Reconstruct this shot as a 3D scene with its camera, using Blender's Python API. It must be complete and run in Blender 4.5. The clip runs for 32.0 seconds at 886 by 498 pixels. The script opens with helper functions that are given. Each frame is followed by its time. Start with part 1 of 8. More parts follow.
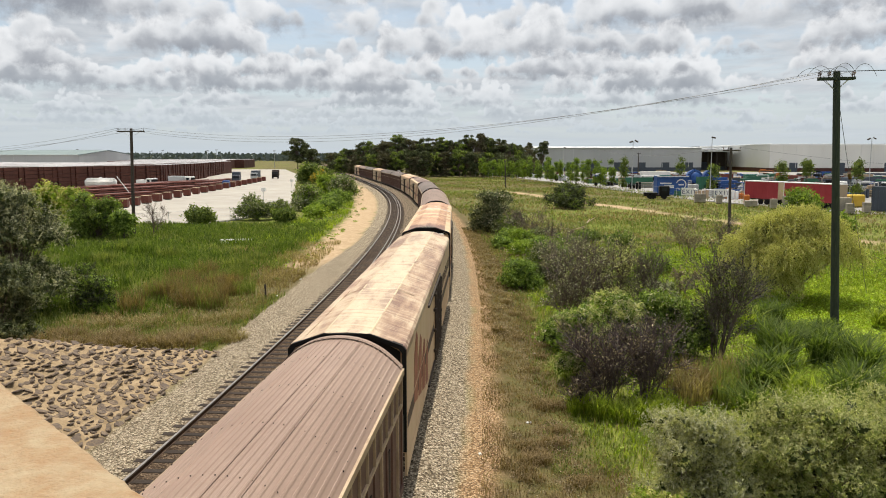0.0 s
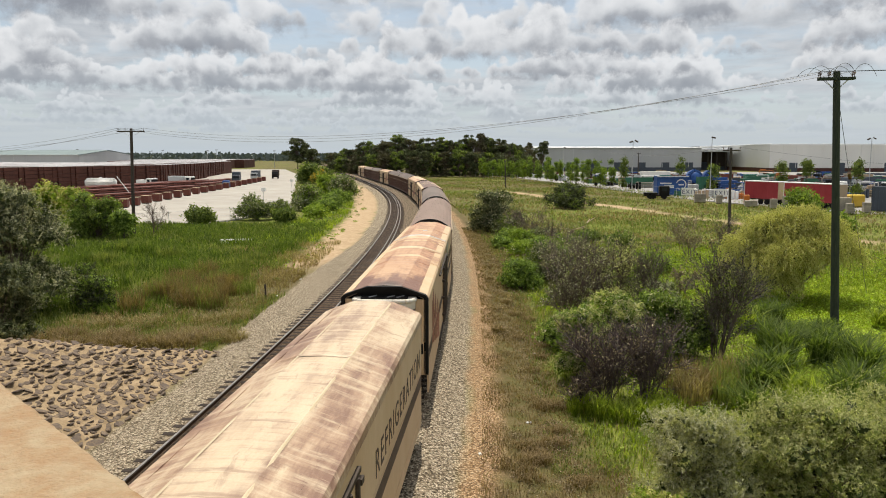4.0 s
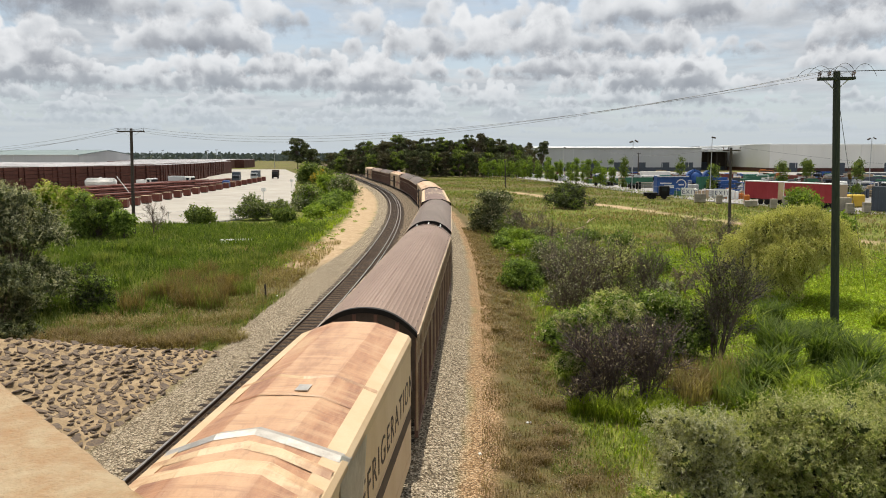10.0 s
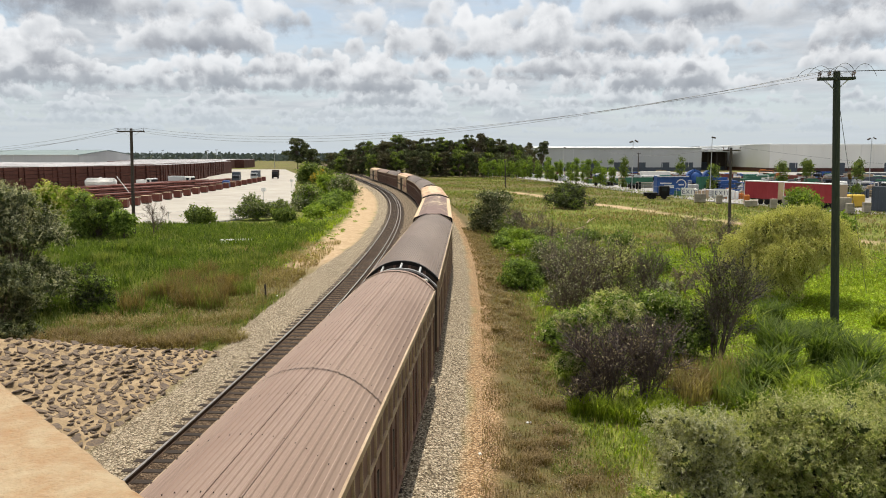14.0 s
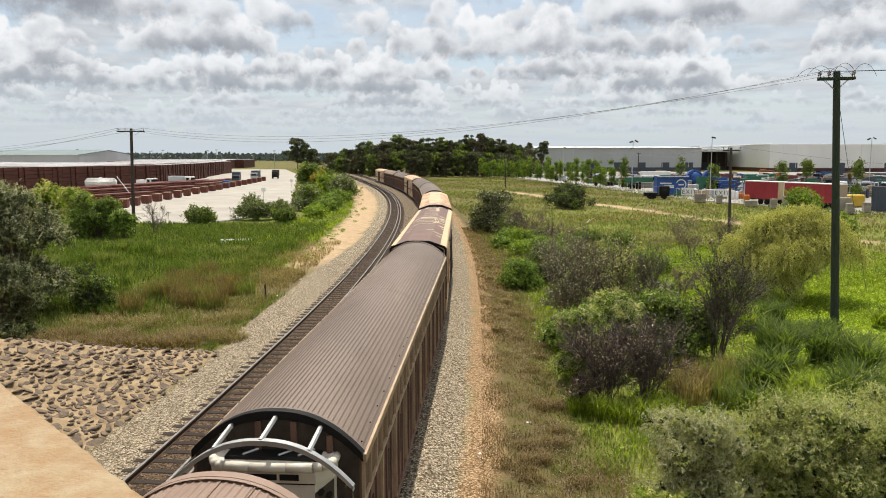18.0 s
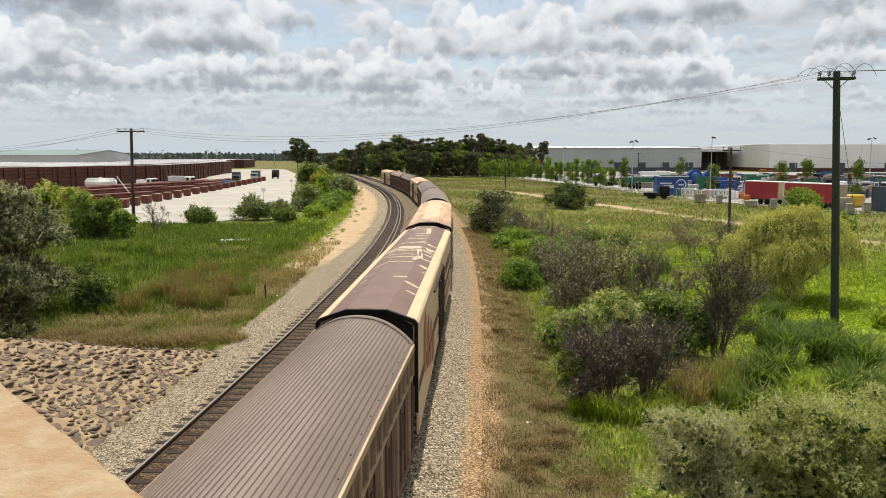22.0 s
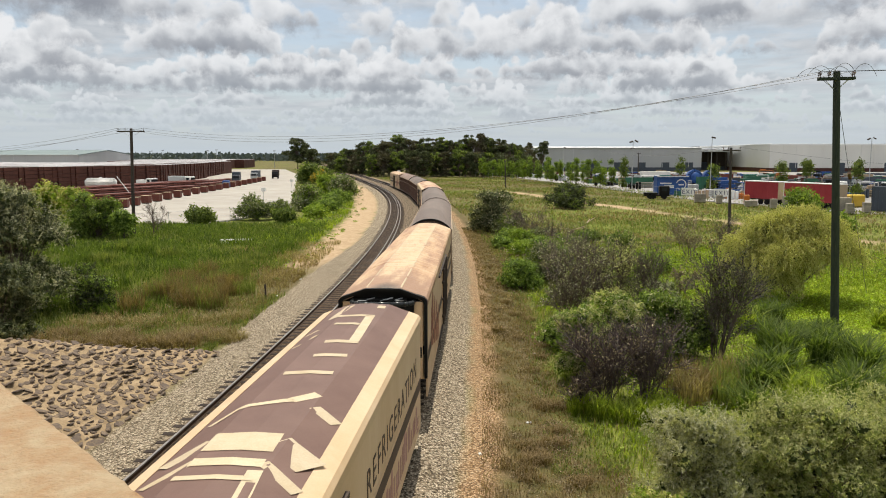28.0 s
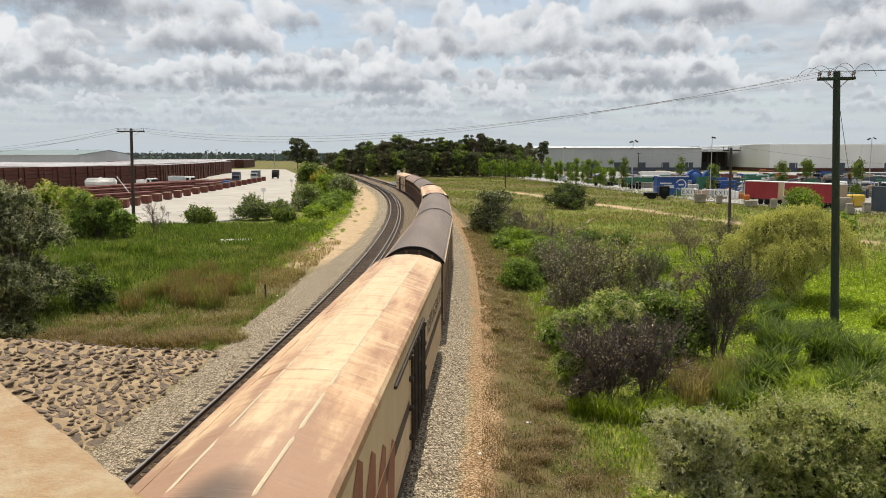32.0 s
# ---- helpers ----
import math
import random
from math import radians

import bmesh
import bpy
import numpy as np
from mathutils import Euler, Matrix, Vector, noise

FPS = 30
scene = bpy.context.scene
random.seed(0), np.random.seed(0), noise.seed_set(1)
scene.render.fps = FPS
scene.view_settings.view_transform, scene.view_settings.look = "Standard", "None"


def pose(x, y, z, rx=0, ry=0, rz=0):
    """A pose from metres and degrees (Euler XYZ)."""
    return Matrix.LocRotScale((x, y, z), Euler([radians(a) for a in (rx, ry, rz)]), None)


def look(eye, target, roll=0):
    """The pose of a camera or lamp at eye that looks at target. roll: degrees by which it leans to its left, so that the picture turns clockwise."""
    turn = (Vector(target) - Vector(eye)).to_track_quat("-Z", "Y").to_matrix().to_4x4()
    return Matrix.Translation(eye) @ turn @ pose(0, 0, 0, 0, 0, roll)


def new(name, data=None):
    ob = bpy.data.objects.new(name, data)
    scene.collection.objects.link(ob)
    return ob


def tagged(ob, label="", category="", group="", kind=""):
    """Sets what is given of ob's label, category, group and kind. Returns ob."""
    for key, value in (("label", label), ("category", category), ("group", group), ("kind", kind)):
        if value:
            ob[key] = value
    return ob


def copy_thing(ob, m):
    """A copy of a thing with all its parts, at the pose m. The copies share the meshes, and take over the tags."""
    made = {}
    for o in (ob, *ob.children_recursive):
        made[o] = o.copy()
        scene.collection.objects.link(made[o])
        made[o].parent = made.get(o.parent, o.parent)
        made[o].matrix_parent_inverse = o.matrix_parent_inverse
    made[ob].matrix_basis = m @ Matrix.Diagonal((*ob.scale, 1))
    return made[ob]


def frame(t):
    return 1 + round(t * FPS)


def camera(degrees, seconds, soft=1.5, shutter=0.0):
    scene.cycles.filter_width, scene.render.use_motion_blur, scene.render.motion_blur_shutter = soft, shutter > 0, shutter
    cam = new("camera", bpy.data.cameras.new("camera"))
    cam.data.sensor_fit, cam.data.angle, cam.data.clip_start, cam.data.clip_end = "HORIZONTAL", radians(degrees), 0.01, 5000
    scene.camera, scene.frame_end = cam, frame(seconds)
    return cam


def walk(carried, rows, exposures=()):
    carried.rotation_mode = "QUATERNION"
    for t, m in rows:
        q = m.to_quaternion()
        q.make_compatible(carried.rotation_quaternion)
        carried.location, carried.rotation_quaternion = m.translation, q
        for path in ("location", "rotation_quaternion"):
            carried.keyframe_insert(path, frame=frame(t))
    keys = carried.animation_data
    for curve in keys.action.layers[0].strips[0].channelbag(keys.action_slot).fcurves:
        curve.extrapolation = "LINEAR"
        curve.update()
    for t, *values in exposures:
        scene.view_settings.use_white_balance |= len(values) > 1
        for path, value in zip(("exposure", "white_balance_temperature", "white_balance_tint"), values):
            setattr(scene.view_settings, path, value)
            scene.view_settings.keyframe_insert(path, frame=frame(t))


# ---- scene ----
# ---------------- camera: stands on the parapet of a road bridge ----------------
EYE = 8.45
cam = camera(62.0, 32.0, 1.0)
HERE = pose(0, 0, EYE, 90 - 7.25, 0, 0)
walk(cam, [(0, HERE), (32.0, HERE)], [(0, 0.12), (2.5, 0.0), (6, 0.0), (9, 0.05), (11, 0.05), (13.5, 0.13), (17, 0.15), (19, 0.19), (21, 0.15), (25, 0.09), (30, 0.02), (32, 0.05)])

# ---------------- world, sun, exposure ----------------
SUN_FROM = (-0.03, 1.0)          # the way to the sun, in plan
SUN_ELEV = radians(65)


def node(nt, kind, **kw):
    n = nt.nodes.new(kind)
    for k, v in kw.items():
        if k == "operation":
            n.operation = v
        elif k == "data_type":
            n.data_type = v
        elif k == "blend_type":
            n.blend_type = v
    return n


def math_node(nt, op, a, b=None, clamp=False):
    n = nt.nodes.new("ShaderNodeMath")
    n.operation, n.use_clamp = op, clamp
    for i, v in enumerate((a, b)):
        if v is None:
            continue
        if isinstance(v, (int, float)):
            n.inputs[i].default_value = v
        else:
            nt.links.new(v, n.inputs[i])
    return n.outputs[0]


def vmath(nt, op, a, b):
    n = nt.nodes.new("ShaderNodeVectorMath")
    n.operation = op
    for i, v in enumerate((a, b)):
        if isinstance(v, (tuple, list)):
            n.inputs[i].default_value = v
        else:
            nt.links.new(v, n.inputs[i])
    return n.outputs[0]


def mix(nt, fac, a, b, blend="MIX"):
    n = nt.nodes.new("ShaderNodeMix")
    n.data_type, n.blend_type = "RGBA", blend
    n.clamp_factor = True
    for sock, v in ((n.inputs[0], fac), (n.inputs[6], a), (n.inputs[7], b)):
        if isinstance(v, (int, float)):
            sock.default_value = v
        elif isinstance(v, tuple):
            sock.default_value = (*v[:3], 1)
        else:
            nt.links.new(v, sock)
    return n.outputs[2]


def noise_tex(nt, vec, scale, detail=4, rough=0.55, dist=0.0):
    n = nt.nodes.new("ShaderNodeTexNoise")
    n.inputs["Scale"].default_value = scale
    n.inputs["Detail"].default_value = detail
    n.inputs["Roughness"].default_value = rough
    n.inputs["Distortion"].default_value = dist
    if vec is not None:
        nt.links.new(vec, n.inputs["Vector"])
    return n.outputs["Fac"]


def ramp(nt, fac, stops, interp="LINEAR"):
    n = nt.nodes.new("ShaderNodeValToRGB")
    n.color_ramp.interpolation = interp
    els = n.color_ramp.elements
    while len(els) < len(stops):
        els.new(0.5)
    for e, (p, c) in zip(els, stops):
        e.position = p
        e.color = (*(c if isinstance(c, tuple) else (c, c, c)), 1)
    nt.links.new(fac, n.inputs[0])
    return n.outputs[0]


def span(nt, v, lo, hi):
    """0 at lo, 1 at hi, eased."""
    n = nt.nodes.new("ShaderNodeMapRange")
    n.interpolation_type = "SMOOTHSTEP"
    n.inputs["From Min"].default_value, n.inputs["From Max"].default_value = lo, hi
    nt.links.new(v, n.inputs["Value"])
    return n.outputs["Result"]


def puffs(nt, q, scale):
    """Rounded lumps, 1 at the middle of each."""
    n = nt.nodes.new("ShaderNodeTexVoronoi")
    n.feature = "SMOOTH_F1"
    n.inputs["Scale"].default_value = scale
    n.inputs["Smoothness"].default_value = 0.35
    nt.links.new(q, n.inputs["Vector"])
    return math_node(nt, "SUBTRACT", 1.0, n.outputs["Distance"])


CLOUD_BASES = (0.030, 0.040, 0.052, 0.066, 0.083, 0.103, 0.130, 0.166, 0.212, 0.275)


def cloud_sky(nt, way):
    """Colour of a broken cumulus sky for a direction: rows of heaps with flat grey bases, the nearer over the farther."""
    sep = nt.nodes.new("ShaderNodeSeparateXYZ")
    nt.links.new(way, sep.inputs[0])
    z = math_node(nt, "MAXIMUM", sep.outputs[2], 0.0)
    az = math_node(nt, "ARCTAN2", sep.outputs[0], sep.outputs[1])

    def place(u, v, w):
        com = nt.nodes.new("ShaderNodeCombineXYZ")
        for sock, val in zip(com.inputs, (u, v, w)):
            if isinstance(val, (int, float)):
                sock.default_value = val
            else:
                nt.links.new(val, sock)
        return com.outputs[0]
    sky = nt.nodes.new("ShaderNodeTexSky")
    sky.sky_type, sky.sun_disc = "NISHITA", False
    sky.sun_elevation = SUN_ELEV
    sky.sun_rotation = math.atan2(SUN_FROM[0], SUN_FROM[1])
    nt.links.new(way, sky.inputs[0])
    blue = mix(nt, 1.0, sky.outputs[0], (0.105, 0.105, 0.105), "MULTIPLY")
    blue = mix(nt, 0.45, blue, (0.62, 0.70, 0.76))
    # thin veil between the heaps
    deep = math_node(nt, "LOGARITHM", math_node(nt, "ADD", z, 0.05), 2.71828)
    p = place(math_node(nt, "MULTIPLY", az, 6.0), math_node(nt, "MULTIPLY", deep, 5.0), 3.7)
    veil = noise_tex(nt, p, 1.2, 5, 0.55, 0.3)
    col = mix(nt, ramp(nt, veil, [(0.40, 0.15), (0.62, 0.95)]), blue, mix(nt, ramp(nt, noise_tex(nt, p, 2.6, 4, 0.55), [(0.35, 0.0), (0.65, 1.0)]), (0.46, 0.495, 0.535), (0.63, 0.65, 0.675)))
    haze = (0.53, 0.59, 0.635)
    for k, e in enumerate(CLOUD_BASES):
        u = math_node(nt, "MULTIPLY", az, 1.0 / e)
        v = math_node(nt, "DIVIDE", math_node(nt, "SUBTRACT", z, e), e)
        q = place(u, v, 11.3 + 7.7 * k)
        heap = noise_tex(nt, place(math_node(nt, "MULTIPLY", u, 0.9), math_node(nt, "MULTIPLY", v, 0.35), 2.1 + 5.3 * k), 0.62, 2, 0.5)
        rag = noise_tex(nt, q, 7.0, 6, 0.6, 0.2)
        lump = math_node(nt, "ADD", math_node(nt, "MULTIPLY", puffs(nt, q, 2.4), 0.55), math_node(nt, "MULTIPLY", puffs(nt, q, 6.0), 0.45))
        rough = math_node(nt, "ADD", math_node(nt, "MULTIPLY", math_node(nt, "SUBTRACT", lump, 0.62), 0.75), math_node(nt, "MULTIPLY", math_node(nt, "SUBTRACT", rag, 0.5), 0.30))
        top = math_node(nt, "MULTIPLY", math_node(nt, "SUBTRACT", heap, 0.36), 2.5)
        depth = math_node(nt, "ADD", math_node(nt, "SUBTRACT", top, v), rough)
        low = math_node(nt, "ADD", v, math_node(nt, "MULTIPLY", math_node(nt, "SUBTRACT", rag, 0.5), 0.34))
        cover = math_node(nt, "MULTIPLY", span(nt, depth, 0.0, 0.12), span(nt, low, -0.09, 0.07))
        # lit from above: white crests, a grey belly
        under = math_node(nt, "MULTIPLY", math_node(nt, "SUBTRACT", 0.34, v), 0.75)
        shade = math_node(nt, "ADD", math_node(nt, "MULTIPLY", depth, 0.62), under)
        shade = math_node(nt, "ADD", shade, math_node(nt, "MULTIPLY", math_node(nt, "SUBTRACT", noise_tex(nt, q, 2.6, 4, 0.5), 0.5), 0.55))
        body = ramp(nt, span(nt, shade, 0.06, 0.74), [(0.0, (0.82, 0.83, 0.845)), (0.28, (0.64, 0.66, 0.685)), (0.58, (0.395, 0.415, 0.45)), (1.0, (0.275, 0.295, 0.335))])
        far = max(0.0, min(0.80, 0.95 - e / 0.10))
        col = mix(nt, math_node(nt, "MULTIPLY", cover, 0.97), col, mix(nt, far, body, haze))
    # overhead: one broken grey and white sheet
    over = noise_tex(nt, place(math_node(nt, "MULTIPLY", sep.outputs[0], 2.2), math_node(nt, "MULTIPLY", sep.outputs[1], 2.2), 7.1), 1.4, 5, 0.55, 0.2)
    col = mix(nt, span(nt, z, 0.30, 0.42), col, ramp(nt, over, [(0.36, (0.42, 0.50, 0.60)), (0.47, (0.86, 0.86, 0.86)), (0.62, (0.45, 0.46, 0.49))]))
    # haze over the horizon
    return mix(nt, ramp(nt, z, [(0.0, 1.0), (0.03, 0.66), (0.07, 0.16), (0.11, 0.0)]), col, haze)


world = bpy.data.worlds.new("sky")
world.use_nodes = True
scene.world = world
wt = world.node_tree
wt.nodes.clear()
wc = wt.nodes.new("ShaderNodeTexCoord")
bg = wt.nodes.new("ShaderNodeBackground")
bg.inputs[1].default_value = 1.0
wo = wt.nodes.new("ShaderNodeOutputWorld")
wt.links.new(cloud_sky(wt, wc.outputs["Generated"]), bg.inputs[0])
wt.links.new(bg.outputs[0], wo.inputs[0])

sun = new("sun", bpy.data.lights.new("sun", "SUN"))
sun.data.energy, sun.data.angle, sun.data.color = 5.0, radians(0.6), (1.0, 0.925, 0.80)
sd = Vector((SUN_FROM[0], SUN_FROM[1], 0)).normalized() * math.cos(SUN_ELEV) + Vector((0, 0, math.sin(SUN_ELEV)))
sun.matrix_world = look(sd * 300, (0, 0, 0))


# ---------------- materials ----------------
def shader(name, rough=0.7, metal=0.0, spec=0.35):
    m = bpy.data.materials.new(name)
    m.use_nodes = True
    nt = m.node_tree
    b = nt.nodes["Principled BSDF"]
    b.inputs["Roughness"].default_value = rough
    b.inputs["Metallic"].default_value = metal
    b.inputs["Specular IOR Level"].default_value = spec
    return m, nt, b


def coords(nt, kind="Object"):
    return nt.nodes.new("ShaderNodeTexCoord").outputs[kind]


def bump(nt, b, height, strength=0.3, dist=0.02):
    n = nt.nodes.new("ShaderNodeBump")
    n.inputs["Strength"].default_value = strength
    n.inputs["Distance"].default_value = dist
    nt.links.new(height, n.inputs["Height"])
    nt.links.new(n.outputs[0], b.inputs["Normal"])


def worn(name, c1, c2, scale=1.5, rough=0.65, metal=0.0, fine=30.0, amount=0.5, bumpy=0.15, streak=(1, 1, 1)):
    """Two tones of one surface in large stains, with a fine grain and relief."""
    m, nt, b = shader(name, rough, metal)
    p = vmath(nt, "MULTIPLY", coords(nt), streak)
    f1 = ramp(nt, noise_tex(nt, p, scale, 6, 0.62, 0.3), [(0.35, 0.0), (0.68, 1.0)])
    col = mix(nt, f1, c1, c2)
    f2 = noise_tex(nt, p, fine, 3, 0.6)
    col = mix(nt, math_node(nt, "MULTIPLY", f2, amount), col, tuple(x * 0.45 for x in c1))
    info = nt.nodes.new("ShaderNodeObjectInfo")
    val = nt.nodes.new("ShaderNodeHueSaturation")
    nt.links.new(col, val.inputs["Color"])
    nt.links.new(math_node(nt, "MULTIPLY_ADD", info.outputs["Random"], 0.22), val.inputs["Value"])
    val.inputs["Value"].links[0].from_node.inputs[2].default_value = 0.89
    nt.links.new(val.outputs[0], b.inputs["Base Color"])
    bump(nt, b, f2, bumpy, 0.01)
    return m


def leafy(name, c1, c2, c3, trans=0.42, rough=0.6):
    """Leaves: each its own tone, some light through them."""
    m, nt, b = shader(name, rough, 0.0, 0.12)
    g = nt.nodes.new("ShaderNodeNewGeometry")
    col = ramp(nt, g.outputs["Random Per Island"], [(0.0, c1), (0.5, c2), (1.0, c3)])
    big = noise_tex(nt, coords(nt), 0.9, 3, 0.5)
    col = mix(nt, ramp(nt, big, [(0.35, 0.0), (0.7, 0.55)]), col, tuple(x * 0.8 for x in c1))
    nt.links.new(col, b.inputs["Base Color"])
    t = nt.nodes.new("ShaderNodeBsdfTranslucent")
    nt.links.new(mix(nt, 1.0, col, (1.5, 1.6, 0.7), "MULTIPLY"), t.inputs["Color"])
    ms = nt.nodes.new("ShaderNodeMixShader")
    ms.inputs[0].default_value = trans
    nt.links.new(b.outputs[0], ms.inputs[1])
    nt.links.new(t.outputs[0], ms.inputs[2])
    nt.links.new(ms.outputs[0], nt.nodes["Material Output"].inputs["Surface"])
    return m


def ground_material():
    m, nt, b = shader("field_ground", 0.95, 0.0, 0.1)
    p = coords(nt)

    def attr(name):
        n = nt.nodes.new("ShaderNodeAttribute")
        n.attribute_name = name
        return n.outputs["Fac"]
    n1 = noise_tex(nt, p, 0.16, 6, 0.6, 0.2)
    n2 = noise_tex(nt, p, 1.7, 5, 0.65)
    n3 = noise_tex(nt, p, 14.0, 3, 0.7)
    green = ramp(nt, n2, [(0.30, (0.085, 0.112, 0.018)), (0.5, (0.165, 0.195, 0.036)), (0.72, (0.27, 0.28, 0.07))])
    brown = ramp(nt, n2, [(0.3, (0.075, 0.058, 0.028)), (0.55, (0.15, 0.115, 0.058)), (0.75, (0.23, 0.18, 0.10))])
    col = mix(nt, ramp(nt, n1, [(0.46, 0.0), (0.62, 0.75)]), green, brown)
    dry = math_node(nt, "MULTIPLY", attr("dry"), ramp(nt, n2, [(0.3, 0.45), (0.6, 1.0)]))
    col = mix(nt, dry, col, brown)
    lush = ramp(nt, n2, [(0.3, (0.17, 0.22, 0.022)), (0.5, (0.27, 0.335, 0.032)), (0.72, (0.37, 0.43, 0.06))])
    col = mix(nt, attr("lawn"), col, lush)
    sand = ramp(nt, n2, [(0.3, (0.36, 0.25, 0.14)), (0.6, (0.52, 0.39, 0.25)), (0.8, (0.60, 0.49, 0.35))])
    col = mix(nt, attr("sand"), col, sand)
    vor = nt.nodes.new("ShaderNodeTexVoronoi")
    vor.inputs["Scale"].default_value = 19.0
    nt.links.new(p, vor.inputs["Vector"])
    sepc = nt.nodes.new("ShaderNodeSeparateColor")
    nt.links.new(vor.outputs["Color"], sepc.inputs[0])
    stone = ramp(nt, sepc.outputs[0], [(0.0, (0.09, 0.068, 0.043)), (0.45, (0.39, 0.312, 0.212)), (1.0, (0.83, 0.715, 0.54))])
    rust = ramp(nt, sepc.outputs[0], [(0.0, (0.20, 0.115, 0.055)), (0.5, (0.46, 0.295, 0.155)), (1.0, (0.66, 0.49, 0.31))])
    oily = ramp(nt, sepc.outputs[0], [(0.0, (0.035, 0.021, 0.013)), (0.6, (0.095, 0.06, 0.038)), (1.0, (0.19, 0.13, 0.085))])
    # stone colours darkened towards the gaps for the shade between them
    gap_shade = ramp(nt, vor.outputs["Distance"], [(0.25, 1.0), (0.8, 0.35)])
    stone = mix(nt, 1.0, stone, gap_shade, "MULTIPLY")
    rust = mix(nt, 1.0, rust, gap_shade, "MULTIPLY")
    col = mix(nt, attr("gravel"), col, rust)
    col = mix(nt, attr("ballast"), col, stone)
    col = mix(nt, attr("oil"), col, oily)
    pitch = ramp(nt, n2, [(0.3, (0.23, 0.165, 0.095)), (0.6, (0.40, 0.30, 0.185))])
    col = mix(nt, attr("mortar"), col, pitch)
    col = mix(nt, math_node(nt, "MULTIPLY", n3, 0.5), col, mix(nt, 1.0, col, (0.45, 0.45, 0.45), "MULTIPLY"))
    nt.links.new(col, b.inputs["Base Color"])
    h = math_node(nt, "ADD", n3, math_node(nt, "MULTIPLY", vor.outputs["Distance"], math_node(nt, "MULTIPLY", attr("ballast"), -1.5)))
    bump(nt, b, h, 0.7, 0.06)
    return m


def smeared_stone():
    """Brown field stone, each its own tone, with mortar smeared over its edges."""
    m, nt, b = shader("pitching_stone", 0.9, 0.0, 0.2)
    p = nt.nodes.new("ShaderNodeNewGeometry").outputs["Position"]
    info = nt.nodes.new("ShaderNodeObjectInfo")
    tone = ramp(nt, noise_tex(nt, p, 1.9, 3, 0.6), [(0.32, (0.095, 0.072, 0.056)), (0.5, (0.17, 0.128, 0.095)), (0.68, (0.26, 0.195, 0.14))])
    tone = mix(nt, math_node(nt, "MULTIPLY", info.outputs["Random"], 0.5), tone, (0.14, 0.115, 0.10))
    grain = noise_tex(nt, p, 24.0, 4, 0.7)
    smear = ramp(nt, noise_tex(nt, p, 6.5, 5, 0.7, 0.4), [(0.50, 0.0), (0.66, 0.8)])
    col = mix(nt, smear, tone, (0.36, 0.265, 0.16))
    col = mix(nt, math_node(nt, "MULTIPLY", grain, 0.5), col, (0.06, 0.045, 0.035))
    nt.links.new(col, b.inputs["Base Color"])
    bump(nt, b, grain, 0.8, 0.04)
    return m


M = {}
M["ground"] = ground_material()
M["leaf_grey"] = leafy("grey_green_leaf", (0.070, 0.082, 0.038), (0.180, 0.200, 0.100), (0.40, 0.405, 0.255), 0.22)
M["leaf_olive"] = leafy("olive_leaf", (0.056, 0.082, 0.019), (0.134, 0.180, 0.046), (0.269, 0.317, 0.096))
M["leaf_green"] = leafy("green_leaf", (0.055, 0.092, 0.020), (0.155, 0.220, 0.048), (0.34, 0.43, 0.13), 0.48)
M["leaf_bright"] = leafy("bright_leaf", (0.10, 0.155, 0.018), (0.205, 0.285, 0.036), (0.36, 0.44, 0.095))
M["leaf_yellow"] = leafy("yellow_green_leaf", (0.28, 0.27, 0.09), (0.45, 0.43, 0.17), (0.64, 0.60, 0.31))
M["leaf_gum"] = leafy("gum_leaf", (0.036, 0.045, 0.022), (0.078, 0.092, 0.042), (0.165, 0.180, 0.092), 0.2)
M["leaf_dry"] = leafy("dry_leaf", (0.162, 0.121, 0.082), (0.306, 0.244, 0.162), (0.518, 0.442, 0.307), 0.2)
M["blade"] = leafy("grass_blade", (0.10, 0.145, 0.014), (0.20, 0.255, 0.028), (0.34, 0.385, 0.065), 0.55)
M["blade_dry"] = leafy("dry_grass_blade", (0.180, 0.138, 0.060), (0.288, 0.228, 0.108), (0.432, 0.348, 0.192), 0.3)
M["blade_olive"] = leafy("olive_grass_blade", (0.084, 0.114, 0.024), (0.156, 0.186, 0.048), (0.264, 0.276, 0.096), 0.4)
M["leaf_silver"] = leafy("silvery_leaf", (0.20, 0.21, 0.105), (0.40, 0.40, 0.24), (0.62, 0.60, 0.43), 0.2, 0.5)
# distance haze mixed into this leaf colour
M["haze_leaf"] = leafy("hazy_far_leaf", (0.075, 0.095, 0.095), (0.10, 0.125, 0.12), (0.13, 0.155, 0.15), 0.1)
M["leaf_gum2"] = leafy("brownish_gum_leaf", (0.048, 0.045, 0.026), (0.098, 0.090, 0.052), (0.180, 0.165, 0.098), 0.2)
M["blade_deep"] = leafy("deep_green_reed", (0.042, 0.068, 0.014), (0.088, 0.130, 0.024), (0.18, 0.225, 0.055), 0.5)
M["blade_brown"] = leafy("brown_verge_grass", (0.10, 0.07, 0.032), (0.205, 0.145, 0.068), (0.33, 0.245, 0.13), 0.35)
M["twig"] = worn("grey_twig", (0.11, 0.08, 0.065), (0.25, 0.195, 0.15), 4.0)
M["bark"] = worn("bark", (0.10, 0.075, 0.055), (0.20, 0.165, 0.13), 5.0, 0.9, bumpy=0.6)
# darker leaf colour stands in for shade deep in the crowns
M["leaf_shade"] = leafy("shade_toned_inner_leaf", (0.032, 0.044, 0.015), (0.06, 0.08, 0.027), (0.11, 0.14, 0.05), 0.15)
M["leaf_lime"] = leafy("lime_ground_leaf", (0.20, 0.30, 0.02), (0.32, 0.44, 0.035), (0.46, 0.56, 0.09), 0.4)
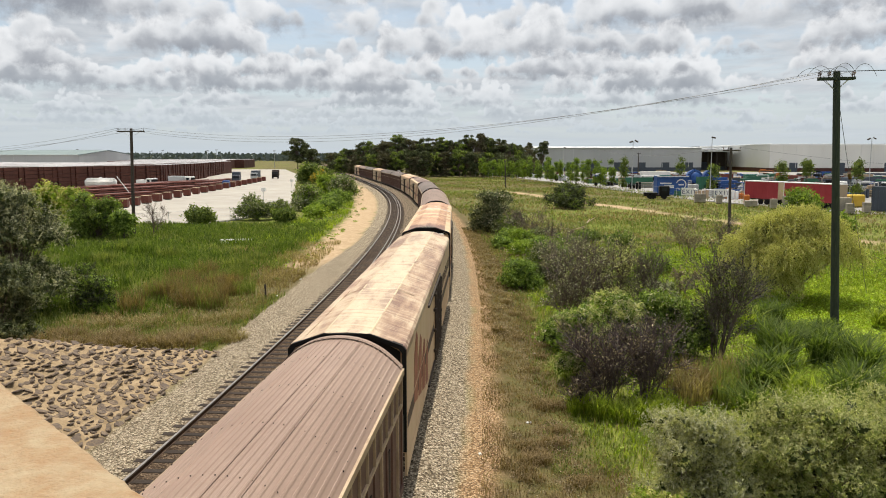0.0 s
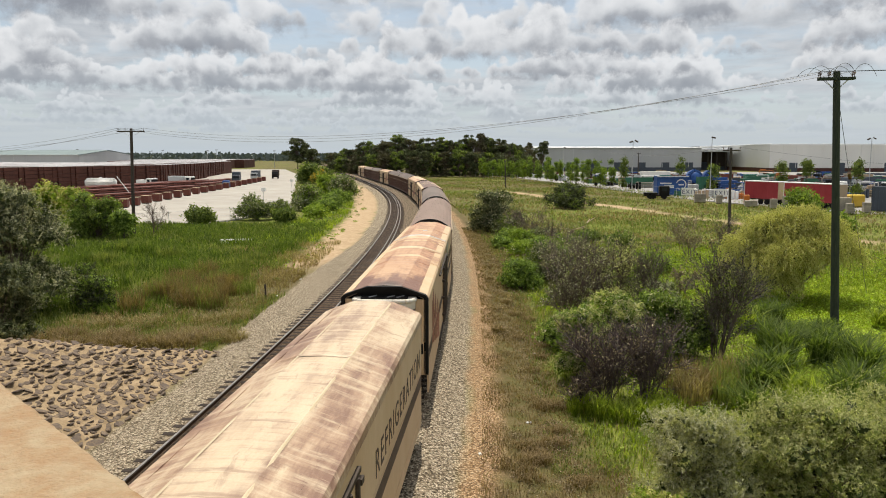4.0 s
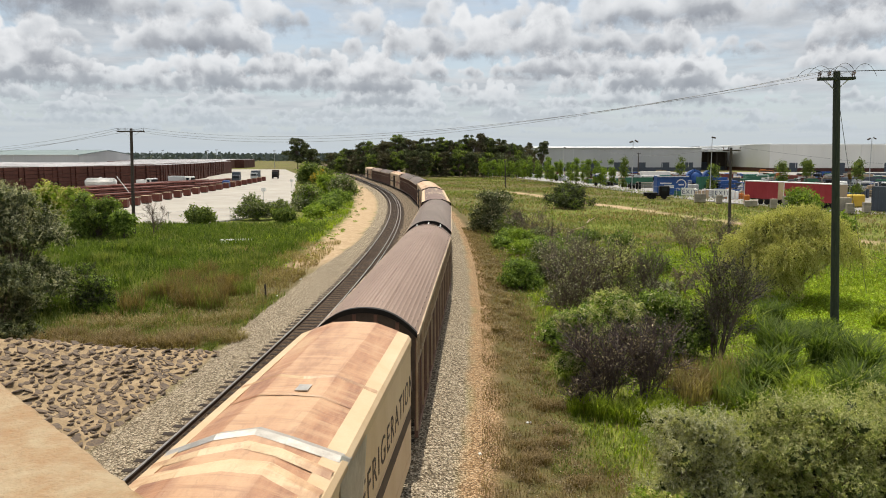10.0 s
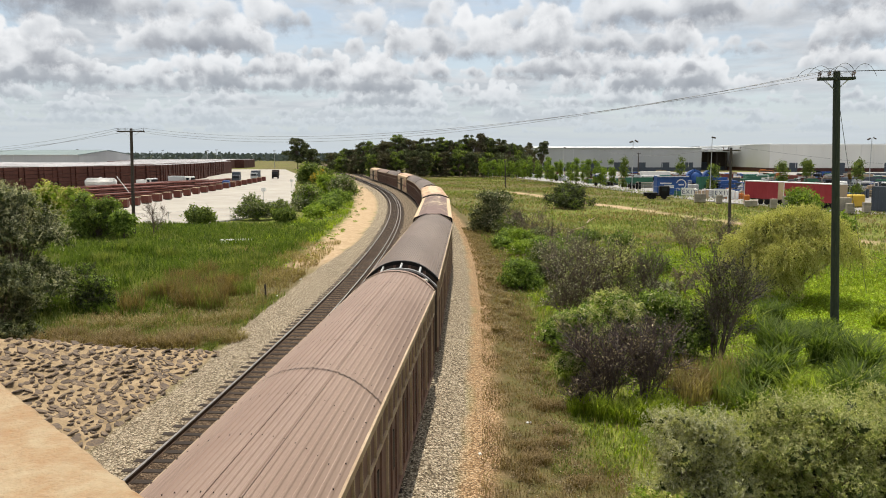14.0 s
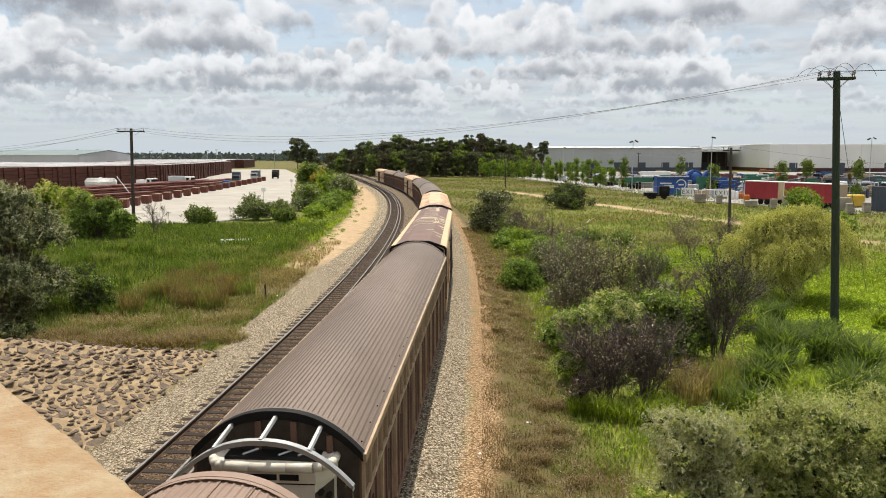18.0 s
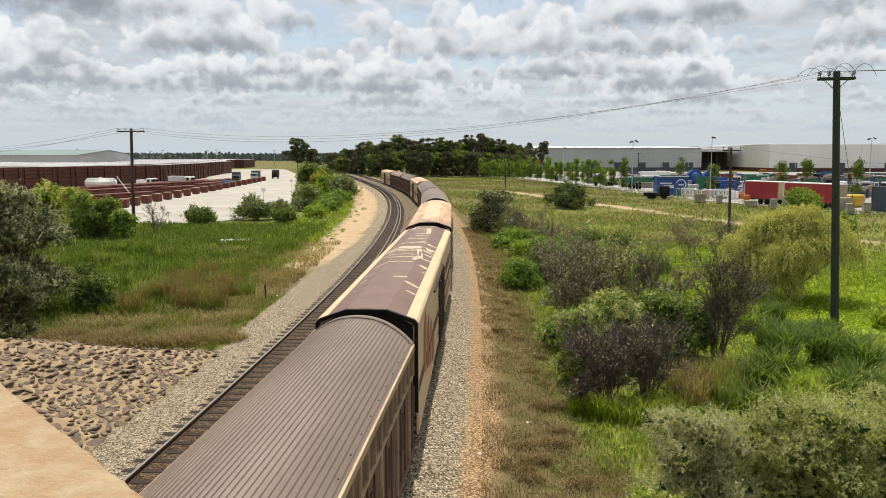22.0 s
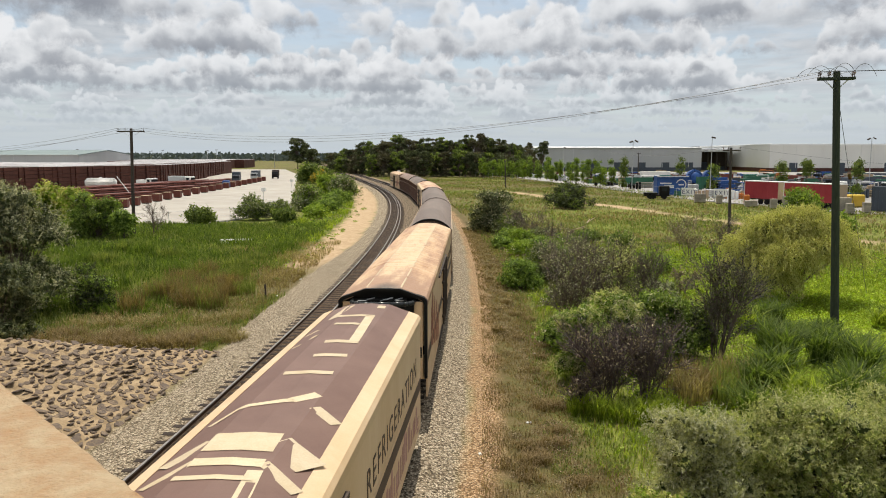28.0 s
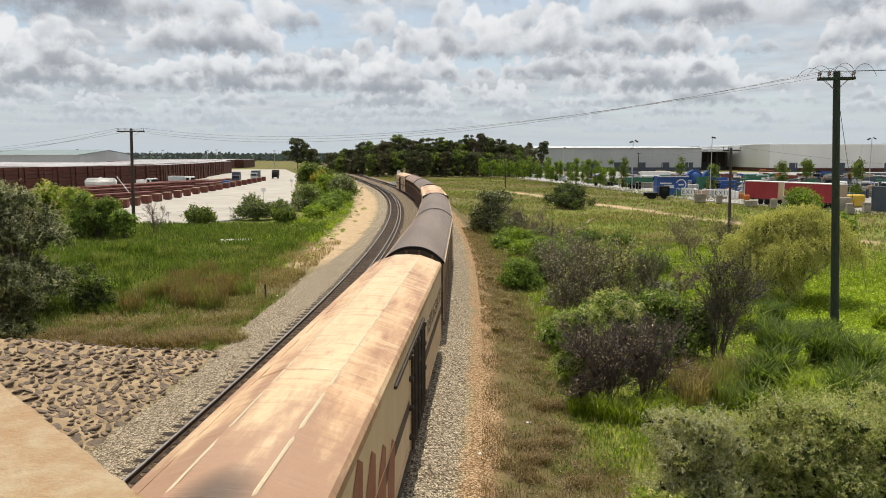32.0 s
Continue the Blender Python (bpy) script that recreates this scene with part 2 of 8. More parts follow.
M["leaf_sage"] = leafy("sage_leaf", (0.12, 0.15, 0.045), (0.27, 0.31, 0.11), (0.54, 0.55, 0.29), 0.5)
M["leaf_plume"] = leafy("pale_plume", (0.23, 0.24, 0.10), (0.40, 0.40, 0.20), (0.63, 0.61, 0.37), 0.4)
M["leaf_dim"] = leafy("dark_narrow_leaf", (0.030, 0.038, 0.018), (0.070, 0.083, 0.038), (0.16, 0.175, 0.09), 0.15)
M["twig_dark"] = worn("dark_twig", (0.085, 0.062, 0.056), (0.19, 0.145, 0.13), 4.0)
M["flower"] = leafy("pale_flower", (0.42, 0.38, 0.26), (0.55, 0.52, 0.38), (0.66, 0.64, 0.5), 0.3)
M["broom"] = leafy("yellow_flower", (0.30, 0.20, 0.02), (0.48, 0.33, 0.03), (0.58, 0.44, 0.08), 0.3)
M["rail"] = worn("rail_side", (0.07, 0.045, 0.03), (0.13, 0.08, 0.05), 6.0, 0.75, 0.3)
M["railtop"] = worn("polished_rail", (0.22, 0.20, 0.18), (0.36, 0.34, 0.31), 8.0, 0.4, 0.8, amount=0.2)
M["sleeper"] = worn("sleeper_timber", (0.022, 0.015, 0.011), (0.055, 0.038, 0.027), 3.0, 0.9, bumpy=0.5, streak=(1, 6, 1))
M["stone"] = smeared_stone()
M["pole"] = worn("treated_pole", (0.024, 0.034, 0.022), (0.055, 0.064, 0.042), 2.0, 0.85, bumpy=0.4, streak=(8, 8, 1))
M["polegrey"] = worn("dark_pole", (0.05, 0.042, 0.035), (0.11, 0.09, 0.075), 2.0, 0.85, streak=(8, 8, 1))
M["galv"] = worn("galvanised_steel", (0.42, 0.43, 0.43), (0.55, 0.56, 0.56), 3.0, 0.45, 0.7, amount=0.2)
M["porcelain"] = worn("brown_porcelain", (0.10, 0.05, 0.03), (0.16, 0.09, 0.05), 5.0, 0.2)
M["wire"] = worn("aluminium_wire", (0.10, 0.10, 0.10), (0.16, 0.16, 0.16), 5.0, 0.6, 0.3)
M["parapet"] = worn("painted_parapet", (0.44, 0.345, 0.215), (0.34, 0.195, 0.09), 21.0, 0.85, bumpy=0.6, amount=0.5, fine=150)
M["asphalt"] = worn("bridge_asphalt", (0.05, 0.05, 0.05), (0.075, 0.075, 0.075), 2.0, 0.9, bumpy=0.5)
M["concrete"] = worn("pale_yard_concrete", (0.35, 0.322, 0.28), (0.46, 0.43, 0.375), 0.15, 0.85, amount=0.25)
M["white"] = worn("white_paint", (0.72, 0.72, 0.70), (0.80, 0.80, 0.78), 1.5, 0.45, amount=0.15)
M["cream"] = worn("weathered_cream_paint", (0.60, 0.425, 0.25), (0.68, 0.515, 0.335), 0.9, 0.6, amount=0.3, streak=(1, 1, 0.35))
M["black"] = worn("black_paint", (0.009, 0.009, 0.009), (0.018, 0.017, 0.016), 2.0, 0.62)
M["under"] = worn("underframe_grime", (0.035, 0.027, 0.022), (0.07, 0.05, 0.04), 3.0, 0.85)
M["wheel"] = worn("wheel_steel", (0.10, 0.08, 0.065), (0.18, 0.15, 0.12), 5.0, 0.5, 0.7)
M["roofbrown"] = worn("brown_corrugated_roof", (0.235, 0.158, 0.120), (0.325, 0.232, 0.180), 0.35, 0.55, amount=0.35, streak=(1, 0.25, 1))
M["roofgrey"] = worn("grey_brown_corrugated_roof", (0.160, 0.120, 0.096), (0.275, 0.212, 0.172), 0.3, 0.5, amount=0.35, streak=(1, 0.25, 1))
M["rib"] = worn("louvre_brown_paint", (0.115, 0.06, 0.045), (0.19, 0.11, 0.08), 1.4, 0.65, amount=0.5)
M["ribpale"] = worn("faded_louvre_post", (0.34, 0.24, 0.15), (0.50, 0.39, 0.26), 1.4, 0.65, amount=0.5)
M["dooriron"] = worn("dark_door_steel", (0.045, 0.035, 0.03), (0.09, 0.07, 0.055), 3.0, 0.6)
M["stripe"] = worn("dark_brown_stripe", (0.075, 0.05, 0.038), (0.11, 0.075, 0.058), 2.0, 0.6)
M["logo"] = worn("faded_red_paint", (0.30, 0.105, 0.06), (0.37, 0.16, 0.10), 2.0, 0.6)
M["pink"] = worn("pink_spray_paint", (0.42, 0.22, 0.19), (0.50, 0.32, 0.26), 2.0, 0.6)
M["mark"] = worn("cream_roof_paint", (0.55, 0.44, 0.28), (0.64, 0.54, 0.38), 2.0, 0.6)
M["gloss_black"] = worn("glossy_black_moulding", (0.016, 0.019, 0.021), (0.034, 0.038, 0.040), 2.0, 0.28, amount=0.2)
M["unit"] = worn("aged_white_moulding", (0.56, 0.52, 0.44), (0.70, 0.66, 0.58), 1.2, 0.55, amount=0.10)
M["silver"] = worn("torn_silver_sheet", (0.38, 0.35, 0.31), (0.60, 0.57, 0.52), 3.0, 0.35, 0.5)


def bleached(name, c_dark, c_mid, c_pale, scale=0.45, pale=0.5, lead=None, half=11.5):
    """Sun-bleached roof paint in patches along and across; lead: brown paint kept at the leading end, with soot."""
    m, nt, b = shader(name, 0.5, 0.0, 0.35)
    p = coords(nt)
    n1 = noise_tex(nt, vmath(nt, "MULTIPLY", p, (1.6, 0.30, 1)), scale * 2, 6, 0.65, 0.1)
    n2 = noise_tex(nt, vmath(nt, "MULTIPLY", p, (0.45, 3.2, 1)), 1.3, 5, 0.65, 0.1)
    n3 = noise_tex(nt, p, 26.0, 3, 0.6)
    col = ramp(nt, n1, [(0.38, c_dark), (0.5, c_mid), (0.5 + 0.15 * pale, c_pale)])
    across = nt.nodes.new("ShaderNodeSeparateXYZ")
    nt.links.new(p, across.inputs[0])
    flat = ramp(nt, math_node(nt, "ABSOLUTE", across.outputs[0]), [(0.50, 1.0), (0.60, 0.0)])
    col = mix(nt, math_node(nt, "MULTIPLY", flat, ramp(nt, n1, [(0.35, 0.25), (0.55, 0.7)])), col, c_pale)
    col = mix(nt, ramp(nt, n2, [(0.50, 0.0), (0.64, 0.7)]), col, c_pale)
    col = mix(nt, ramp(nt, n2, [(0.34, 0.55), (0.44, 0.0)]), col, c_dark)
    col = mix(nt, ramp(nt, noise_tex(nt, vmath(nt, "MULTIPLY", p, (2.0, 0.5, 1)), 2.2, 5, 0.7, 0.5), [(0.56, 0.0), (0.72, 0.55)]), col, tuple(x * 0.8 for x in c_dark))
    if lead is not None:
        sep = nt.nodes.new("ShaderNodeSeparateXYZ")
        nt.links.new(p, sep.inputs[0])
        run_ = math_node(nt, "ADD", sep.outputs[1], half)
        edge = math_node(nt, "ADD", run_, math_node(nt, "MULTIPLY", math_node(nt, "SUBTRACT", n1, 0.5), 14.0))
        col = mix(nt, ramp(nt, math_node(nt, "MULTIPLY", edge, 0.1), [(0.16, 0.92), (0.42, 0.0)]), col, lead)
        away = math_node(nt, "ADD", math_node(nt, "POWER", math_node(nt, "MULTIPLY", math_node(nt, "SUBTRACT", sep.outputs[0], 0.1), 1.6), 2.0), math_node(nt, "POWER", math_node(nt, "MULTIPLY", run_, 0.85), 2.0))
        col = mix(nt, ramp(nt, away, [(0.0, 0.85), (0.9, 0.0)]), col, (0.03, 0.024, 0.02))
    col = mix(nt, math_node(nt, "MULTIPLY", n3, 0.3), col, tuple(x * 0.5 for x in c_dark))
    nt.links.new(col, b.inputs["Base Color"])
    crease = noise_tex(nt, vmath(nt, "MULTIPLY", p, (0.4, 2.2, 1)), 1.1, 2, 0.45, 0.8)
    bump(nt, b, math_node(nt, "ADD", math_node(nt, "ADD", n2, math_node(nt, "MULTIPLY", crease, 1.2)), math_node(nt, "MULTIPLY", n3, 0.12)), 0.45, 0.06)
    return m


M["roof_tan"] = bleached("bleached_tan_roof", (0.22, 0.125, 0.085), (0.43, 0.29, 0.19), (0.64, 0.52, 0.36), 0.45, 0.8)
M["roof_orange"] = bleached("bleached_orange_roof", (0.29, 0.14, 0.08), (0.44, 0.23, 0.125), (0.54, 0.345, 0.20), 0.5, 1.0, (0.17, 0.085, 0.06), 11.6)
M["roof_pale"] = bleached("bleached_pale_roof", (0.34, 0.185, 0.105), (0.52, 0.325, 0.18), (0.66, 0.49, 0.30), 0.4, 0.9, (0.33, 0.195, 0.12), 11.4)
M["roofedge"] = worn("brown_roof_edge", (0.17, 0.095, 0.065), (0.30, 0.19, 0.13), 1.5, 0.55, amount=0.4, streak=(1, 0.4, 1))
M["roof_dark"] = worn("chocolate_roof_paint", (0.14, 0.073, 0.054), (0.185, 0.105, 0.08), 0.8, 0.5, amount=0.25)
for k_ in ("black", "under", "dooriron"):
    M[k_].node_tree.nodes["Principled BSDF"].inputs["Specular IOR Level"].default_value = 0.15


# ---------------- mesh helpers ----------------
def fill(bm, x0, x1, y0, y1, z0, z1):
    """Adds a box to a bmesh."""
    v = [bm.verts.new(c) for c in ((x0, y0, z0), (x1, y0, z0), (x1, y1, z0), (x0, y1, z0), (x0, y0, z1), (x1, y0, z1), (x1, y1, z1), (x0, y1, z1))]
    for f in ((3, 2, 1, 0), (4, 5, 6, 7), (0, 1, 5, 4), (1, 2, 6, 5), (2, 3, 7, 6), (3, 0, 4, 7)):
        bm.faces.new([v[i] for i in f])
    return v


def slab(x0, x1, y0, y1, z0, z1, bevel=0.0):
    bm = bmesh.new()
    fill(bm, x0, x1, y0, y1, z0, z1)
    if bevel:
        bmesh.ops.bevel(bm, geom=bm.edges[:], offset=bevel, segments=1, affect="EDGES")
    return bm


def rod(a, b, r0, r1=None, sides=8, bm=None):
    """A round bar from a to b."""
    bm = bm or bmesh.new()
    a, b = Vector(a), Vector(b)
    r1 = r0 if r1 is None else r1
    q = (b - a).to_track_quat("Z", "Y")
    rings = []
    for c, r in ((a, r0), (b, r1)):
        rings.append([bm.verts.new(c + q @ Vector((r * math.cos(2 * math.pi * i / sides), r * math.sin(2 * math.pi * i / sides), 0))) for i in range(sides)])
    for i in range(sides):
        j = (i + 1) % sides
        bm.faces.new((rings[0][i], rings[0][j], rings[1][j], rings[1][i]))
    bm.faces.new(rings[0][::-1])
    bm.faces.new(rings[1])
    return bm


def prism(profile, y0, y1, bm=None, close=True):
    """A profile of (x, z) points drawn along y."""
    bm = bm or bmesh.new()
    a = [bm.verts.new((x, y0, z)) for x, z in profile]
    b = [bm.verts.new((x, y1, z)) for x, z in profile]
    n = len(profile)
    for i in range(n if close else n - 1):
        j = (i + 1) % n
        bm.faces.new((a[i], b[i], b[j], a[j]))
    if close:
        bm.faces.new(a)
        bm.faces.new(b[::-1])
    return bm


def mesh_of(name, bm, material, smooth=False):
    me = bpy.data.meshes.new(name)
    bmesh.ops.recalc_face_normals(bm, faces=bm.faces[:])
    bm.to_mesh(me)
    bm.free()
    me.materials.append(material)
    if smooth:
        me.shade_smooth()
    return me


def part(name, bm, material, parent, label="", smooth=False):
    ob = new(name, mesh_of(name, bm, material, smooth))
    ob.parent = parent
    return tagged(ob, label)


def thing(name, label, category, m=None, group="", kind=""):
    ob = new(name)
    ob.empty_display_size = 0.2
    if m is not None:
        ob.matrix_world = m
    return tagged(ob, label, category, group, kind)


def single(name, bm, material, label, category, m=None, group="", kind="", smooth=False):
    ob = new(name, mesh_of(name, bm, material, smooth))
    if m is not None:
        ob.matrix_world = m
    return tagged(ob, label, category, group, kind)


def quads(name, v, material, smooth=False):
    """A mesh of loose quads (n, 4, 3) or triangles (n, 3, 3)."""
    n, k = v.shape[0], v.shape[1]
    me = bpy.data.meshes.new(name)
    me.vertices.add(n * k)
    me.vertices.foreach_set("co", np.ascontiguousarray(v, dtype=np.float32).ravel())
    me.loops.add(n * k)
    me.loops.foreach_set("vertex_index", np.arange(n * k, dtype=np.int32))
    me.polygons.add(n)
    me.polygons.foreach_set("loop_start", np.arange(0, n * k, k, dtype=np.int32))
    me.update(calc_edges=True)
    me.materials.append(material)
    return me


def stuff(name, me, label, category, parent=None):
    ob = new(name, me)
    if parent is not None:
        ob.parent = parent
        return tagged(ob, label, kind="stuff")
    return tagged(ob, label, category, kind="stuff")


def sheet(name, verts, faces, material, smooth=True):
    me = bpy.data.meshes.new(name)
    me.from_pydata([tuple(v) for v in verts], [], faces)
    me.materials.append(material)
    if smooth:
        me.shade_smooth()
    return me


# ---------------- the line of the track ----------------
# heading at the bridge, then a left-hand curve that eases out
X0, A0 = -3.817, 0.0938
CURVE_S = (-300, 172, 205, 260, 800)
CURVE_K = (0.00139, 0.00139, 0.00070, 0.0, 0.0)
STEP = 1.0
_s = np.arange(-260, 760, STEP)
_k = np.interp(_s, CURVE_S, CURVE_K)
_i0 = int(np.argmin(abs(_s)))
_a = -np.cumsum(_k) * STEP
_a += A0 - _a[_i0]
_x = np.cumsum(np.sin(_a)) * STEP
_y = np.cumsum(np.cos(_a)) * STEP
_x += X0 - _x[_i0]
_y -= _y[_i0]
SIDE = 5.07                       # from one track's middle to the other's


def on_line(s, off=0.0):
    """Place and heading at s metres along the train's track, off metres to its right."""
    x, y, a = np.interp(s, _s, _x), np.interp(s, _s, _y), np.interp(s, _s, _a)
    return x + off * np.cos(a), y - off * np.sin(a), a


def lateral(x, y):
    """How far a place lies to the right of the train's track."""
    return (x - np.interp(y, _y, _x)) * np.cos(np.interp(y, _y, _a))


# ---------------- ground ----------------
def smooth01(t):
    t = np.clip(t, 0, 1)
    return t * t * (3 - 2 * t)


def wave(x, y, s, seed):
    return (np.sin(x / s + seed) * np.cos(y / s * 1.13 + seed * 1.7) + 0.5 * np.sin(x / s * 2.3 + y / s * 1.9 + seed * 2.3) + 0.35 * np.sin(x / s * 4.1 - y / s * 4.7 + seed)) / 1.85


PITCH_U, PITCH_Y, PITCH_M = -8.35, 32.5, 0.40     # foot, far corner and fall of the stone pitching


def pitching(x, y):
    u = lateral(x, y)
    return np.clip(np.minimum(PITCH_U - u, PITCH_Y - y), 0, 14) * PITCH_M


def height(x, y):
    """Ground height."""
    u = lateral(x, y)
    z = -0.62 + 0.10 * wave(x, y, 4.0, 1.0) * smooth01((abs(u + 2.5) - 6.5) / 4) + 0.35 * wave(x, y, 23.0, 2.2) * smooth01((abs(u + 2.5) - 9) / 10) * smooth01((90 - y) / 40)
    right = np.interp(u, [-1.6, 1.75, 2.7, 3.8, 6.5], [0, 0, -0.33, -0.42, -0.62])
    left = np.interp(-(u + SIDE), [-3.2, 1.75, 3.0, 4.5, 7.0], [0, 0, -0.30, -0.45, -0.62])
    bed = np.where(u > -SIDE / 2, right, left)
    w = np.where(u > -SIDE / 2, smooth01((6.5 - u) / 2.5), smooth01((7.5 + u + SIDE) / 2.5))
    z = z * (1 - w) + bed * w
    return z + pitching(x, y)


def ground_axis(stops):
    out = [np.array([stops[0][0]])]
    for (a, _), (b, d) in zip(stops, stops[1:]):
        n = max(1, int(round((b - a) / d)))
        out.append(np.linspace(a, b, n + 1)[1:])
    return np.concatenate(out)


gx = ground_axis([(-4500, 0), (-1000, 500), (-300, 70), (-60, 6), (-26, 1.0), (8, 0.25), (34, 0.6), (70, 2.5), (300, 12), (1000, 70), (4500, 500)])
gy = ground_axis([(-1500, 0), (-200, 100), (-10, 10), (12, 1.0), (60, 0.4), (110, 0.8), (200, 2.0), (420, 7), (1000, 50), (4800, 300)])
GX, GY = np.meshgrid(gx, gy)
GZ = height(GX, GY)
nx, ny = len(gx), len(gy)
idx = np.arange(nx * ny).reshape(ny, nx)
gme = bpy.data.meshes.new("ground")
gme.vertices.add(nx * ny)
gme.vertices.foreach_set("co", np.stack([GX, GY, GZ], -1).astype(np.float32).ravel())
gf = np.stack([idx[:-1, :-1], idx[:-1, 1:], idx[1:, 1:], idx[1:, :-1]], -1).reshape(-1, 4)
gme.loops.add(gf.size)
gme.loops.foreach_set("vertex_index", gf.ravel().astype(np.int32))
gme.polygons.add(len(gf))
gme.polygons.foreach_set("loop_start", np.arange(0, gf.size, 4, dtype=np.int32))
gme.update(calc_edges=True)
gme.shade_smooth()
gme.materials.append(M["ground"])


def soft_band(u, lo, hi, w):
    return smooth01((u - lo) / w + 0.5) * smooth01((hi - u) / w + 0.5)


def dirt_way(x, y):
    """A worn vehicle track across the right-hand field."""
    d = (y + 3.75 * x - 245) / 3.88 + 1.2 * wave(x, y, 9.0, 2.0)
    return soft_band(d, -1.6, 1.6, 1.2) * smooth01((x - 15) / 4) * smooth01((60 - x) / 8) * smooth01(0.75 + wave(x, y, 5.0, 6.0))


def lawn(x, y):
    """Short lush grass round the tall pole."""
    return smooth01((x - 0.41 * y + 0.9 * wave(x, y, 3.0, 2.0)) / 1.8) * smooth01((57 - y) / 7) * smooth01((y - 21) / 3)


GU = lateral(GX, GY)
rag = 0.22 * wave(GX, GY, 0.9, 3.0) + 0.18 * wave(GX, GY, 2.7, 5.0)
zones = {
    "ballast": np.maximum(soft_band(GU + rag * 0.5, -8.0 - 0.45 * smooth01((34 - GY) / 2) - 1.2 * smooth01((GY - 28) / 12) * smooth01((76 - GY) / 22), 2.75, 0.35), 0),
    "oil": np.maximum(soft_band(GU + rag * 0.4, -1.1, 1.1, 0.5), soft_band(GU + SIDE + rag * 0.4, -0.95, 1.0, 0.5) * 0.9 + 0.5 * soft_band(GU + rag, -4.4, -0.9, 0.6)),
    "gravel": soft_band(GU + rag * 1.2, 2.6, 3.95, 0.6),
    "dry": np.clip(soft_band(GU + rag * 2.2, 3.3, 6.1 + 1.4 * smooth01((26 - GY) / 8), 1.2) + 0.85 * soft_band(GU + 2 * rag, -13.0, -8.3, 1.5) * smooth01((95 - GY) / 30) + 0.85 * smooth01((GY - 105) / 70) * smooth01(wave(GX, GY, 17.0, 4.0) + 0.9), 0, 1),
    "sand": np.clip(soft_band(GU + rag * 2.5, -12.2, -7.9, 1.1) * smooth01((GY - 52) / 12) * smooth01((230 - GY) / 30) + dirt_way(GX, GY), 0, 1),
    "lawn": lawn(GX, GY) * smooth01(1.1 + wave(GX, GY, 4.2, 7.0)),
    "mortar": smooth01((pitching(GX, GY) - 0.02) / 0.08) * smooth01((33.5 - GY) / 1.0) * smooth01((-GX - 8) / 1.0),
}
for zname, zval in zones.items():
    at = gme.attributes.new(zname, "FLOAT", "POINT")
    at.data.foreach_set("value", np.ascontiguousarray(zval, dtype=np.float32).ravel())
ground = tagged(new("ground", gme), "rough grassland with bare sand, gravel and dry patches beside the railway", "ground", kind="structure")


# ---------------- sky backdrop that drifts ----------------
def sky_shell():
    R, n, k = 4300.0, 48, 16
    verts, faces = [], []
    for j in range(k + 1):
        e = radians(-0.5 + 36.5 * j / k)
        for i in range(n + 1):
            a = radians(-62 + 124 * i / n)
            verts.append((R * math.sin(a) * math.cos(e), R * math.cos(a) * math.cos(e), R * math.sin(e)))
    for j in range(k):
        for i in range(n):
            q = j * (n + 1) + i
            faces.append((q, q + n + 1, q + n + 2, q + 1))
    m = bpy.data.materials.new("cloudy_sky")
    m.use_nodes = True
    nt = m.node_tree
    nt.nodes.clear()
    nn = nt.nodes.new("ShaderNodeVectorMath")
    nn.operation = "NORMALIZE"
    nt.links.new(coords(nt), nn.inputs[0])
    em = nt.nodes.new("ShaderNodeEmission")
    nt.links.new(cloud_sky(nt, nn.outputs[0]), em.inputs[0])
    out = nt.nodes.new("ShaderNodeOutputMaterial")
    nt.links.new(em.outputs[0], out.inputs[0])
    ob = new("backdrop", sheet("backdrop", verts, faces, m))
    ob.location = (0, 0, EYE)
    return tagged(ob, "bright sky of broken grey and white cumulus clouds", "sky", kind="structure")


backdrop = sky_shell()


# ---------------- the two tracks ----------------
def rail_strip(name, off, s0, s1, half, z0, z1, material, parent):
    s = np.concatenate([np.arange(s0, 120, 2.0), np.arange(120, s1, 6.0)])
    verts, faces = [], []
    for t in s:
        for o, z in ((-half, z0), (-half, z1), (half, z1), (half, z0)):
            x, y, _ = on_line(t, off + o)
            verts.append((x, y, z))
    for i in range(len(s) - 1):
        for k in range(3):
            a = i * 4 + k
            faces.append((a, a + 4, a + 5, a + 1))
    ob = new(name, sheet(name, verts, faces, material, False))
    ob.parent = parent
    return ob


track_right = thing("railway_track", "railway track under the train on timber sleepers", "railway track", kind="structure")
track_left = thing("railway_track", "empty dual gauge railway track on dark sleepers and ballast", "railway track", kind="structure")
for holder, base, offs in ((track_right, 0.0, (-0.755, 0.755)), (track_left, -SIDE, (-0.755, 0.385, 0.755))):
    for o in offs:
        rail_strip("rail_web", base + o, -60, 620, 0.026, 0.0, 0.125, M["rail"], holder)
        rail_strip("rail_foot", base + o, -60, 620, 0.07, 0.0, 0.025, M["rail"], holder)
        rail_strip("rail_head", base + o, -60, 620, 0.036, 0.12, 0.17, M["railtop"], holder)


def sleeper_meshes():
    out = []
    for k in range(4):
        rng = random.Random(40 + k)
        bm = slab(-1.27 + rng.uniform(-0.05, 0.05), 1.27 + rng.uniform(-0.05, 0.05), -0.115, 0.115, -0.16, 0.022 + rng.uniform(-0.01, 0.012), 0.012)
        out.append(mesh_of("sleeper", bm, M["sleeper"]))
    return out


SLEEPERS = sleeper_meshes()


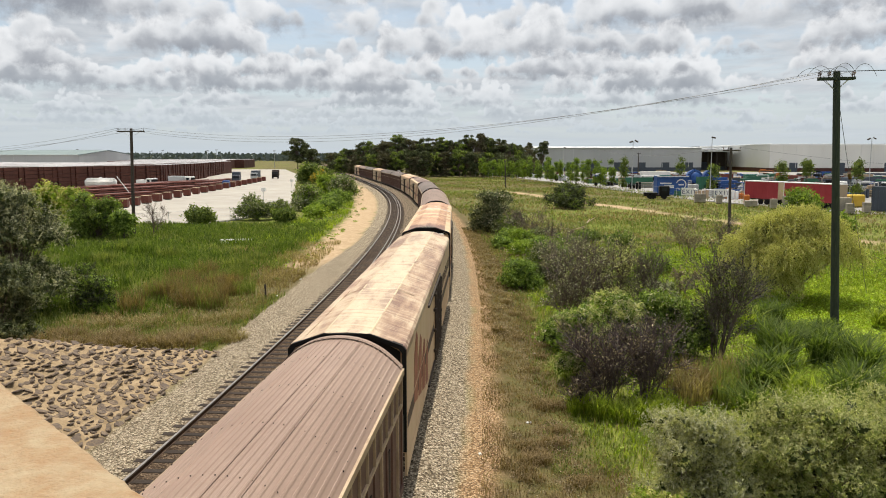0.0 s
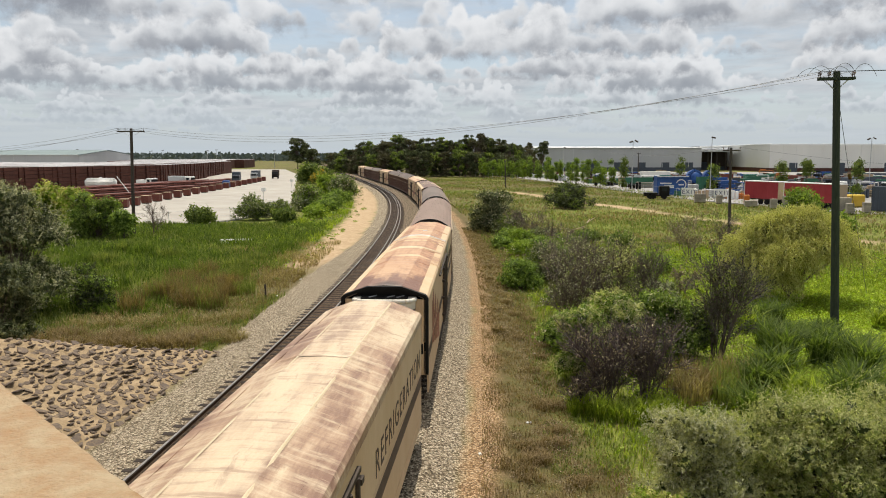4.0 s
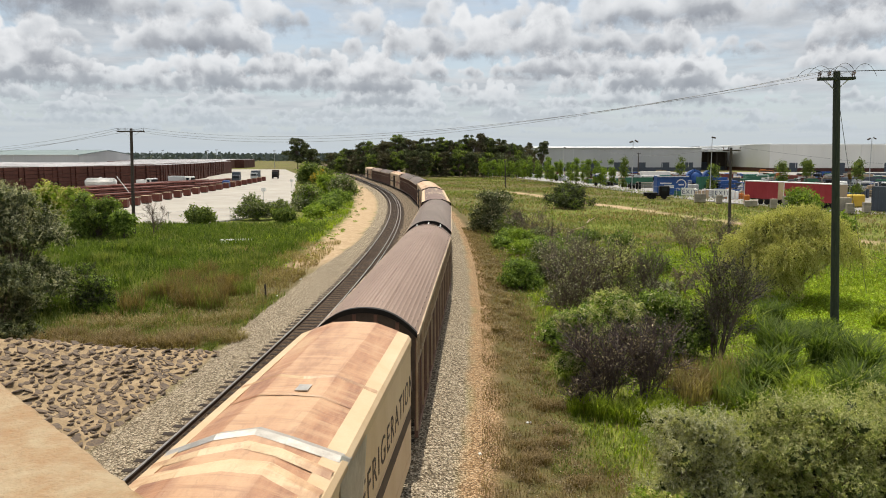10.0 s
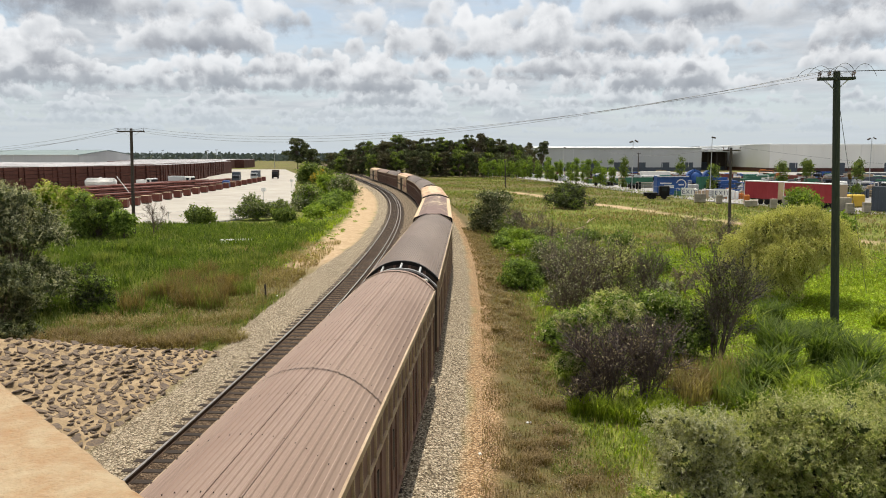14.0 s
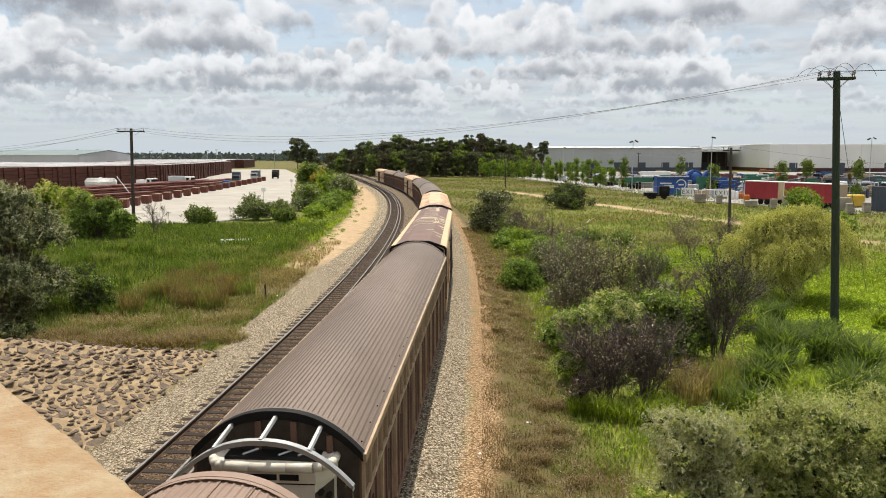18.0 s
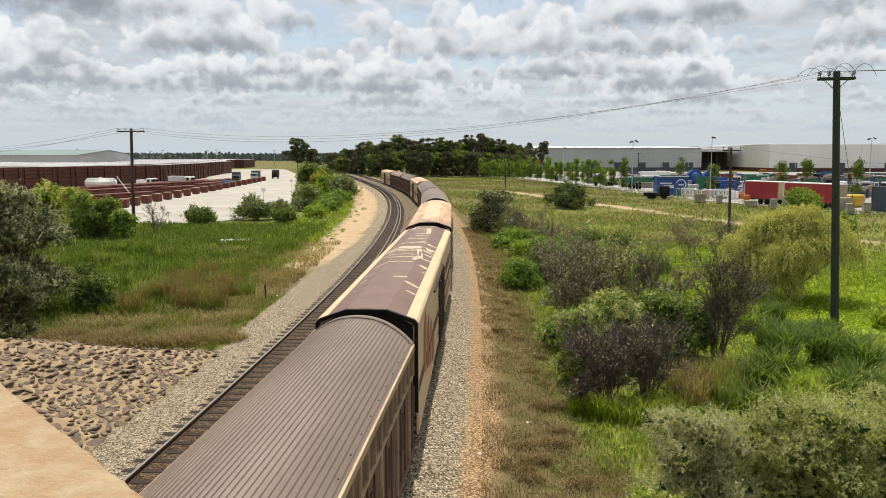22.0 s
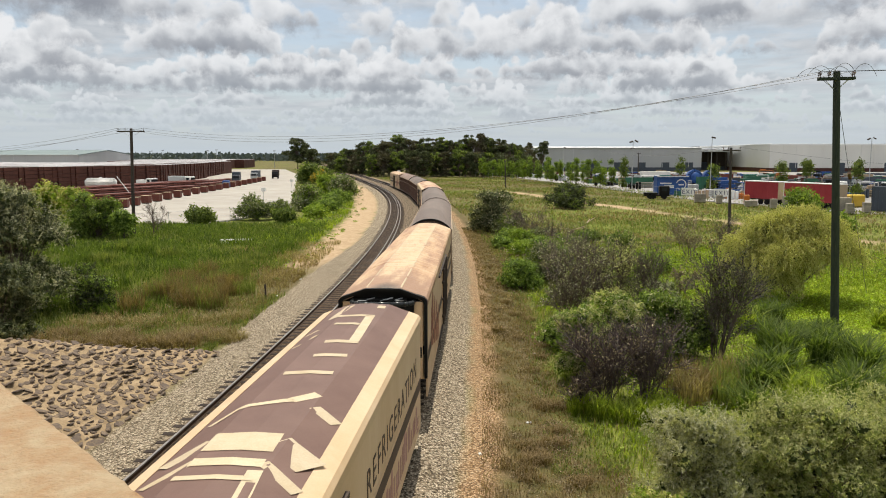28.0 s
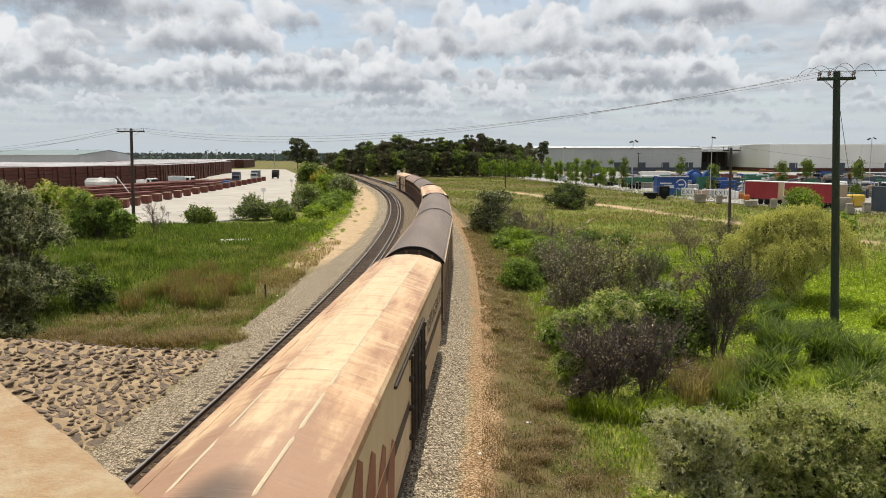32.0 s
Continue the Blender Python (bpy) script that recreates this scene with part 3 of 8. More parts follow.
def lay_sleepers():
    rng = random.Random(5)
    for holder, base, count in ((track_left, -SIDE, 210), (track_right, 0.0, 60)):
        for i in range(count):
            s = (16 if base else 8) + i * 0.66
            x, y, a = on_line(s, base + rng.uniform(-0.05, 0.05))
            ob = new("sleeper", SLEEPERS[rng.randrange(4)])
            ob.parent = holder
            ob.matrix_world = pose(x, y, 0.004, 0, 0, -math.degrees(a) + rng.uniform(-1.2, 1.2))
        bm = bmesh.new()
        for i in range(460):
            s = (16 if base else 8) + (count + i) * 0.66
            x, y, a = on_line(s, base)
            vs = fill(bm, -1.27, 1.27, -0.115, 0.115, -0.05, 0.022)
            bmesh.ops.transform(bm, matrix=pose(x, y, 0.004, 0, 0, -math.degrees(a)), verts=vs)
        ob = part("sleepers", bm, M["sleeper"], holder)
        tagged(ob, kind="stuff")


# ---------------- the bridge underfoot ----------------
def bridge():
    """A skew road bridge: parapet beside the camera, deck behind it."""
    holder = thing("bridge", "cream painted concrete road bridge with a solid parapet", "bridge", kind="structure")
    holder.matrix_world = pose(-0.421, 0.793, 0, 0, 0, 134.4)        # x runs along the parapet, y to the road's side
    top = EYE - 0.30
    prof = [(0.0, top - 0.022), (0.003, top - 0.010), (0.010, top - 0.002), (0.022, top), (0.10, top), (0.20, top), (0.33, top), (0.36, top - 0.03), (0.36, top - 0.16), (0.30, top - 0.18), (0.30, top - 2.6), (0.05, top - 2.6), (0.05, top - 0.18), (0.0, top - 0.16)]
    rng = random.Random(8)
    bm = bmesh.new()
    rings = []
    for x in [-60, -10, -3] + [-1.5 + 0.012 * i for i in range(300)] + [3, 10, 60]:
        wear = 0.0008 * math.sin(x * 37) + 0.0006 * math.sin(x * 91 + 1)
        rings.append([bm.verts.new((x, y + (wear + rng.uniform(-0.0008, 0.0008) if k < 4 else 0), z + (rng.uniform(-0.0012, 0.0008) if k < 6 else 0))) for k, (y, z) in enumerate(prof)])
    for a, b in zip(rings, rings[1:]):
        for i in range(len(prof)):
            j = (i + 1) % len(prof)
            bm.faces.new((a[i], b[i], b[j], a[j]))
    bm.faces.new(rings[0])
    bm.faces.new(rings[-1][::-1])
    part("parapet", bm, M["parapet"], holder, smooth=True)
    part("deck", slab(-60, 60, 0.30, 11.0, top - 2.3, top - 1.15), M["asphalt"], holder)
    part("parapet", slab(-60, 60, 11.0, 11.3, top - 2.6, top, 0.02), M["parapet"], holder)
    return holder


bridge()


def stone_pitching():
    """Rough stones set in mortar over the abutment's slope; the nearest are pieces of their own."""
    holder = thing("pitched_slope", "rough brown field stones set in pale mortar on the slope", "stone paving", kind="structure")
    rng = random.Random(11)
    kinds = []
    for k in range(7):
        bm = bmesh.new()
        n = 7
        r = [rng.uniform(0.55, 1.30) for _ in range(n)]
        rings = []
        for z, f in ((-0.5, 1.02), (0.25, 1.0), (0.55, 0.80)):
            rings.append([bm.verts.new((r[i] * f * math.cos(2 * math.pi * i / n), r[i] * f * math.sin(2 * math.pi * i / n), z + rng.uniform(-0.1, 0.1))) for i in range(n)])
        for q in range(2):
            for i in range(n):
                j = (i + 1) % n
                bm.faces.new((rings[q][i], rings[q][j], rings[q + 1][j], rings[q + 1][i]))
        bm.faces.new(rings[2])
        kinds.append(mesh_of("stone", bm, M["stone"]))
    placed = []
    tries = 0
    while tries < 26000 and len(placed) < 2100:
        tries += 1
        u = rng.uniform(0.15, 12)
        y = rng.uniform(13, PITCH_Y - 0.15)
        if PITCH_Y - y < u - 0.3:
            continue
        size = rng.uniform(0.09, 0.27)
        if all((u - a) ** 2 + (y - b) ** 2 > (size + c) ** 2 * 0.56 for a, b, c in placed):
            placed.append((u, y, size))
    placed.sort(key=lambda q: (q[0] - 4) ** 2 + (q[1] - 25) ** 2)
    rest = bmesh.new()
    for i, (u, y, size) in enumerate(placed):
        x = float(np.interp(y, _y, _x)) + PITCH_U - u
        tilt = math.degrees(math.atan(PITCH_M))
        m = pose(x, y, float(height(x, y)), 0, 0, 4) @ pose(0, 0, 0, 0, tilt, rng.uniform(-40, 40) + 180 * rng.randrange(2)) @ Matrix.Diagonal((size * rng.uniform(0.75, 1.05), size * rng.uniform(0.9, 1.3), rng.uniform(0.03, 0.075), 1))
        if i < 300:
            ob = new("stone", kinds[i % 7])
            ob.parent = holder
            ob.matrix_world = m
        else:
            rest.from_mesh(kinds[i % 7])
            bmesh.ops.transform(rest, matrix=m, verts=rest.verts[-21:])
    tagged(part("stones", rest, M["stone"], holder), kind="stuff")


# ---------------- the train ----------------
HALF, EAVE = 1.45, 3.64
RAILTOP = 0.17


def letters(text, size, material, parent, m, label=""):
    cu = bpy.data.curves.new("lettering", "FONT")
    cu.body, cu.size, cu.extrude, cu.space_character = text, size, 0.003, 1.25
    tmp = bpy.data.objects.new("lettering", cu)
    scene.collection.objects.link(tmp)
    me = bpy.data.meshes.new_from_object(tmp.evaluated_get(bpy.context.evaluated_depsgraph_get()))
    bpy.data.objects.remove(tmp)
    me.materials.clear()
    me.materials.append(material)
    ob = new("lettering", me)
    ob.parent = parent
    ob.matrix_local = m
    return tagged(ob, label)


def bogies(w, L):
    """Two bogies, couplers and the underframe."""
    part("underframe", slab(-1.2, 1.2, -L / 2 + 0.3, L / 2 - 0.3, 0.80, 0.98), M["under"], w)
    bm = slab(-0.5, 0.5, -3.5, 3.5, 0.35, 0.8)
    part("equipment_box", bm, M["under"], w)
    for y in (-L / 2 + 3.4, L / 2 - 3.4):
        bm = slab(-1.08, -0.92, y - 1.35, y + 1.35, 0.38, 0.72, 0.05)
        fill(bm, 0.92, 1.08, y - 1.35, y + 1.35, 0.38, 0.72)
        fill(bm, -0.95, 0.95, y - 0.2, y + 0.2, 0.42, 0.82)
        b = part("bogie", bm, M["under"], w)
        for dy in (-0.9, 0.9):
            bm = rod((-0.755 - 0.07, y + dy, 0.46), (-0.755 + 0.07, y + dy, 0.46), 0.46, sides=16)
            rod((0.755 - 0.07, y + dy, 0.46), (0.755 + 0.07, y + dy, 0.46), 0.46, sides=16, bm=bm)
            rod((-0.8, y + dy, 0.46), (0.8, y + dy, 0.46), 0.08, sides=8, bm=bm)
            part("wheelset", bm, M["wheel"], b)
    for s in (-1, 1):
        bm = slab(-0.12, 0.12, min(s * (L / 2 - 0.4), s * (L / 2 + 0.75)), max(s * (L / 2 - 0.4), s * (L / 2 + 0.75)), 0.72, 0.98, 0.03)
        part("coupler", bm, M["under"], w)
        for x in (-0.9, 0.9):
            part("buffer_step", slab(x - 0.25, x + 0.25, s * (L / 2 + 0.05) - 0.05, s * (L / 2 + 0.05) + 0.05, 0.45, 0.95), M["under"], w)


def cooler(w, y, body, grille, z0=1.35, top=3.62):
    """The refrigeration unit on the end wall: rounded moulding with black grilles round its corners."""
    plan = [(-1.0, 0.0), (-1.0, -0.28), (-0.75, -0.55), (0.75, -0.55), (1.0, -0.28), (1.0, 0.0)]
    belt = top - 0.34
    bm = bmesh.new()
    rings = []
    for z, grow, lip in ((z0, 0.0, 0.0), (belt, 0.0, 0.0), (belt + 0.005, 0.025, 0.02), (top - 0.10, 0.03, 0.0), (top - 0.03, 0.01, 0.03), (top, -0.05, 0.09)):
        rings.append([bm.verts.new((x * (1 + grow), y + d * (1 - lip) - (grow if d < -0.1 else 0.0), z - (0.07 if z > belt + 0.1 and abs(x) < 0.9 else 0.0))) for x, d in plan])
    for r0, r1 in zip(rings, rings[1:]):
        for i in range(len(plan) - 1):
            f = bm.faces.new((r0[i], r0[i + 1], r1[i + 1], r1[i]))
    bm.faces.new(rings[-1])
    bm.faces.new(rings[0][::-1])
    unit = part("cooling_unit", bm, body, w, "moulded refrigeration unit with black corner grilles")
    lip = bmesh.new()
    edge_ = [(-1.0, -0.05), (-1.0, -0.27), (-0.94, -0.40), (-0.84, -0.50), (-0.72, -0.56), (-0.3, -0.585), (0.3, -0.585), (0.72, -0.56), (0.84, -0.50), (0.94, -0.40), (1.0, -0.27), (1.0, -0.05)]
    for (xa, da), (xb, db) in zip(edge_, edge_[1:]):
        rod((xa, y + da, top - 0.07), (xb, y + db, top - 0.07), 0.075, sides=10, bm=lip)
    part("rim", lip, M["gloss_black"] if body is M["black"] else body, unit, "rounded rim of the unit", smooth=True)
    # raised black slab stands in for the shade of a hollow top
    part("top_cavity", slab(-0.78, 0.78, y - 0.36, y - 0.02, top - 0.06, top + 0.012), M["black"], unit)
    for x in (-0.5, 0.1, 0.42):
        part("pipe", rod((x, y - 0.30, top + 0.02), (x + 0.22, y - 0.06, top + 0.035), 0.022, sides=6), M["galv"], unit)
    for s in (-1, 1):
        # black grille on the slanted corner, with hexagonal openings
        ex, ed = 0.25 / 0.368, 0.27 / 0.368
        nx, nd = ed, -ex
        p0, p1 = (0.75 + nx * 0.012, -0.55 + nd * 0.012), (1.0 + nx * 0.012, -0.28 + nd * 0.012)
        bm = bmesh.new()
        lo = [bm.verts.new((s * x, y + d, z)) for (x, d), z in ((p0, 1.6), (p1, 1.6), (p1, belt - 0.02), (p0, belt - 0.16))]
        hi = [bm.verts.new((s * (v.co.x * s - nx * 0.03), v.co.y - nd * 0.03, v.co.z)) for v in lo]
        bm.faces.new(lo)
        for i in range(4):
            bm.faces.new((lo[i], lo[(i + 1) % 4], hi[(i + 1) % 4], hi[i]))
        part("corner_grille", bm, M["dooriron"], unit)
        for i in range(7):
            for j in range(2):
                f = 0.29 + 0.42 * j
                x, d, z = p0[0] + (p1[0] - p0[0]) * f, p0[1] + (p1[1] - p0[1]) * f, 1.75 + i * 0.19 + (0.095 if j else 0.0)
                if z < belt - 0.12:
                    part("vent", rod((s * x, y + d, z), (s * (x + nx * 0.006), y + d + nd * 0.006, z), 0.07, sides=6), M["black"], unit)
    if body is M["black"]:
        for i in range(7):
            z = 1.75 + i * 0.17
            part("grille_slat", slab(-0.72, 0.72, y - 0.575, y - 0.54, z, z + 0.055), M["under"], unit)
        for x0, x1 in ((-0.78, -0.5), (0.42, 0.7)):
            part("top_plate", slab(x0, x1, y - 0.40, y - 0.28, top - 0.004, top + 0.012), M["galv"], unit)
        part("hose", rod((-0.05, y - 0.35, top - 0.01), (0.32, y - 0.12, top + 0.06), 0.025, sides=6), M["galv"], unit)
    else:
        for x0, x1 in ((-0.42, 0.14), (0.19, 0.50)):
            part("nameplate_bar", slab(x0, x1, y - 0.588, y - 0.56, belt + 0.06, belt + 0.16), M["black"], unit)
        part("seam", slab(-0.75, 0.75, y - 0.558, y - 0.54, belt - 0.02, belt - 0.002), M["black"], unit)
    return unit


def end_frame(w, y, s, depth=0.35):
    """Black hood round the wagon's end, following the roof."""
    outer = [(-HALF, 1.0), (-HALF, EAVE - 0.05), (-1.36, EAVE + 0.06), (-0.57, 3.98), (0.57, 3.98), (1.36, EAVE + 0.06), (HALF, EAVE - 0.05), (HALF, 1.0)]
    inner = [(-1.35, 1.0), (-1.35, EAVE - 0.13), (-1.28, EAVE - 0.03), (-0.54, 3.895), (0.54, 3.895), (1.28, EAVE - 0.03), (1.35, EAVE - 0.13), (1.35, 1.0)]
    bm = bmesh.new()
    ring = []
    for yy in (y, y + s * depth):
        ring.append(([bm.verts.new((a, yy, b)) for a, b in outer], [bm.verts.new((a, yy, b)) for a, b in inner]))
    for i in range(len(outer) - 1):
        for (p, q) in ((ring[0][0], ring[1][0]), (ring[0][1], ring[1][1]), (ring[0][0], ring[0][1]), (ring[1][0], ring[1][1])):
            bm.faces.new((p[i], p[i + 1], q[i + 1], q[i]))
    return part("end_hood", bm, M["black"], w, "black end hood")


def fridge_wagon(L, roof, label, unit=None, unit_vent="black", torn=False, painted=False, edge="cream", ridge=False):
    w = thing("refrigerated_wagon", label, "railway wagon", group="wagons of the train")
    h = L / 2
    # side and end walls
    for s in (-1, 1):
        a, b = (s * (HALF - 0.06), s * HALF)
        wall = part("side_wall", slab(min(a, b), max(a, b), -h, h, 0.32, EAVE - 0.05), M["cream"], w, "faded cream side panel")
        o = s * (HALF + 0.004)
        for z in (0.62, 1.02 + 0.9):
            part("side_seam", slab(min(o, o + s * 0.012), max(o, o + s * 0.012), -h + 0.1, h - 0.1, z, z + 0.03), M["cream"], wall)
        # plug door behind the middle, with its bars
        d0 = -h + 10.3
        d = bmesh.new()
        fill(d, min(o, o + s * 0.03), max(o, o + s * 0.03), d0, d0 + 3.6, 0.36, 3.12)
        door = part("plug_door", d, M["cream"], w, "recessed door with dark locking bars")
        part("door_track", slab(min(o, o + s * 0.07), max(o, o + s * 0.07), d0 - 3.2, d0 + 3.8, 3.12, 3.2), M["dooriron"], w)
        part("door_track", slab(min(o, o + s * 0.07), max(o, o + s * 0.07), d0 - 3.2, d0 + 3.8, 0.33, 0.4), M["dooriron"], w)
        for yy in (0.05, 0.7, 1.0, 1.65, 1.95, 2.6, 2.9, 3.5):
            part("locking_bar", rod((s * (HALF + 0.07), d0 + yy, 0.4), (s * (HALF + 0.07), d0 + yy, 3.12), 0.045, sides=6), M["dooriron"], door)
        for ya, yb in ((0.45, 1.25), (1.4, 2.2), (2.35, 3.2)):
            part("door_panel", slab(min(o + s * 0.028, o + s * 0.034), max(o + s * 0.028, o + s * 0.034), d0 + ya, d0 + yb, 0.6, 2.95), M["dooriron"], door)
        for yy in (-0.1, 1.75, 3.7):
            for z in (0.8, 1.6, 2.4, 3.0):
                part("latch", slab(min(o, o + s * 0.12), max(o, o + s * 0.12), d0 + yy - 0.1, d0 + yy + 0.1, z - 0.05, z + 0.05), M["dooriron"], door)
        # long stripe, lettering and slanted bars of the badge
        part("stripe", slab(min(o, o + s * 0.004), max(o, o + s * 0.004), d0 + 3.8, h - 0.05, 1.5, 1.85), M["stripe"], wall)
        part("stripe", slab(min(o, o + s * 0.004), max(o, o + s * 0.004), -h + 0.1, d0 - 0.15, 1.5, 1.85), M["stripe"], wall)
        t = letters("REFRIGERATION", 0.80, M["stripe"], wall, Matrix.Identity(4), "dark brown capitals")
        wide = max(v.co.x for v in t.data.vertices)
        t.matrix_local = pose(s * (HALF + 0.006), -h + 15.8 if s > 0 else -h + 23.3, 2.16, 90, 0, 90 * s) @ Matrix.Diagonal((7.5 / wide, 1, 1, 1))
        for i in range(4):
            bm = bmesh.new()
            y0 = -h + 1.9 + i * 1.35
            z0, z1 = 1.55 - 0.26 * i, 3.05 - 0.42 * i
            q = [(y0, z0), (y0 + 1.05, z0 - 0.22), (y0 + 1.2, z1 + 0.1), (y0 + 0.75, z1 + 0.35), (y0 + 0.1, z1 - 0.2)]
            n_ = len(q)
            v = [bm.verts.new((s * (HALF + 0.0085), yy, z)) for yy, z in q] + [bm.verts.new((s * (HALF + 0.0105), yy, z)) for yy, z in q]
            bm.faces.new(v[:n_])
            bm.faces.new(v[n_:][::-1])
            for k in range(n_):
                bm.faces.new((v[k], v[(k + 1) % n_], v[n_ + (k + 1) % n_], v[n_ + k]))
            part("badge_bar", bm, M["logo"], wall)
    for s in (-1, 1):
        y = s * h
        prof = [(-1.39, 0.92), (1.39, 0.92), (1.39, EAVE - 0.05), (0.57, 3.93), (-0.57, 3.93), (-1.39, EAVE - 0.05)]
        end = part("end_wall", prism(prof, min(y, y - s * 0.06), max(y, y - s * 0.06)), M["cream"], w, "faded cream end wall")
        part("end_band", slab(-1.38, 1.38, min(y, y + s * 0.006), max(y, y + s * 0.006), 1.75, 2.05), M["black"], end)
    # roof: flat middle, falling sides, pale edge strips with ridges across
    ov = 0.05
    bm = bmesh.new()
    prof = [(-1.12, 3.77), (-0.57, 3.97), (0.0, 4.0), (0.57, 3.97), (1.12, 3.77)]
    n = 40
    rng = random.Random(int(L * 100))
    rows = []
    for j in range(n + 1):
        yy = -h - ov + (L + 2 * ov) * j / n
        rows.append([bm.verts.new((x, yy, z + (0.0 if painted else 0.018 if j % 4 == 0 else rng.uniform(-0.014, 0.006)))) for x, z in prof])
    for j in range(n):
        for i in range(len(prof) - 1):
            bm.faces.new((rows[j][i], rows[j][i + 1], rows[j + 1][i + 1], rows[j + 1][i]))
    top = part("roof", bm, M[roof], w, "sun-bleached roof with flat middle and sloping sides")
    for s in (-1, 1):
        bm = prism([(s * 1.12, 3.782), (s * 1.40, 3.675), (s * 1.462, 3.58), (s * 1.462, 3.40), (s * 1.45, 3.40), (s * 1.45, 3.55), (s * 1.12, 3.70)], -h - ov, h + ov)
        part("roof_edge", bm, M[edge], w, "painted roof edge strip")
    for j in () if painted else range(0, n + 1, 10):
        yy = -h - ov + (L + 2 * ov) * j / n
        bm = bmesh.new()
        for (x0, z0), (x1, z1) in zip(prof, prof[1:]):
            q = [(x0, yy - 0.05, z0 + 0.004), (x1, yy - 0.05, z1 + 0.004), (x1, yy + 0.05, z1 + 0.004), (x0, yy + 0.05, z0 + 0.004), (x0, yy, z0 + 0.024), (x1, yy, z1 + 0.024)]
            v = [bm.verts.new(c) for c in q]
            bm.faces.new((v[0], v[1], v[5], v[4]))
            bm.faces.new((v[4], v[5], v[2], v[3]))
        part("roof_seam", bm, M[roof], top)
    # pale strips painted along the ridges as their highlight
    if ridge:
        for s in (-1, 1):
            part("ridge_line", prism([(s * 0.54, 3.976), (s * 0.57, 3.982), (s * 0.60, 3.966)], -h, h, close=False), M["mark"], top)
    if torn:
        # a loose sheet across the roof, torn at the side
        for yy, wd, mat in ((3.85, 0.34, "silver"), (3.30, 0.30, "roof_pale"), (2.6, 0.5, "roof_pale"), (-1.2, 0.16, "mark"), (-1.55, 0.34, "roof_pale"), (1.4, 0.22, "roof_pale"), (6.9, 0.16, "roof_pale"), (-4.2, 0.3, "roof_pale")):
            bm = bmesh.new()
            pr = [(-1.35, 3.70), (-0.57, 3.985), (0.0, 4.015), (0.57, 3.985), (1.38, 3.70)] + ([(1.47, 3.56), (1.475, 3.1)] if mat == "silver" else [])
            wob = [0.16 * math.sin(2.1 * k + yy) for k in range(len(pr))]
            for k, ((x0, z0), (x1, z1)) in enumerate(zip(pr, pr[1:])):
                a0, a1 = yy + wob[k], yy + wob[k + 1]
                v = [bm.verts.new(c) for c in ((x0, a0 - wd / 2, z0 - 0.012), (x1, a1 - wd / 2, z1 - 0.012), (x1, a1 + wd / 2, z1 - 0.012), (x0, a0 + wd / 2, z0 - 0.012), (x0, a0, z0 + 0.026), (x1, a1, z1 + 0.026))]
                bm.faces.new((v[0], v[1], v[5], v[4]))
                bm.faces.new((v[4], v[5], v[2], v[3]))
            part("torn_sheet" if mat == "silver" else "roof_wrinkle", bm, M[mat], top, "torn silver foil sheet" if mat == "silver" else "")
        bm = bmesh.new()
        flap = [(3.3, 3.5), (5.3, 3.5), (5.1, 2.7), (4.6, 2.2), (4.75, 1.5), (4.1, 1.15), (3.7, 1.9), (3.2, 2.4)]
        lo = [bm.verts.new((1.468 + 0.02 * (k % 2), yy, z)) for k, (yy, z) in enumerate(flap)]
        bm.faces.new(lo)
        part("torn_flap", bm, M["silver"], w, "torn silver foil hanging on the side")
        bm = prism([(1.10, 3.80), (1.41, 3.685), (1.47, 3.58), (1.475, 3.30), (1.466, 3.30), (1.462, 3.58), (1.40, 3.675), (1.10, 3.785)], -5.1, -2.9)
        part("edge_patch", bm, M["roof_pale"], w, "bare brown patch on the roof edge")
        part("repair_patch", slab(0.02, 0.26, 6.0, 6.35, 4.0, 4.012), M["silver"], top)
    if painted:
        # remains of large painted figures: cream strokes on brown
        def stroke(x0, y0, x1, y1, wd):
            a, b = Vector((x0, y0, 0)), Vector((x1, y1, 0))
            nrm = (b - a).normalized().cross(Vector((0, 0, 1))) * wd / 2
            bm = bmesh.new()
            cuts = sorted({0.0, 1.0} | {(c - x0) / (x1 - x0) for c in (-0.57, 0.0, 0.57) if abs(x1 - x0) > 1e-6 and 0 < (c - x0) / (x1 - x0) < 1})

            def z(x):
                return float(np.interp(abs(x), [0, 0.57, 1.12], [4.0, 3.97, 3.77])) + 0.010
            for t0, t1 in zip(cuts, cuts[1:]):
                p, q = a.lerp(b, t0), a.lerp(b, t1)
                pts = [p + nrm, q + nrm, q - nrm, p - nrm]
                lo = [bm.verts.new((c.x, c.y, z(c.x))) for c in pts]
                bm.faces.new(lo)
            part("paint_stroke", bm, M["mark"], top)
        f = -h
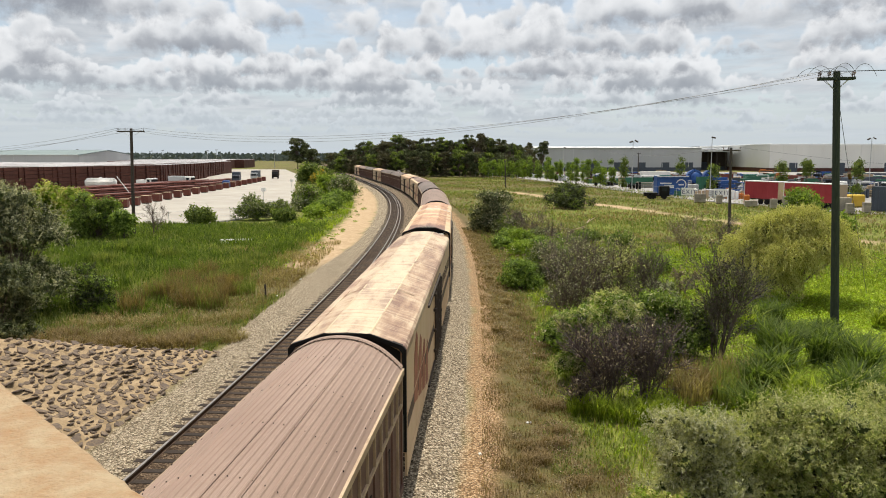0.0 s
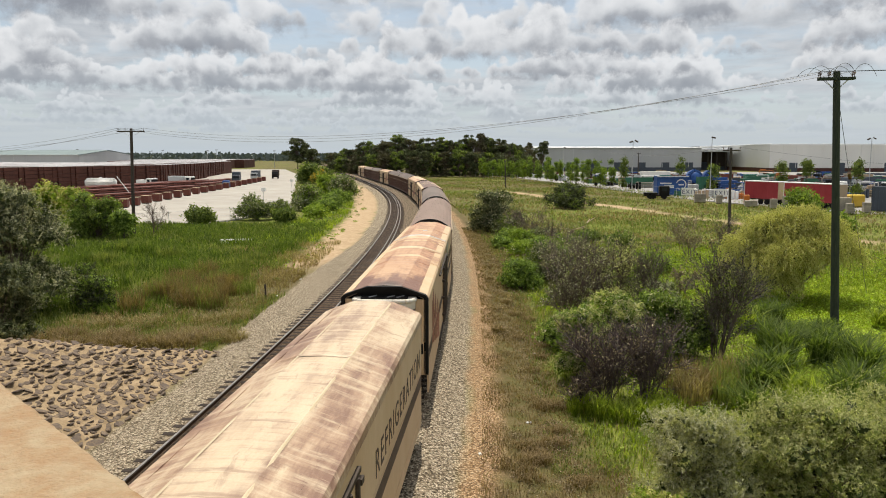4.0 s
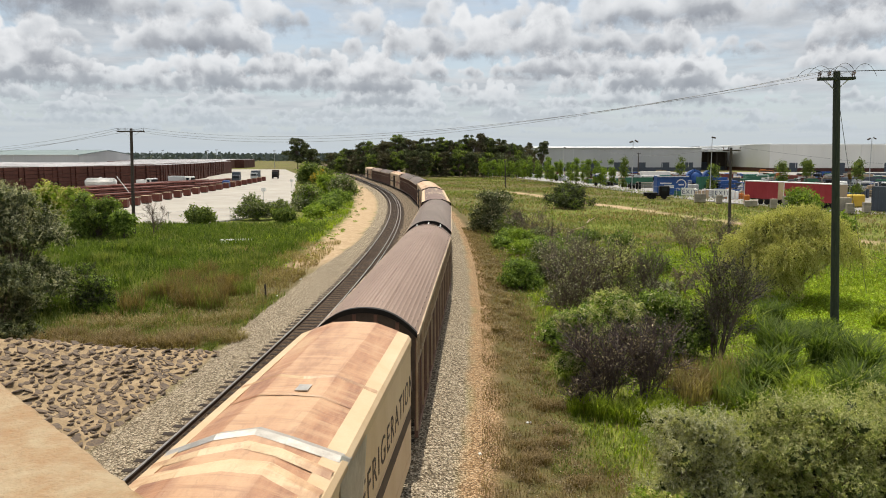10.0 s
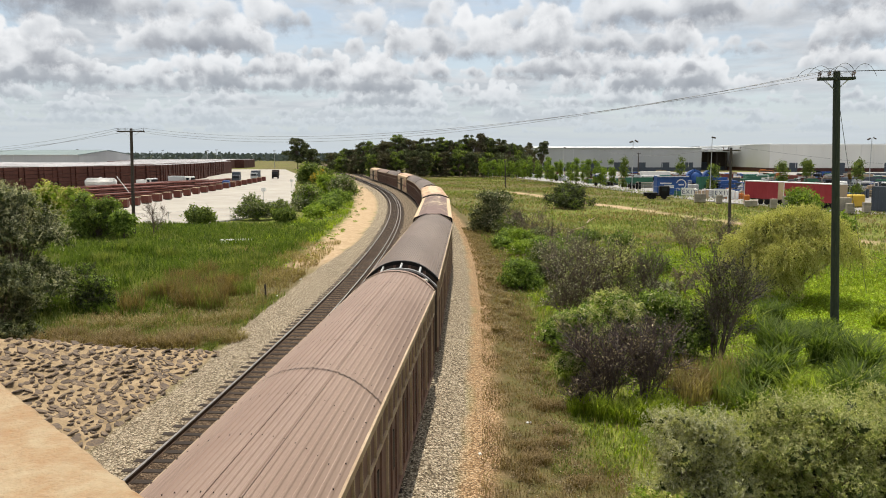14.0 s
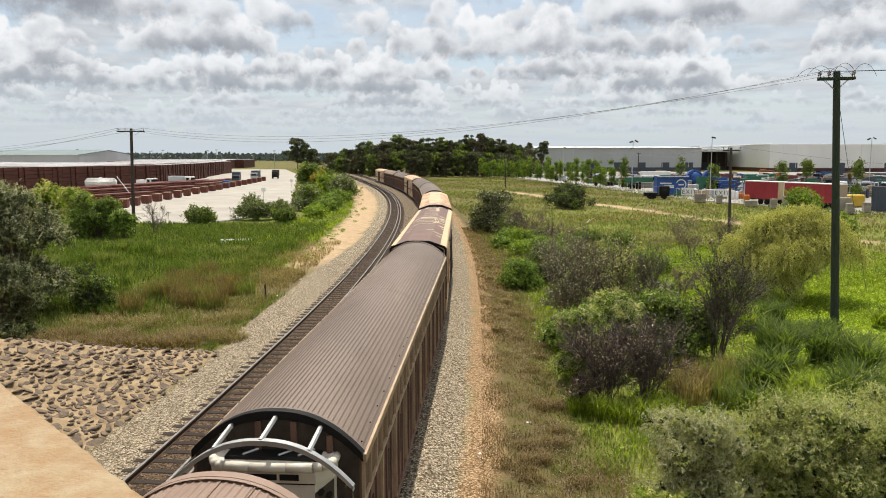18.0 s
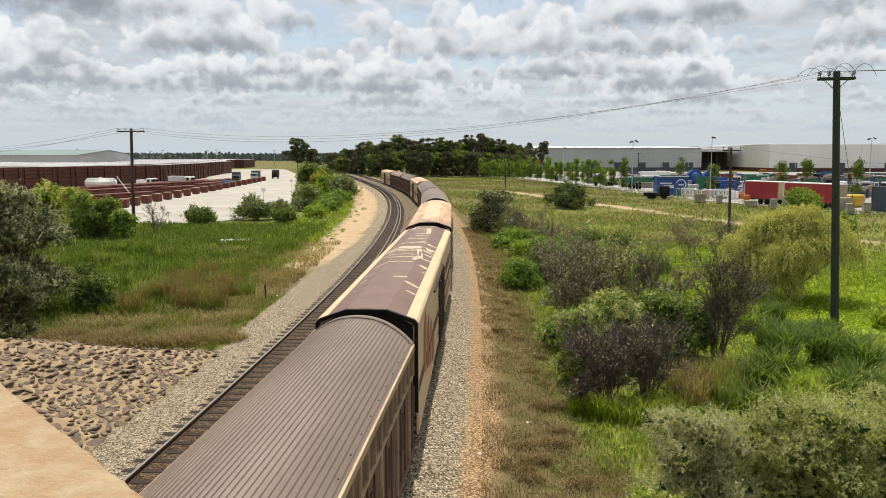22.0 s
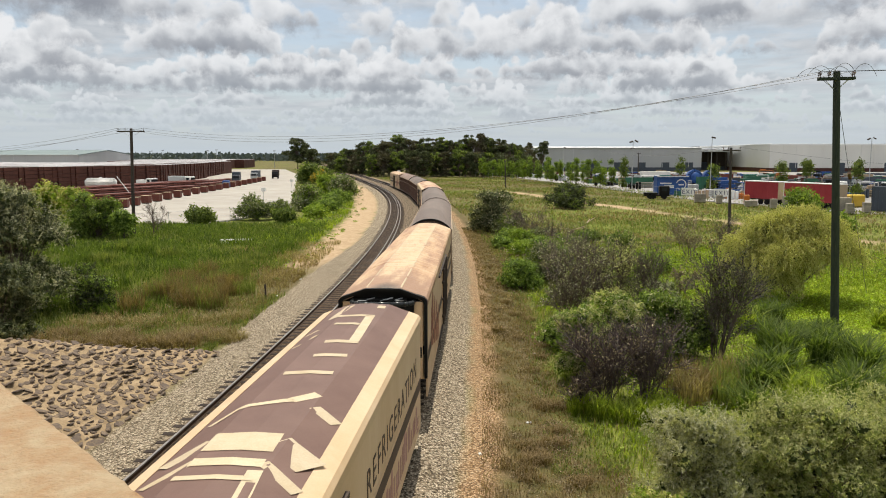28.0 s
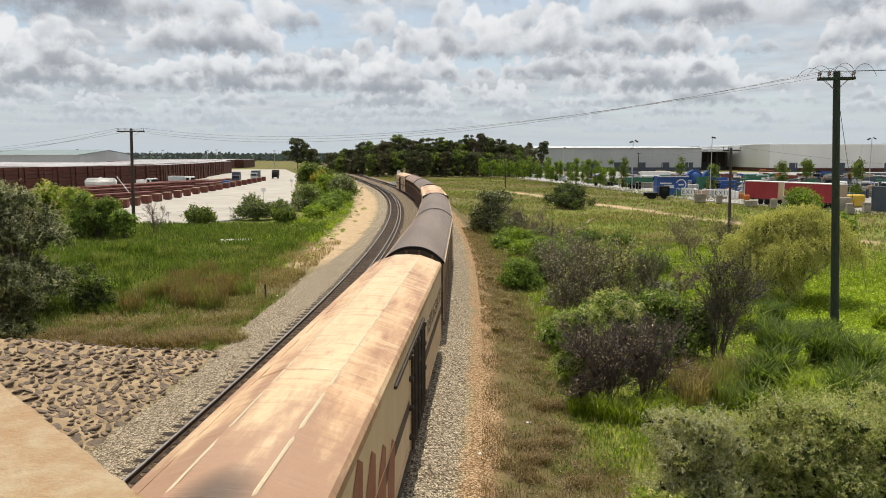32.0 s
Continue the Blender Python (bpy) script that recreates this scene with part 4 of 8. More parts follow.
        for c in ((0.28, f + 24, 0.5, f + 24, 0.35), (-0.52, f + 24.2, -0.74, f + 22.8, 0.24), (-0.84, f + 22.75, 0.36, f + 22.83, 0.2), (0.28, f + 22.9, 0.38, f + 20.1, 0.24), (-0.28, f + 20, 0.5, f + 20.06, 0.25),
                  (-0.47, f + 21.86, 0.18, f + 21.8, 0.2), (-1.04, f + 21.14, -0.81, f + 21.49, 0.1), (-0.77, f + 20.47, -0.66, f + 20.77, 0.1), (-1.05, f + 20, -0.91, f + 20.19, 0.1), (-0.24, f + 18.79, 0.48, f + 18.9, 0.22),
                  (-0.5, f + 17.5, 0.47, f + 17.6, 0.22), (-1, f + 14.94, -0.7, f + 15.58, 0.1), (-0.7, f + 15.55, 0.17, f + 15.88, 0.17), (0.13, f + 15.85, 0.51, f + 16.28, 0.25), (0.6, f + 15.64, 1.06, f + 15.27, 0.25),
                  (-1.03, f + 13.3, -0.57, f + 14, 0.26), (-0.6, f + 13.95, 0.47, f + 14, 0.7), (0.43, f + 14.02, 1.1, f + 13.5, 0.55), (-1, f + 12.6, -0.51, f + 13.2, 0.16), (-0.55, f + 13.2, 0.49, f + 13.25, 0.26),
                  (0.47, f + 13.25, 1.1, f + 12.75, 0.2), (-0.59, f + 12.67, 0.51, f + 12.75, 0.14), (0.45, f + 13, 0.65, f + 11, 0.22), (0.65, f + 11.1, 0.45, f + 9.9, 0.22), (0.75, f + 12.1, 1.1, f + 11.85, 0.2),
                  (-0.63, f + 11.5, 0.36, f + 11.5, 0.14), (-1, f + 11.27, -0.56, f + 11.76, 0.1), (-0.67, f + 10.6, 0.49, f + 10.73, 0.2), (0.47, f + 10.73, 1.1, f + 10.62, 0.22), (-0.99, f + 8.29, -0.49, f + 9.2, 0.12),
                  (-0.53, f + 9.2, 0.47, f + 9.27, 0.14), (-1.02, f + 6.21, -0.7, f + 6.72, 0.1), (-0.99, f + 4.84, -0.79, f + 5.32, 0.1), (0.11, f + 5.54, 0.62, f + 5.58, 0.18), (0.59, f + 4.79, 1.1, f + 4.4, 0.16),
                  (0.79, f + 3.35, 1.1, f + 3.15, 0.16), (0.8, f + 8.92, 1.1, f + 8.5, 0.22), (1, f + 7.55, 1.1, f + 7.45, 0.14)):
            stroke(*c)
        wall = w.children[0]
        rng2 = random.Random(3)
        for i in range(26):
            yy = 2.6 + i * 0.35
            z0 = rng2.uniform(0.45, 0.75)
            bm = slab(HALF + 0.004, HALF + 0.008, yy, yy + rng2.uniform(0.12, 0.3), z0, z0 + rng2.uniform(0.4, 0.8))
            part("spray_mark", bm, M["pink"], w)
    if unit:
        end_frame(w, -h, -1, 0.22)
        # black sheet before the end wall stands in for shade under the hood
        part("end_recess", prism([(-1.3, 1.0), (1.3, 1.0), (1.3, EAVE - 0.12), (0.56, 3.92), (-0.56, 3.92), (-1.3, EAVE - 0.12)], -h - 0.014, -h - 0.004), M["black"], w)
        cooler(w, -h - 0.02, M[unit], M[unit_vent])
        for s in (-1, 1):
            post = part("end_post", slab(min(s * 1.02, s * 1.30), max(s * 1.02, s * 1.30), -h - 0.2, -h - 0.1, 1.0, 3.55), M["cream"], w)
            if s < 0 and unit != "black":
                letters("Y", 0.34, M["logo"], post, pose(-1.25, -h - 0.206, 3.0, 90, 0, 0), "red capital letter")
            part("post_band", slab(min(s * 1.035, s * 1.275), max(s * 1.035, s * 1.275), -h - 0.206, -h - 0.2, 1.7, 2.05), M["black"], post)
    else:
        end_frame(w, -h, -1, 0.14)
        # same black sheet, painting the hood's shade over the cream wall
        part("end_recess", prism([(-1.3, 1.0), (1.3, 1.0), (1.3, EAVE - 0.12), (0.56, 3.92), (-0.56, 3.92), (-1.3, EAVE - 0.12)], -h - 0.014, -h - 0.007), M["black"], w)
    bogies(w, L)
    return w


def arch(x, rise=0.70, edge=3.34):
    return edge + rise * (1 - (abs(x) / HALF) ** 2.3)


def louvre_wagon(L, roof, label, unit=False):
    w = thing("louvre_wagon", label, "railway wagon", group="wagons of the train")
    h = L / 2
    y0 = -h + (0.9 if unit else 0.0)
    # corrugated roof, ribs along the wagon
    bold = roof == "roofgrey"           # deeper, closer ribs and no joint lines on the grey roofs
    n = 34 if bold else 26
    tall = 0.021 if bold else 0.013
    xs, zs = [], []
    for i in range(n):
        a = -HALF + 2 * HALF * i / n
        d = 2 * HALF / n
        for f, up in ((0.0, 0.0), (0.14, tall), (0.34, tall), (0.48, 0.0)):
            xs.append(a + d * f)
            zs.append(arch(a + d * f) + up)
    xs.append(HALF)
    zs.append(arch(HALF))
    bm = bmesh.new()
    cuts = [-h if unit else y0, -h + 0.35, -0.1, 0.1, h - 0.35, h]
    rows = []
    for j, yy in enumerate(cuts):
        yy = max(yy, y0 - 0.15) if not unit else max(yy, y0)
        rows.append([bm.verts.new((x, yy, z)) for x, z in zip(xs, zs)])
    for j in range(len(cuts) - 1):
        if (rows[j + 1][0].co.y - rows[j][0].co.y) < 1e-4:
            continue
        for i in range(len(xs) - 1):
            bm.faces.new((rows[j][i], rows[j][i + 1], rows[j + 1][i + 1], rows[j + 1][i]))
    top = part("roof", bm, M[roof], w, "ribbed steel roof, dusty brown")
    # sheet joints across the roof, rivets along the edge
    for yy in (y0 + 0.12, 0.0, h - 0.12):
        bm = bmesh.new()
        prev = None
        for i in range(25):
            x = -HALF + 2 * HALF * i / 24
            a, b = bm.verts.new((x, yy - 0.035, arch(x) + 0.04)), bm.verts.new((x, yy + 0.035, arch(x) + 0.04))
            if prev:
                bm.faces.new((prev[0], a, b, prev[1]))
            prev = (a, b)
        part("roof_joint", bm, M[roof], top)
    bm = bmesh.new()
    for i in range(int(L / 0.9)):
        for s in (-1, 1):
            for xx in (1.37,):
                yy = y0 + 0.3 + i * 0.9
                fill(bm, s * xx - 0.011, s * xx + 0.011, yy - 0.011, yy + 0.011, arch(xx) + 0.01, arch(xx) + 0.035)
    for k in range(0 if bold else int((h - y0) / 1.95)):
        for i in range(17):
            xx, yy = -1.36 + 0.17 * i, y0 + 1.1 + 1.95 * k
            fill(bm, xx - 0.007, xx + 0.007, yy - 0.007, yy + 0.007, arch(xx) + 0.005, arch(xx) + 0.021)
    tagged(part("rivets", bm, M["under"], top), kind="stuff")
    for xx in () if bold else (-0.55, 0.06, 0.52):
        part("roof_seam", slab(xx - 0.008, xx + 0.008, y0 + 0.1, h - 0.1, arch(xx) + 0.004, arch(xx) + 0.020), M[roof], top)
    # sides: top rail, belt rail, posts with louvre doors between them
    for s in (-1, 1):
        def bar(name, x, t, ya, yb, za, zb, mat, parent):
            a, b = s * x, s * (x + t)
            return part(name, slab(min(a, b), max(a, b), ya, yb, za, zb), mat, parent)
        side = bar("side_wall", 1.36, 0.05, y0, h, 0.35, 3.3, M["rib"], w)
        tagged(side, "brown louvred side doors between posts")
        bar("top_rail", 1.41, 0.085, y0, h, 3.20, 3.345, M["ribpale"], side)
        bar("belt_rail", 1.41, 0.045, y0, h, 2.44, 2.52, M["ribpale"], side)
        bar("sill", 1.41, 0.05, y0, h, 0.35, 0.55, M["rib"], side)
        npost = 34
        rng = random.Random(17)
        if s < 0:
            far = bmesh.new()
            for i in range(npost + 1):
                yy = y0 + 0.06 + (h - y0 - 0.12) * i / npost
                wd = 0.05 if i % 3 == 0 else 0.07
                fill(far, -1.46, -1.41, yy - wd, yy + wd, 0.55, 2.44)
                fill(far, -1.46, -1.41, yy - 0.03, yy + 0.03, 2.52, 3.18)
            tagged(part("louvre_rib", far, M["rib"], side), kind="stuff")
            continue
        for i in range(npost + 1):
            yy = y0 + 0.06 + (h - y0 - 0.12) * i / npost
            if i % 3 == 0:
                bar("post", 1.41, 0.055, yy - 0.05, yy + 0.05, 0.55, 2.44, M["ribpale"], side)
            else:
                bar("louvre_rib", 1.41, 0.04, yy - 0.07, yy + 0.07, 0.56, 2.42, M["rib"], side)
            bar("short_post", 1.41, 0.05, yy - 0.03, yy + 0.03, 2.52, 3.18, M["ribpale"], side)
            if i % 3 == 1:
                bar("vent_panel", 1.41, 0.02, yy + 0.1, yy + 0.42, 1.2, 2.1, M["black"], side)
    # ends
    for s in (-1, 1):
        y = h if s > 0 else y0
        prof = [(-1.38, 0.92), (1.38, 0.92)] + [(1.38 - 2.76 * i / 12, arch(1.38 - 2.76 * i / 12) - 0.06) for i in range(13)]
        end = part("end_wall", prism(prof, y - 0.05, y + 0.05), M["rib"] if s > 0 else M["dooriron"], w)
        # arched lip over the end
        bm = bmesh.new()
        prev = None
        for i in range(25):
            x = -HALF + 2 * HALF * i / 24
            q = [bm.verts.new(c) for c in ((x, y - 0.08, arch(x) - 0.10), (x, y - 0.08, arch(x) + 0.045), (x, y + 0.08, arch(x) + 0.045), (x, y + 0.08, arch(x) - 0.10))]
            if prev:
                for k in range(4):
                    bm.faces.new((prev[k], q[k], q[(k + 1) % 4], prev[(k + 1) % 4]))
            prev = q
        part("end_arch", bm, M["black"] if s < 0 else M[roof], w, "dark arched roof lip")
        for x in (-0.9, -0.3, 0.3, 0.9):
            part("end_rib", slab(x - 0.05, x + 0.05, min(y + s * 0.05, y + s * 0.1), max(y + s * 0.05, y + s * 0.1), 0.95, arch(x) - 0.12), M["rib"], end)
    if unit:
        cooler(w, y0, M["unit"], M["under"], top=3.4)
        bm = bmesh.new()
        prev = None
        for i in range(25):
            x = -HALF + 2 * HALF * i / 24
            z = arch(x) - 0.12
            q = [bm.verts.new(c) for c in ((x, -h - 0.05, z - 0.08), (x, -h - 0.05, z), (x, -h + 0.07, z), (x, -h + 0.07, z - 0.08))]
            if prev:
                for k in range(4):
                    bm.faces.new((prev[k], q[k], q[(k + 1) % 4], prev[(k + 1) % 4]))
            prev = q
        hoop = part("end_hoop", bm, M["galv"], w, "grey steel hoop in front of the end")
        for x in (-0.75, 0.0, 0.75):
            part("brace", rod((x, -h, arch(x) - 0.14), (x, y0, arch(x) - 0.06), 0.045, sides=6), M["galv"], hoop)
        for s in (-1, 1):
            part("corner_post", slab(s * 1.37 - 0.06, s * 1.37 + 0.06, -h - 0.05, -h + 0.07, 0.6, 3.2), M["dooriron"], w)
    bogies(w, L)
    return w


# front of each wagon along the line at the start, its length, and what it is
TRAIN = []


def make_train():
    lou_a = louvre_wagon(24.2, "roofbrown", "brown louvre-sided railway wagon with a ribbed steel roof")
    lou_d = louvre_wagon(24.9, "roofbrown", "brown louvre-sided railway wagon with a ribbed steel roof")
    lou_b = louvre_wagon(24.9, "roofgrey", "brown louvre-sided wagon with a cooling unit under an end hoop", unit=True)
    lou_c = louvre_wagon(24.2, "roofgrey", "brown louvre-sided railway wagon with a dusty grey ribbed roof")
    f_tan = fridge_wagon(23.8, "roof_tan", "cream refrigerated railway wagon with a bleached tan roof", edge="roof_tan", ridge=True)
    f_orange = fridge_wagon(23.1, "roof_orange", "cream refrigerated wagon with an orange roof and torn sheet", unit="unit", torn=True)
    f_paint = fridge_wagon(24.4, "roof_dark", "cream refrigerated wagon with cream strokes on its brown roof", painted=True)
    f_pale = fridge_wagon(22.8, "roof_pale", "cream refrigerated wagon with a peach roof and black cooling unit", unit="black", unit_vent="under", edge="roof_pale", ridge=True)
    plan = [(lou_a, -7.3, 24.2), (f_tan, 17.7, 23.8), (f_orange, 44.3, 23.1), (lou_d, 68.9, 24.9), (lou_b, 95.4, 24.9), (f_paint, 121.7, 24.4), (f_pale, 148.8, 22.8),
            (lou_c, 174.0, 24.2), (lou_c, 198.8, 24.2), (f_orange, 224.3, 23.1), (lou_c, 249.6, 24.2), (lou_a, 275.2, 24.2), (f_pale, 300.8, 22.8)]
    used = set()
    for ob, front, L in plan:
        if ob.name in used:
            ob = copy_thing(ob, Matrix.Identity(4))
        used.add(ob.name)
        TRAIN.append((ob, front, L))


def run(t):
    """How far the train has come: it slows a little."""
    return 5.1 * t - 0.02275 * t * t


def wagon_pose(front, L, t):
    mid = front + L / 2 - run(t)
    ax, ay, _ = on_line(mid - 8.4)
    bx, by, _ = on_line(mid + 8.4)
    return pose((ax + bx) / 2, (ay + by) / 2, RAILTOP, 0, 0, -math.degrees(math.atan2(bx - ax, by - ay)))


make_train()


# ---------------- plants ----------------
def unit_rows(rng, n):
    v = rng.normal(size=(n, 3))
    return v / np.linalg.norm(v, axis=1, keepdims=True)


def leaf_quads(rng, pts, outward, size, long=2.2, droop=0.0, loose=0.8):
    """A diamond leaf at each point, turned roughly outward."""
    n = len(pts)
    nrm = outward + loose * rng.normal(size=(n, 3))
    nrm /= np.linalg.norm(nrm, axis=1, keepdims=True) + 1e-9
    t = np.cross(nrm, rng.normal(size=(n, 3)))
    t[:, 2] -= droop
    t -= (t * nrm).sum(1, keepdims=True) * nrm
    t /= np.linalg.norm(t, axis=1, keepdims=True) + 1e-9
    b = np.cross(nrm, t)
    s = size * rng.uniform(0.6, 1.35, (n, 1))
    ln, wd = s * long / 2, s / 2
    return np.stack([pts - t * ln, pts + b * wd, pts + t * ln, pts - b * wd], 1)


def clump_points(rng, blobs, n, shell=0.45):
    """Points in the outer shell of lumpy blobs (centre, radii)."""
    vol = np.array([b[1][0] * b[1][1] + b[1][0] * b[1][2] for b in blobs])
    cnt = rng.multinomial(n, vol / vol.sum())
    P_, N_ = [], []
    for (c, r), k in zip(blobs, cnt):
        d = unit_rows(rng, k)
        d[:, 2] = np.where(d[:, 2] < -0.35, -d[:, 2], d[:, 2])
        ph = rng.uniform(0, 6, 3)
        lump = 1 + 0.16 * np.sin(d[:, 0] * 6 + ph[0]) * np.sin(d[:, 1] * 6 + ph[1]) + 0.13 * np.sin(d[:, 2] * 9 + d[:, 0] * 5 + ph[2])
        rad = lump * (1 - shell * rng.random(k) ** 1.6)
        P_.append(np.array(c) + d * np.array(r) * rad[:, None])
        N_.append(d)
    return np.concatenate(P_), np.concatenate(N_)


def sub_blobs(rng, R, hgt, k, base=0.25, spread=0.62, size=0.5):
    """A crown of radius R and height hgt as k lumps round and over its middle."""
    out = []
    for _ in range(k):
        a, q = rng.uniform(0, 2 * np.pi), rng.random() ** 0.6
        zf = rng.uniform(base, 1.0)
        wide = R * spread * q * (1.15 - 0.55 * zf)
        s = R * size * rng.uniform(0.65, 1.15)
        out.append(((wide * np.cos(a), wide * np.sin(a), max(hgt * zf - s * 0.7, s * 0.55)), (s, s, min(s * 0.8, hgt * 0.5))))
    return out


def limbs(rng, blobs, r0, sides=6, stem=0.0):
    """A short trunk with a limb to each lump."""
    bm = bmesh.new()
    fork = Vector((0, 0, stem))
    if stem > 0:
        rod((0, 0, -0.3), fork, r0, r0 * 0.75, sides, bm)
    for c, r in blobs:
        c = Vector(c)
        base = fork if stem > 0 else Vector((rng.uniform(-0.2, 0.2), rng.uniform(-0.2, 0.2), -0.2))
        mid = base.lerp(c, 0.5) + Vector((rng.uniform(-0.15, 0.15), rng.uniform(-0.15, 0.15), 0.1 * (c - base).length))
        rod(base, mid, r0 * 0.6, r0 * 0.38, 5, bm)
        rod(mid, c + Vector((0, 0, r[2] * 0.3)), r0 * 0.38, r0 * 0.12, 5, bm)
    return bm


def bush(x, y, R, hgt, leaf, label, n=5000, size=0.10, k=9, name="bush", category="bush", flowers=0, stem=0.0, seed=1, base=0.2, long=2.2, droop=0.0, spread=0.62, lump=0.5, squash=(1, 1), second=None, z=None, share=0.6):
    rng = np.random.default_rng(seed)
    holder = thing(name, label, category, pose(x, y, float(height(np.array(x), np.array(y))) if z is None else z, 0, 0, rng.uniform(0, 360) if squash == (1, 1) else 0))
    blobs = sub_blobs(rng, R, hgt, k, base, spread, lump)
    blobs = [((c[0] * squash[0], c[1] * squash[1], c[2]), (r[0] * squash[0] ** 0.5, r[1] * squash[1] ** 0.5, r[2])) for c, r in blobs]
    # leaves in sprays: a dozen close together, turned much the same way
    per = 12
    k_ = max(40, n // per)
    c_, d_ = clump_points(rng, blobs, k_, 0.5)
    stem_ = d_ * 0.7 + rng.normal(size=d_.shape) * 0.5 + np.array([0, 0, 0.25])
    stem_ /= np.linalg.norm(stem_, axis=1, keepdims=True)
    f_ = np.tile(np.linspace(-0.6, 1.0, per), k_)[:, None]
    reach_ = size * (1.2 + long * 1.1)
    p = np.repeat(c_, per, 0) + np.repeat(stem_, per, 0) * f_ * reach_ + rng.normal(size=(k_ * per, 3)) * size * 0.9
    d = np.repeat(d_ + rng.normal(size=d_.shape) * 0.35, per, 0)
    p[:, 2] = np.maximum(p[:, 2], 0.03)
    n = len(p)
    cut = n if second is None else (int(n * share) // per) * per
    order = np.arange(n).reshape(-1, per)[rng.permutation(k_)].ravel()
    p, d = p[order], d[order]
    crown = new("crown", quads("crown", leaf_quads(rng, p[:cut], d[:cut], size, long, droop, 0.5), M[leaf]))
    crown.parent = holder
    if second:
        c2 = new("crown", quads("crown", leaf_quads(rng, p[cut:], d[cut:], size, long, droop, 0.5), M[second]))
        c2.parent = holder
    # dense foliage inside, darker by colour for the shade in the crown
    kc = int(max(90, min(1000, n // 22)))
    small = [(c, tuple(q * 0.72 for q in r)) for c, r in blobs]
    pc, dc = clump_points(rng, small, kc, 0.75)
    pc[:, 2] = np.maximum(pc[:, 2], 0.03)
    core = new("inner_foliage", quads("inner_foliage", leaf_quads(rng, pc, dc, max(size * 1.5, min(R, 3) * 0.07), min(long, 2.4), droop, 1.0), M["leaf_shade"]))
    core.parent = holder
    # shoots that stand out from the outline
    k_ = max(60, n // 45)
    p, d = clump_points(rng, blobs, k_, 0.08)
    way = d * 0.6 + np.array([0, 0, 0.55]) + rng.normal(size=d.shape) * 0.35
    way /= np.linalg.norm(way, axis=1, keepdims=True)
    reach = min(R, 2.4) * 0.34 * rng.uniform(0.3, 1.1, (k_, 1))
    sp, sd_ = [], []
    for f in np.linspace(-0.2, 1.0, 9):
        sp.append(p + way * reach * f + rng.normal(size=p.shape) * size * 0.35 - np.array([0, 0, 1.0]) * reach * max(f, 0) ** 2 * 0.35)
        sd_.append(d)
    sp, sd_ = np.concatenate(sp), np.concatenate(sd_)
    sp[:, 2] = np.maximum(sp[:, 2], 0.03)
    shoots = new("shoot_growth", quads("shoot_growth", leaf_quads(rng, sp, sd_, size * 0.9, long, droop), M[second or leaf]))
    shoots.parent = holder
    tagged(shoots, kind="stuff")
    if flowers:
        p, d = clump_points(rng, blobs, flowers, 0.12)
        p[:, 2] = np.maximum(p[:, 2], 0.03)
        f = new("blossom", quads("blossom", leaf_quads(rng, p, d, size * 1.2, 1.1), M["flower"]))
        f.parent = holder
    part("branchwork" if stem == 0 else "trunk", limbs(rng, blobs, max(0.035, R * 0.035), stem=stem), M["bark"], holder)
    return holder


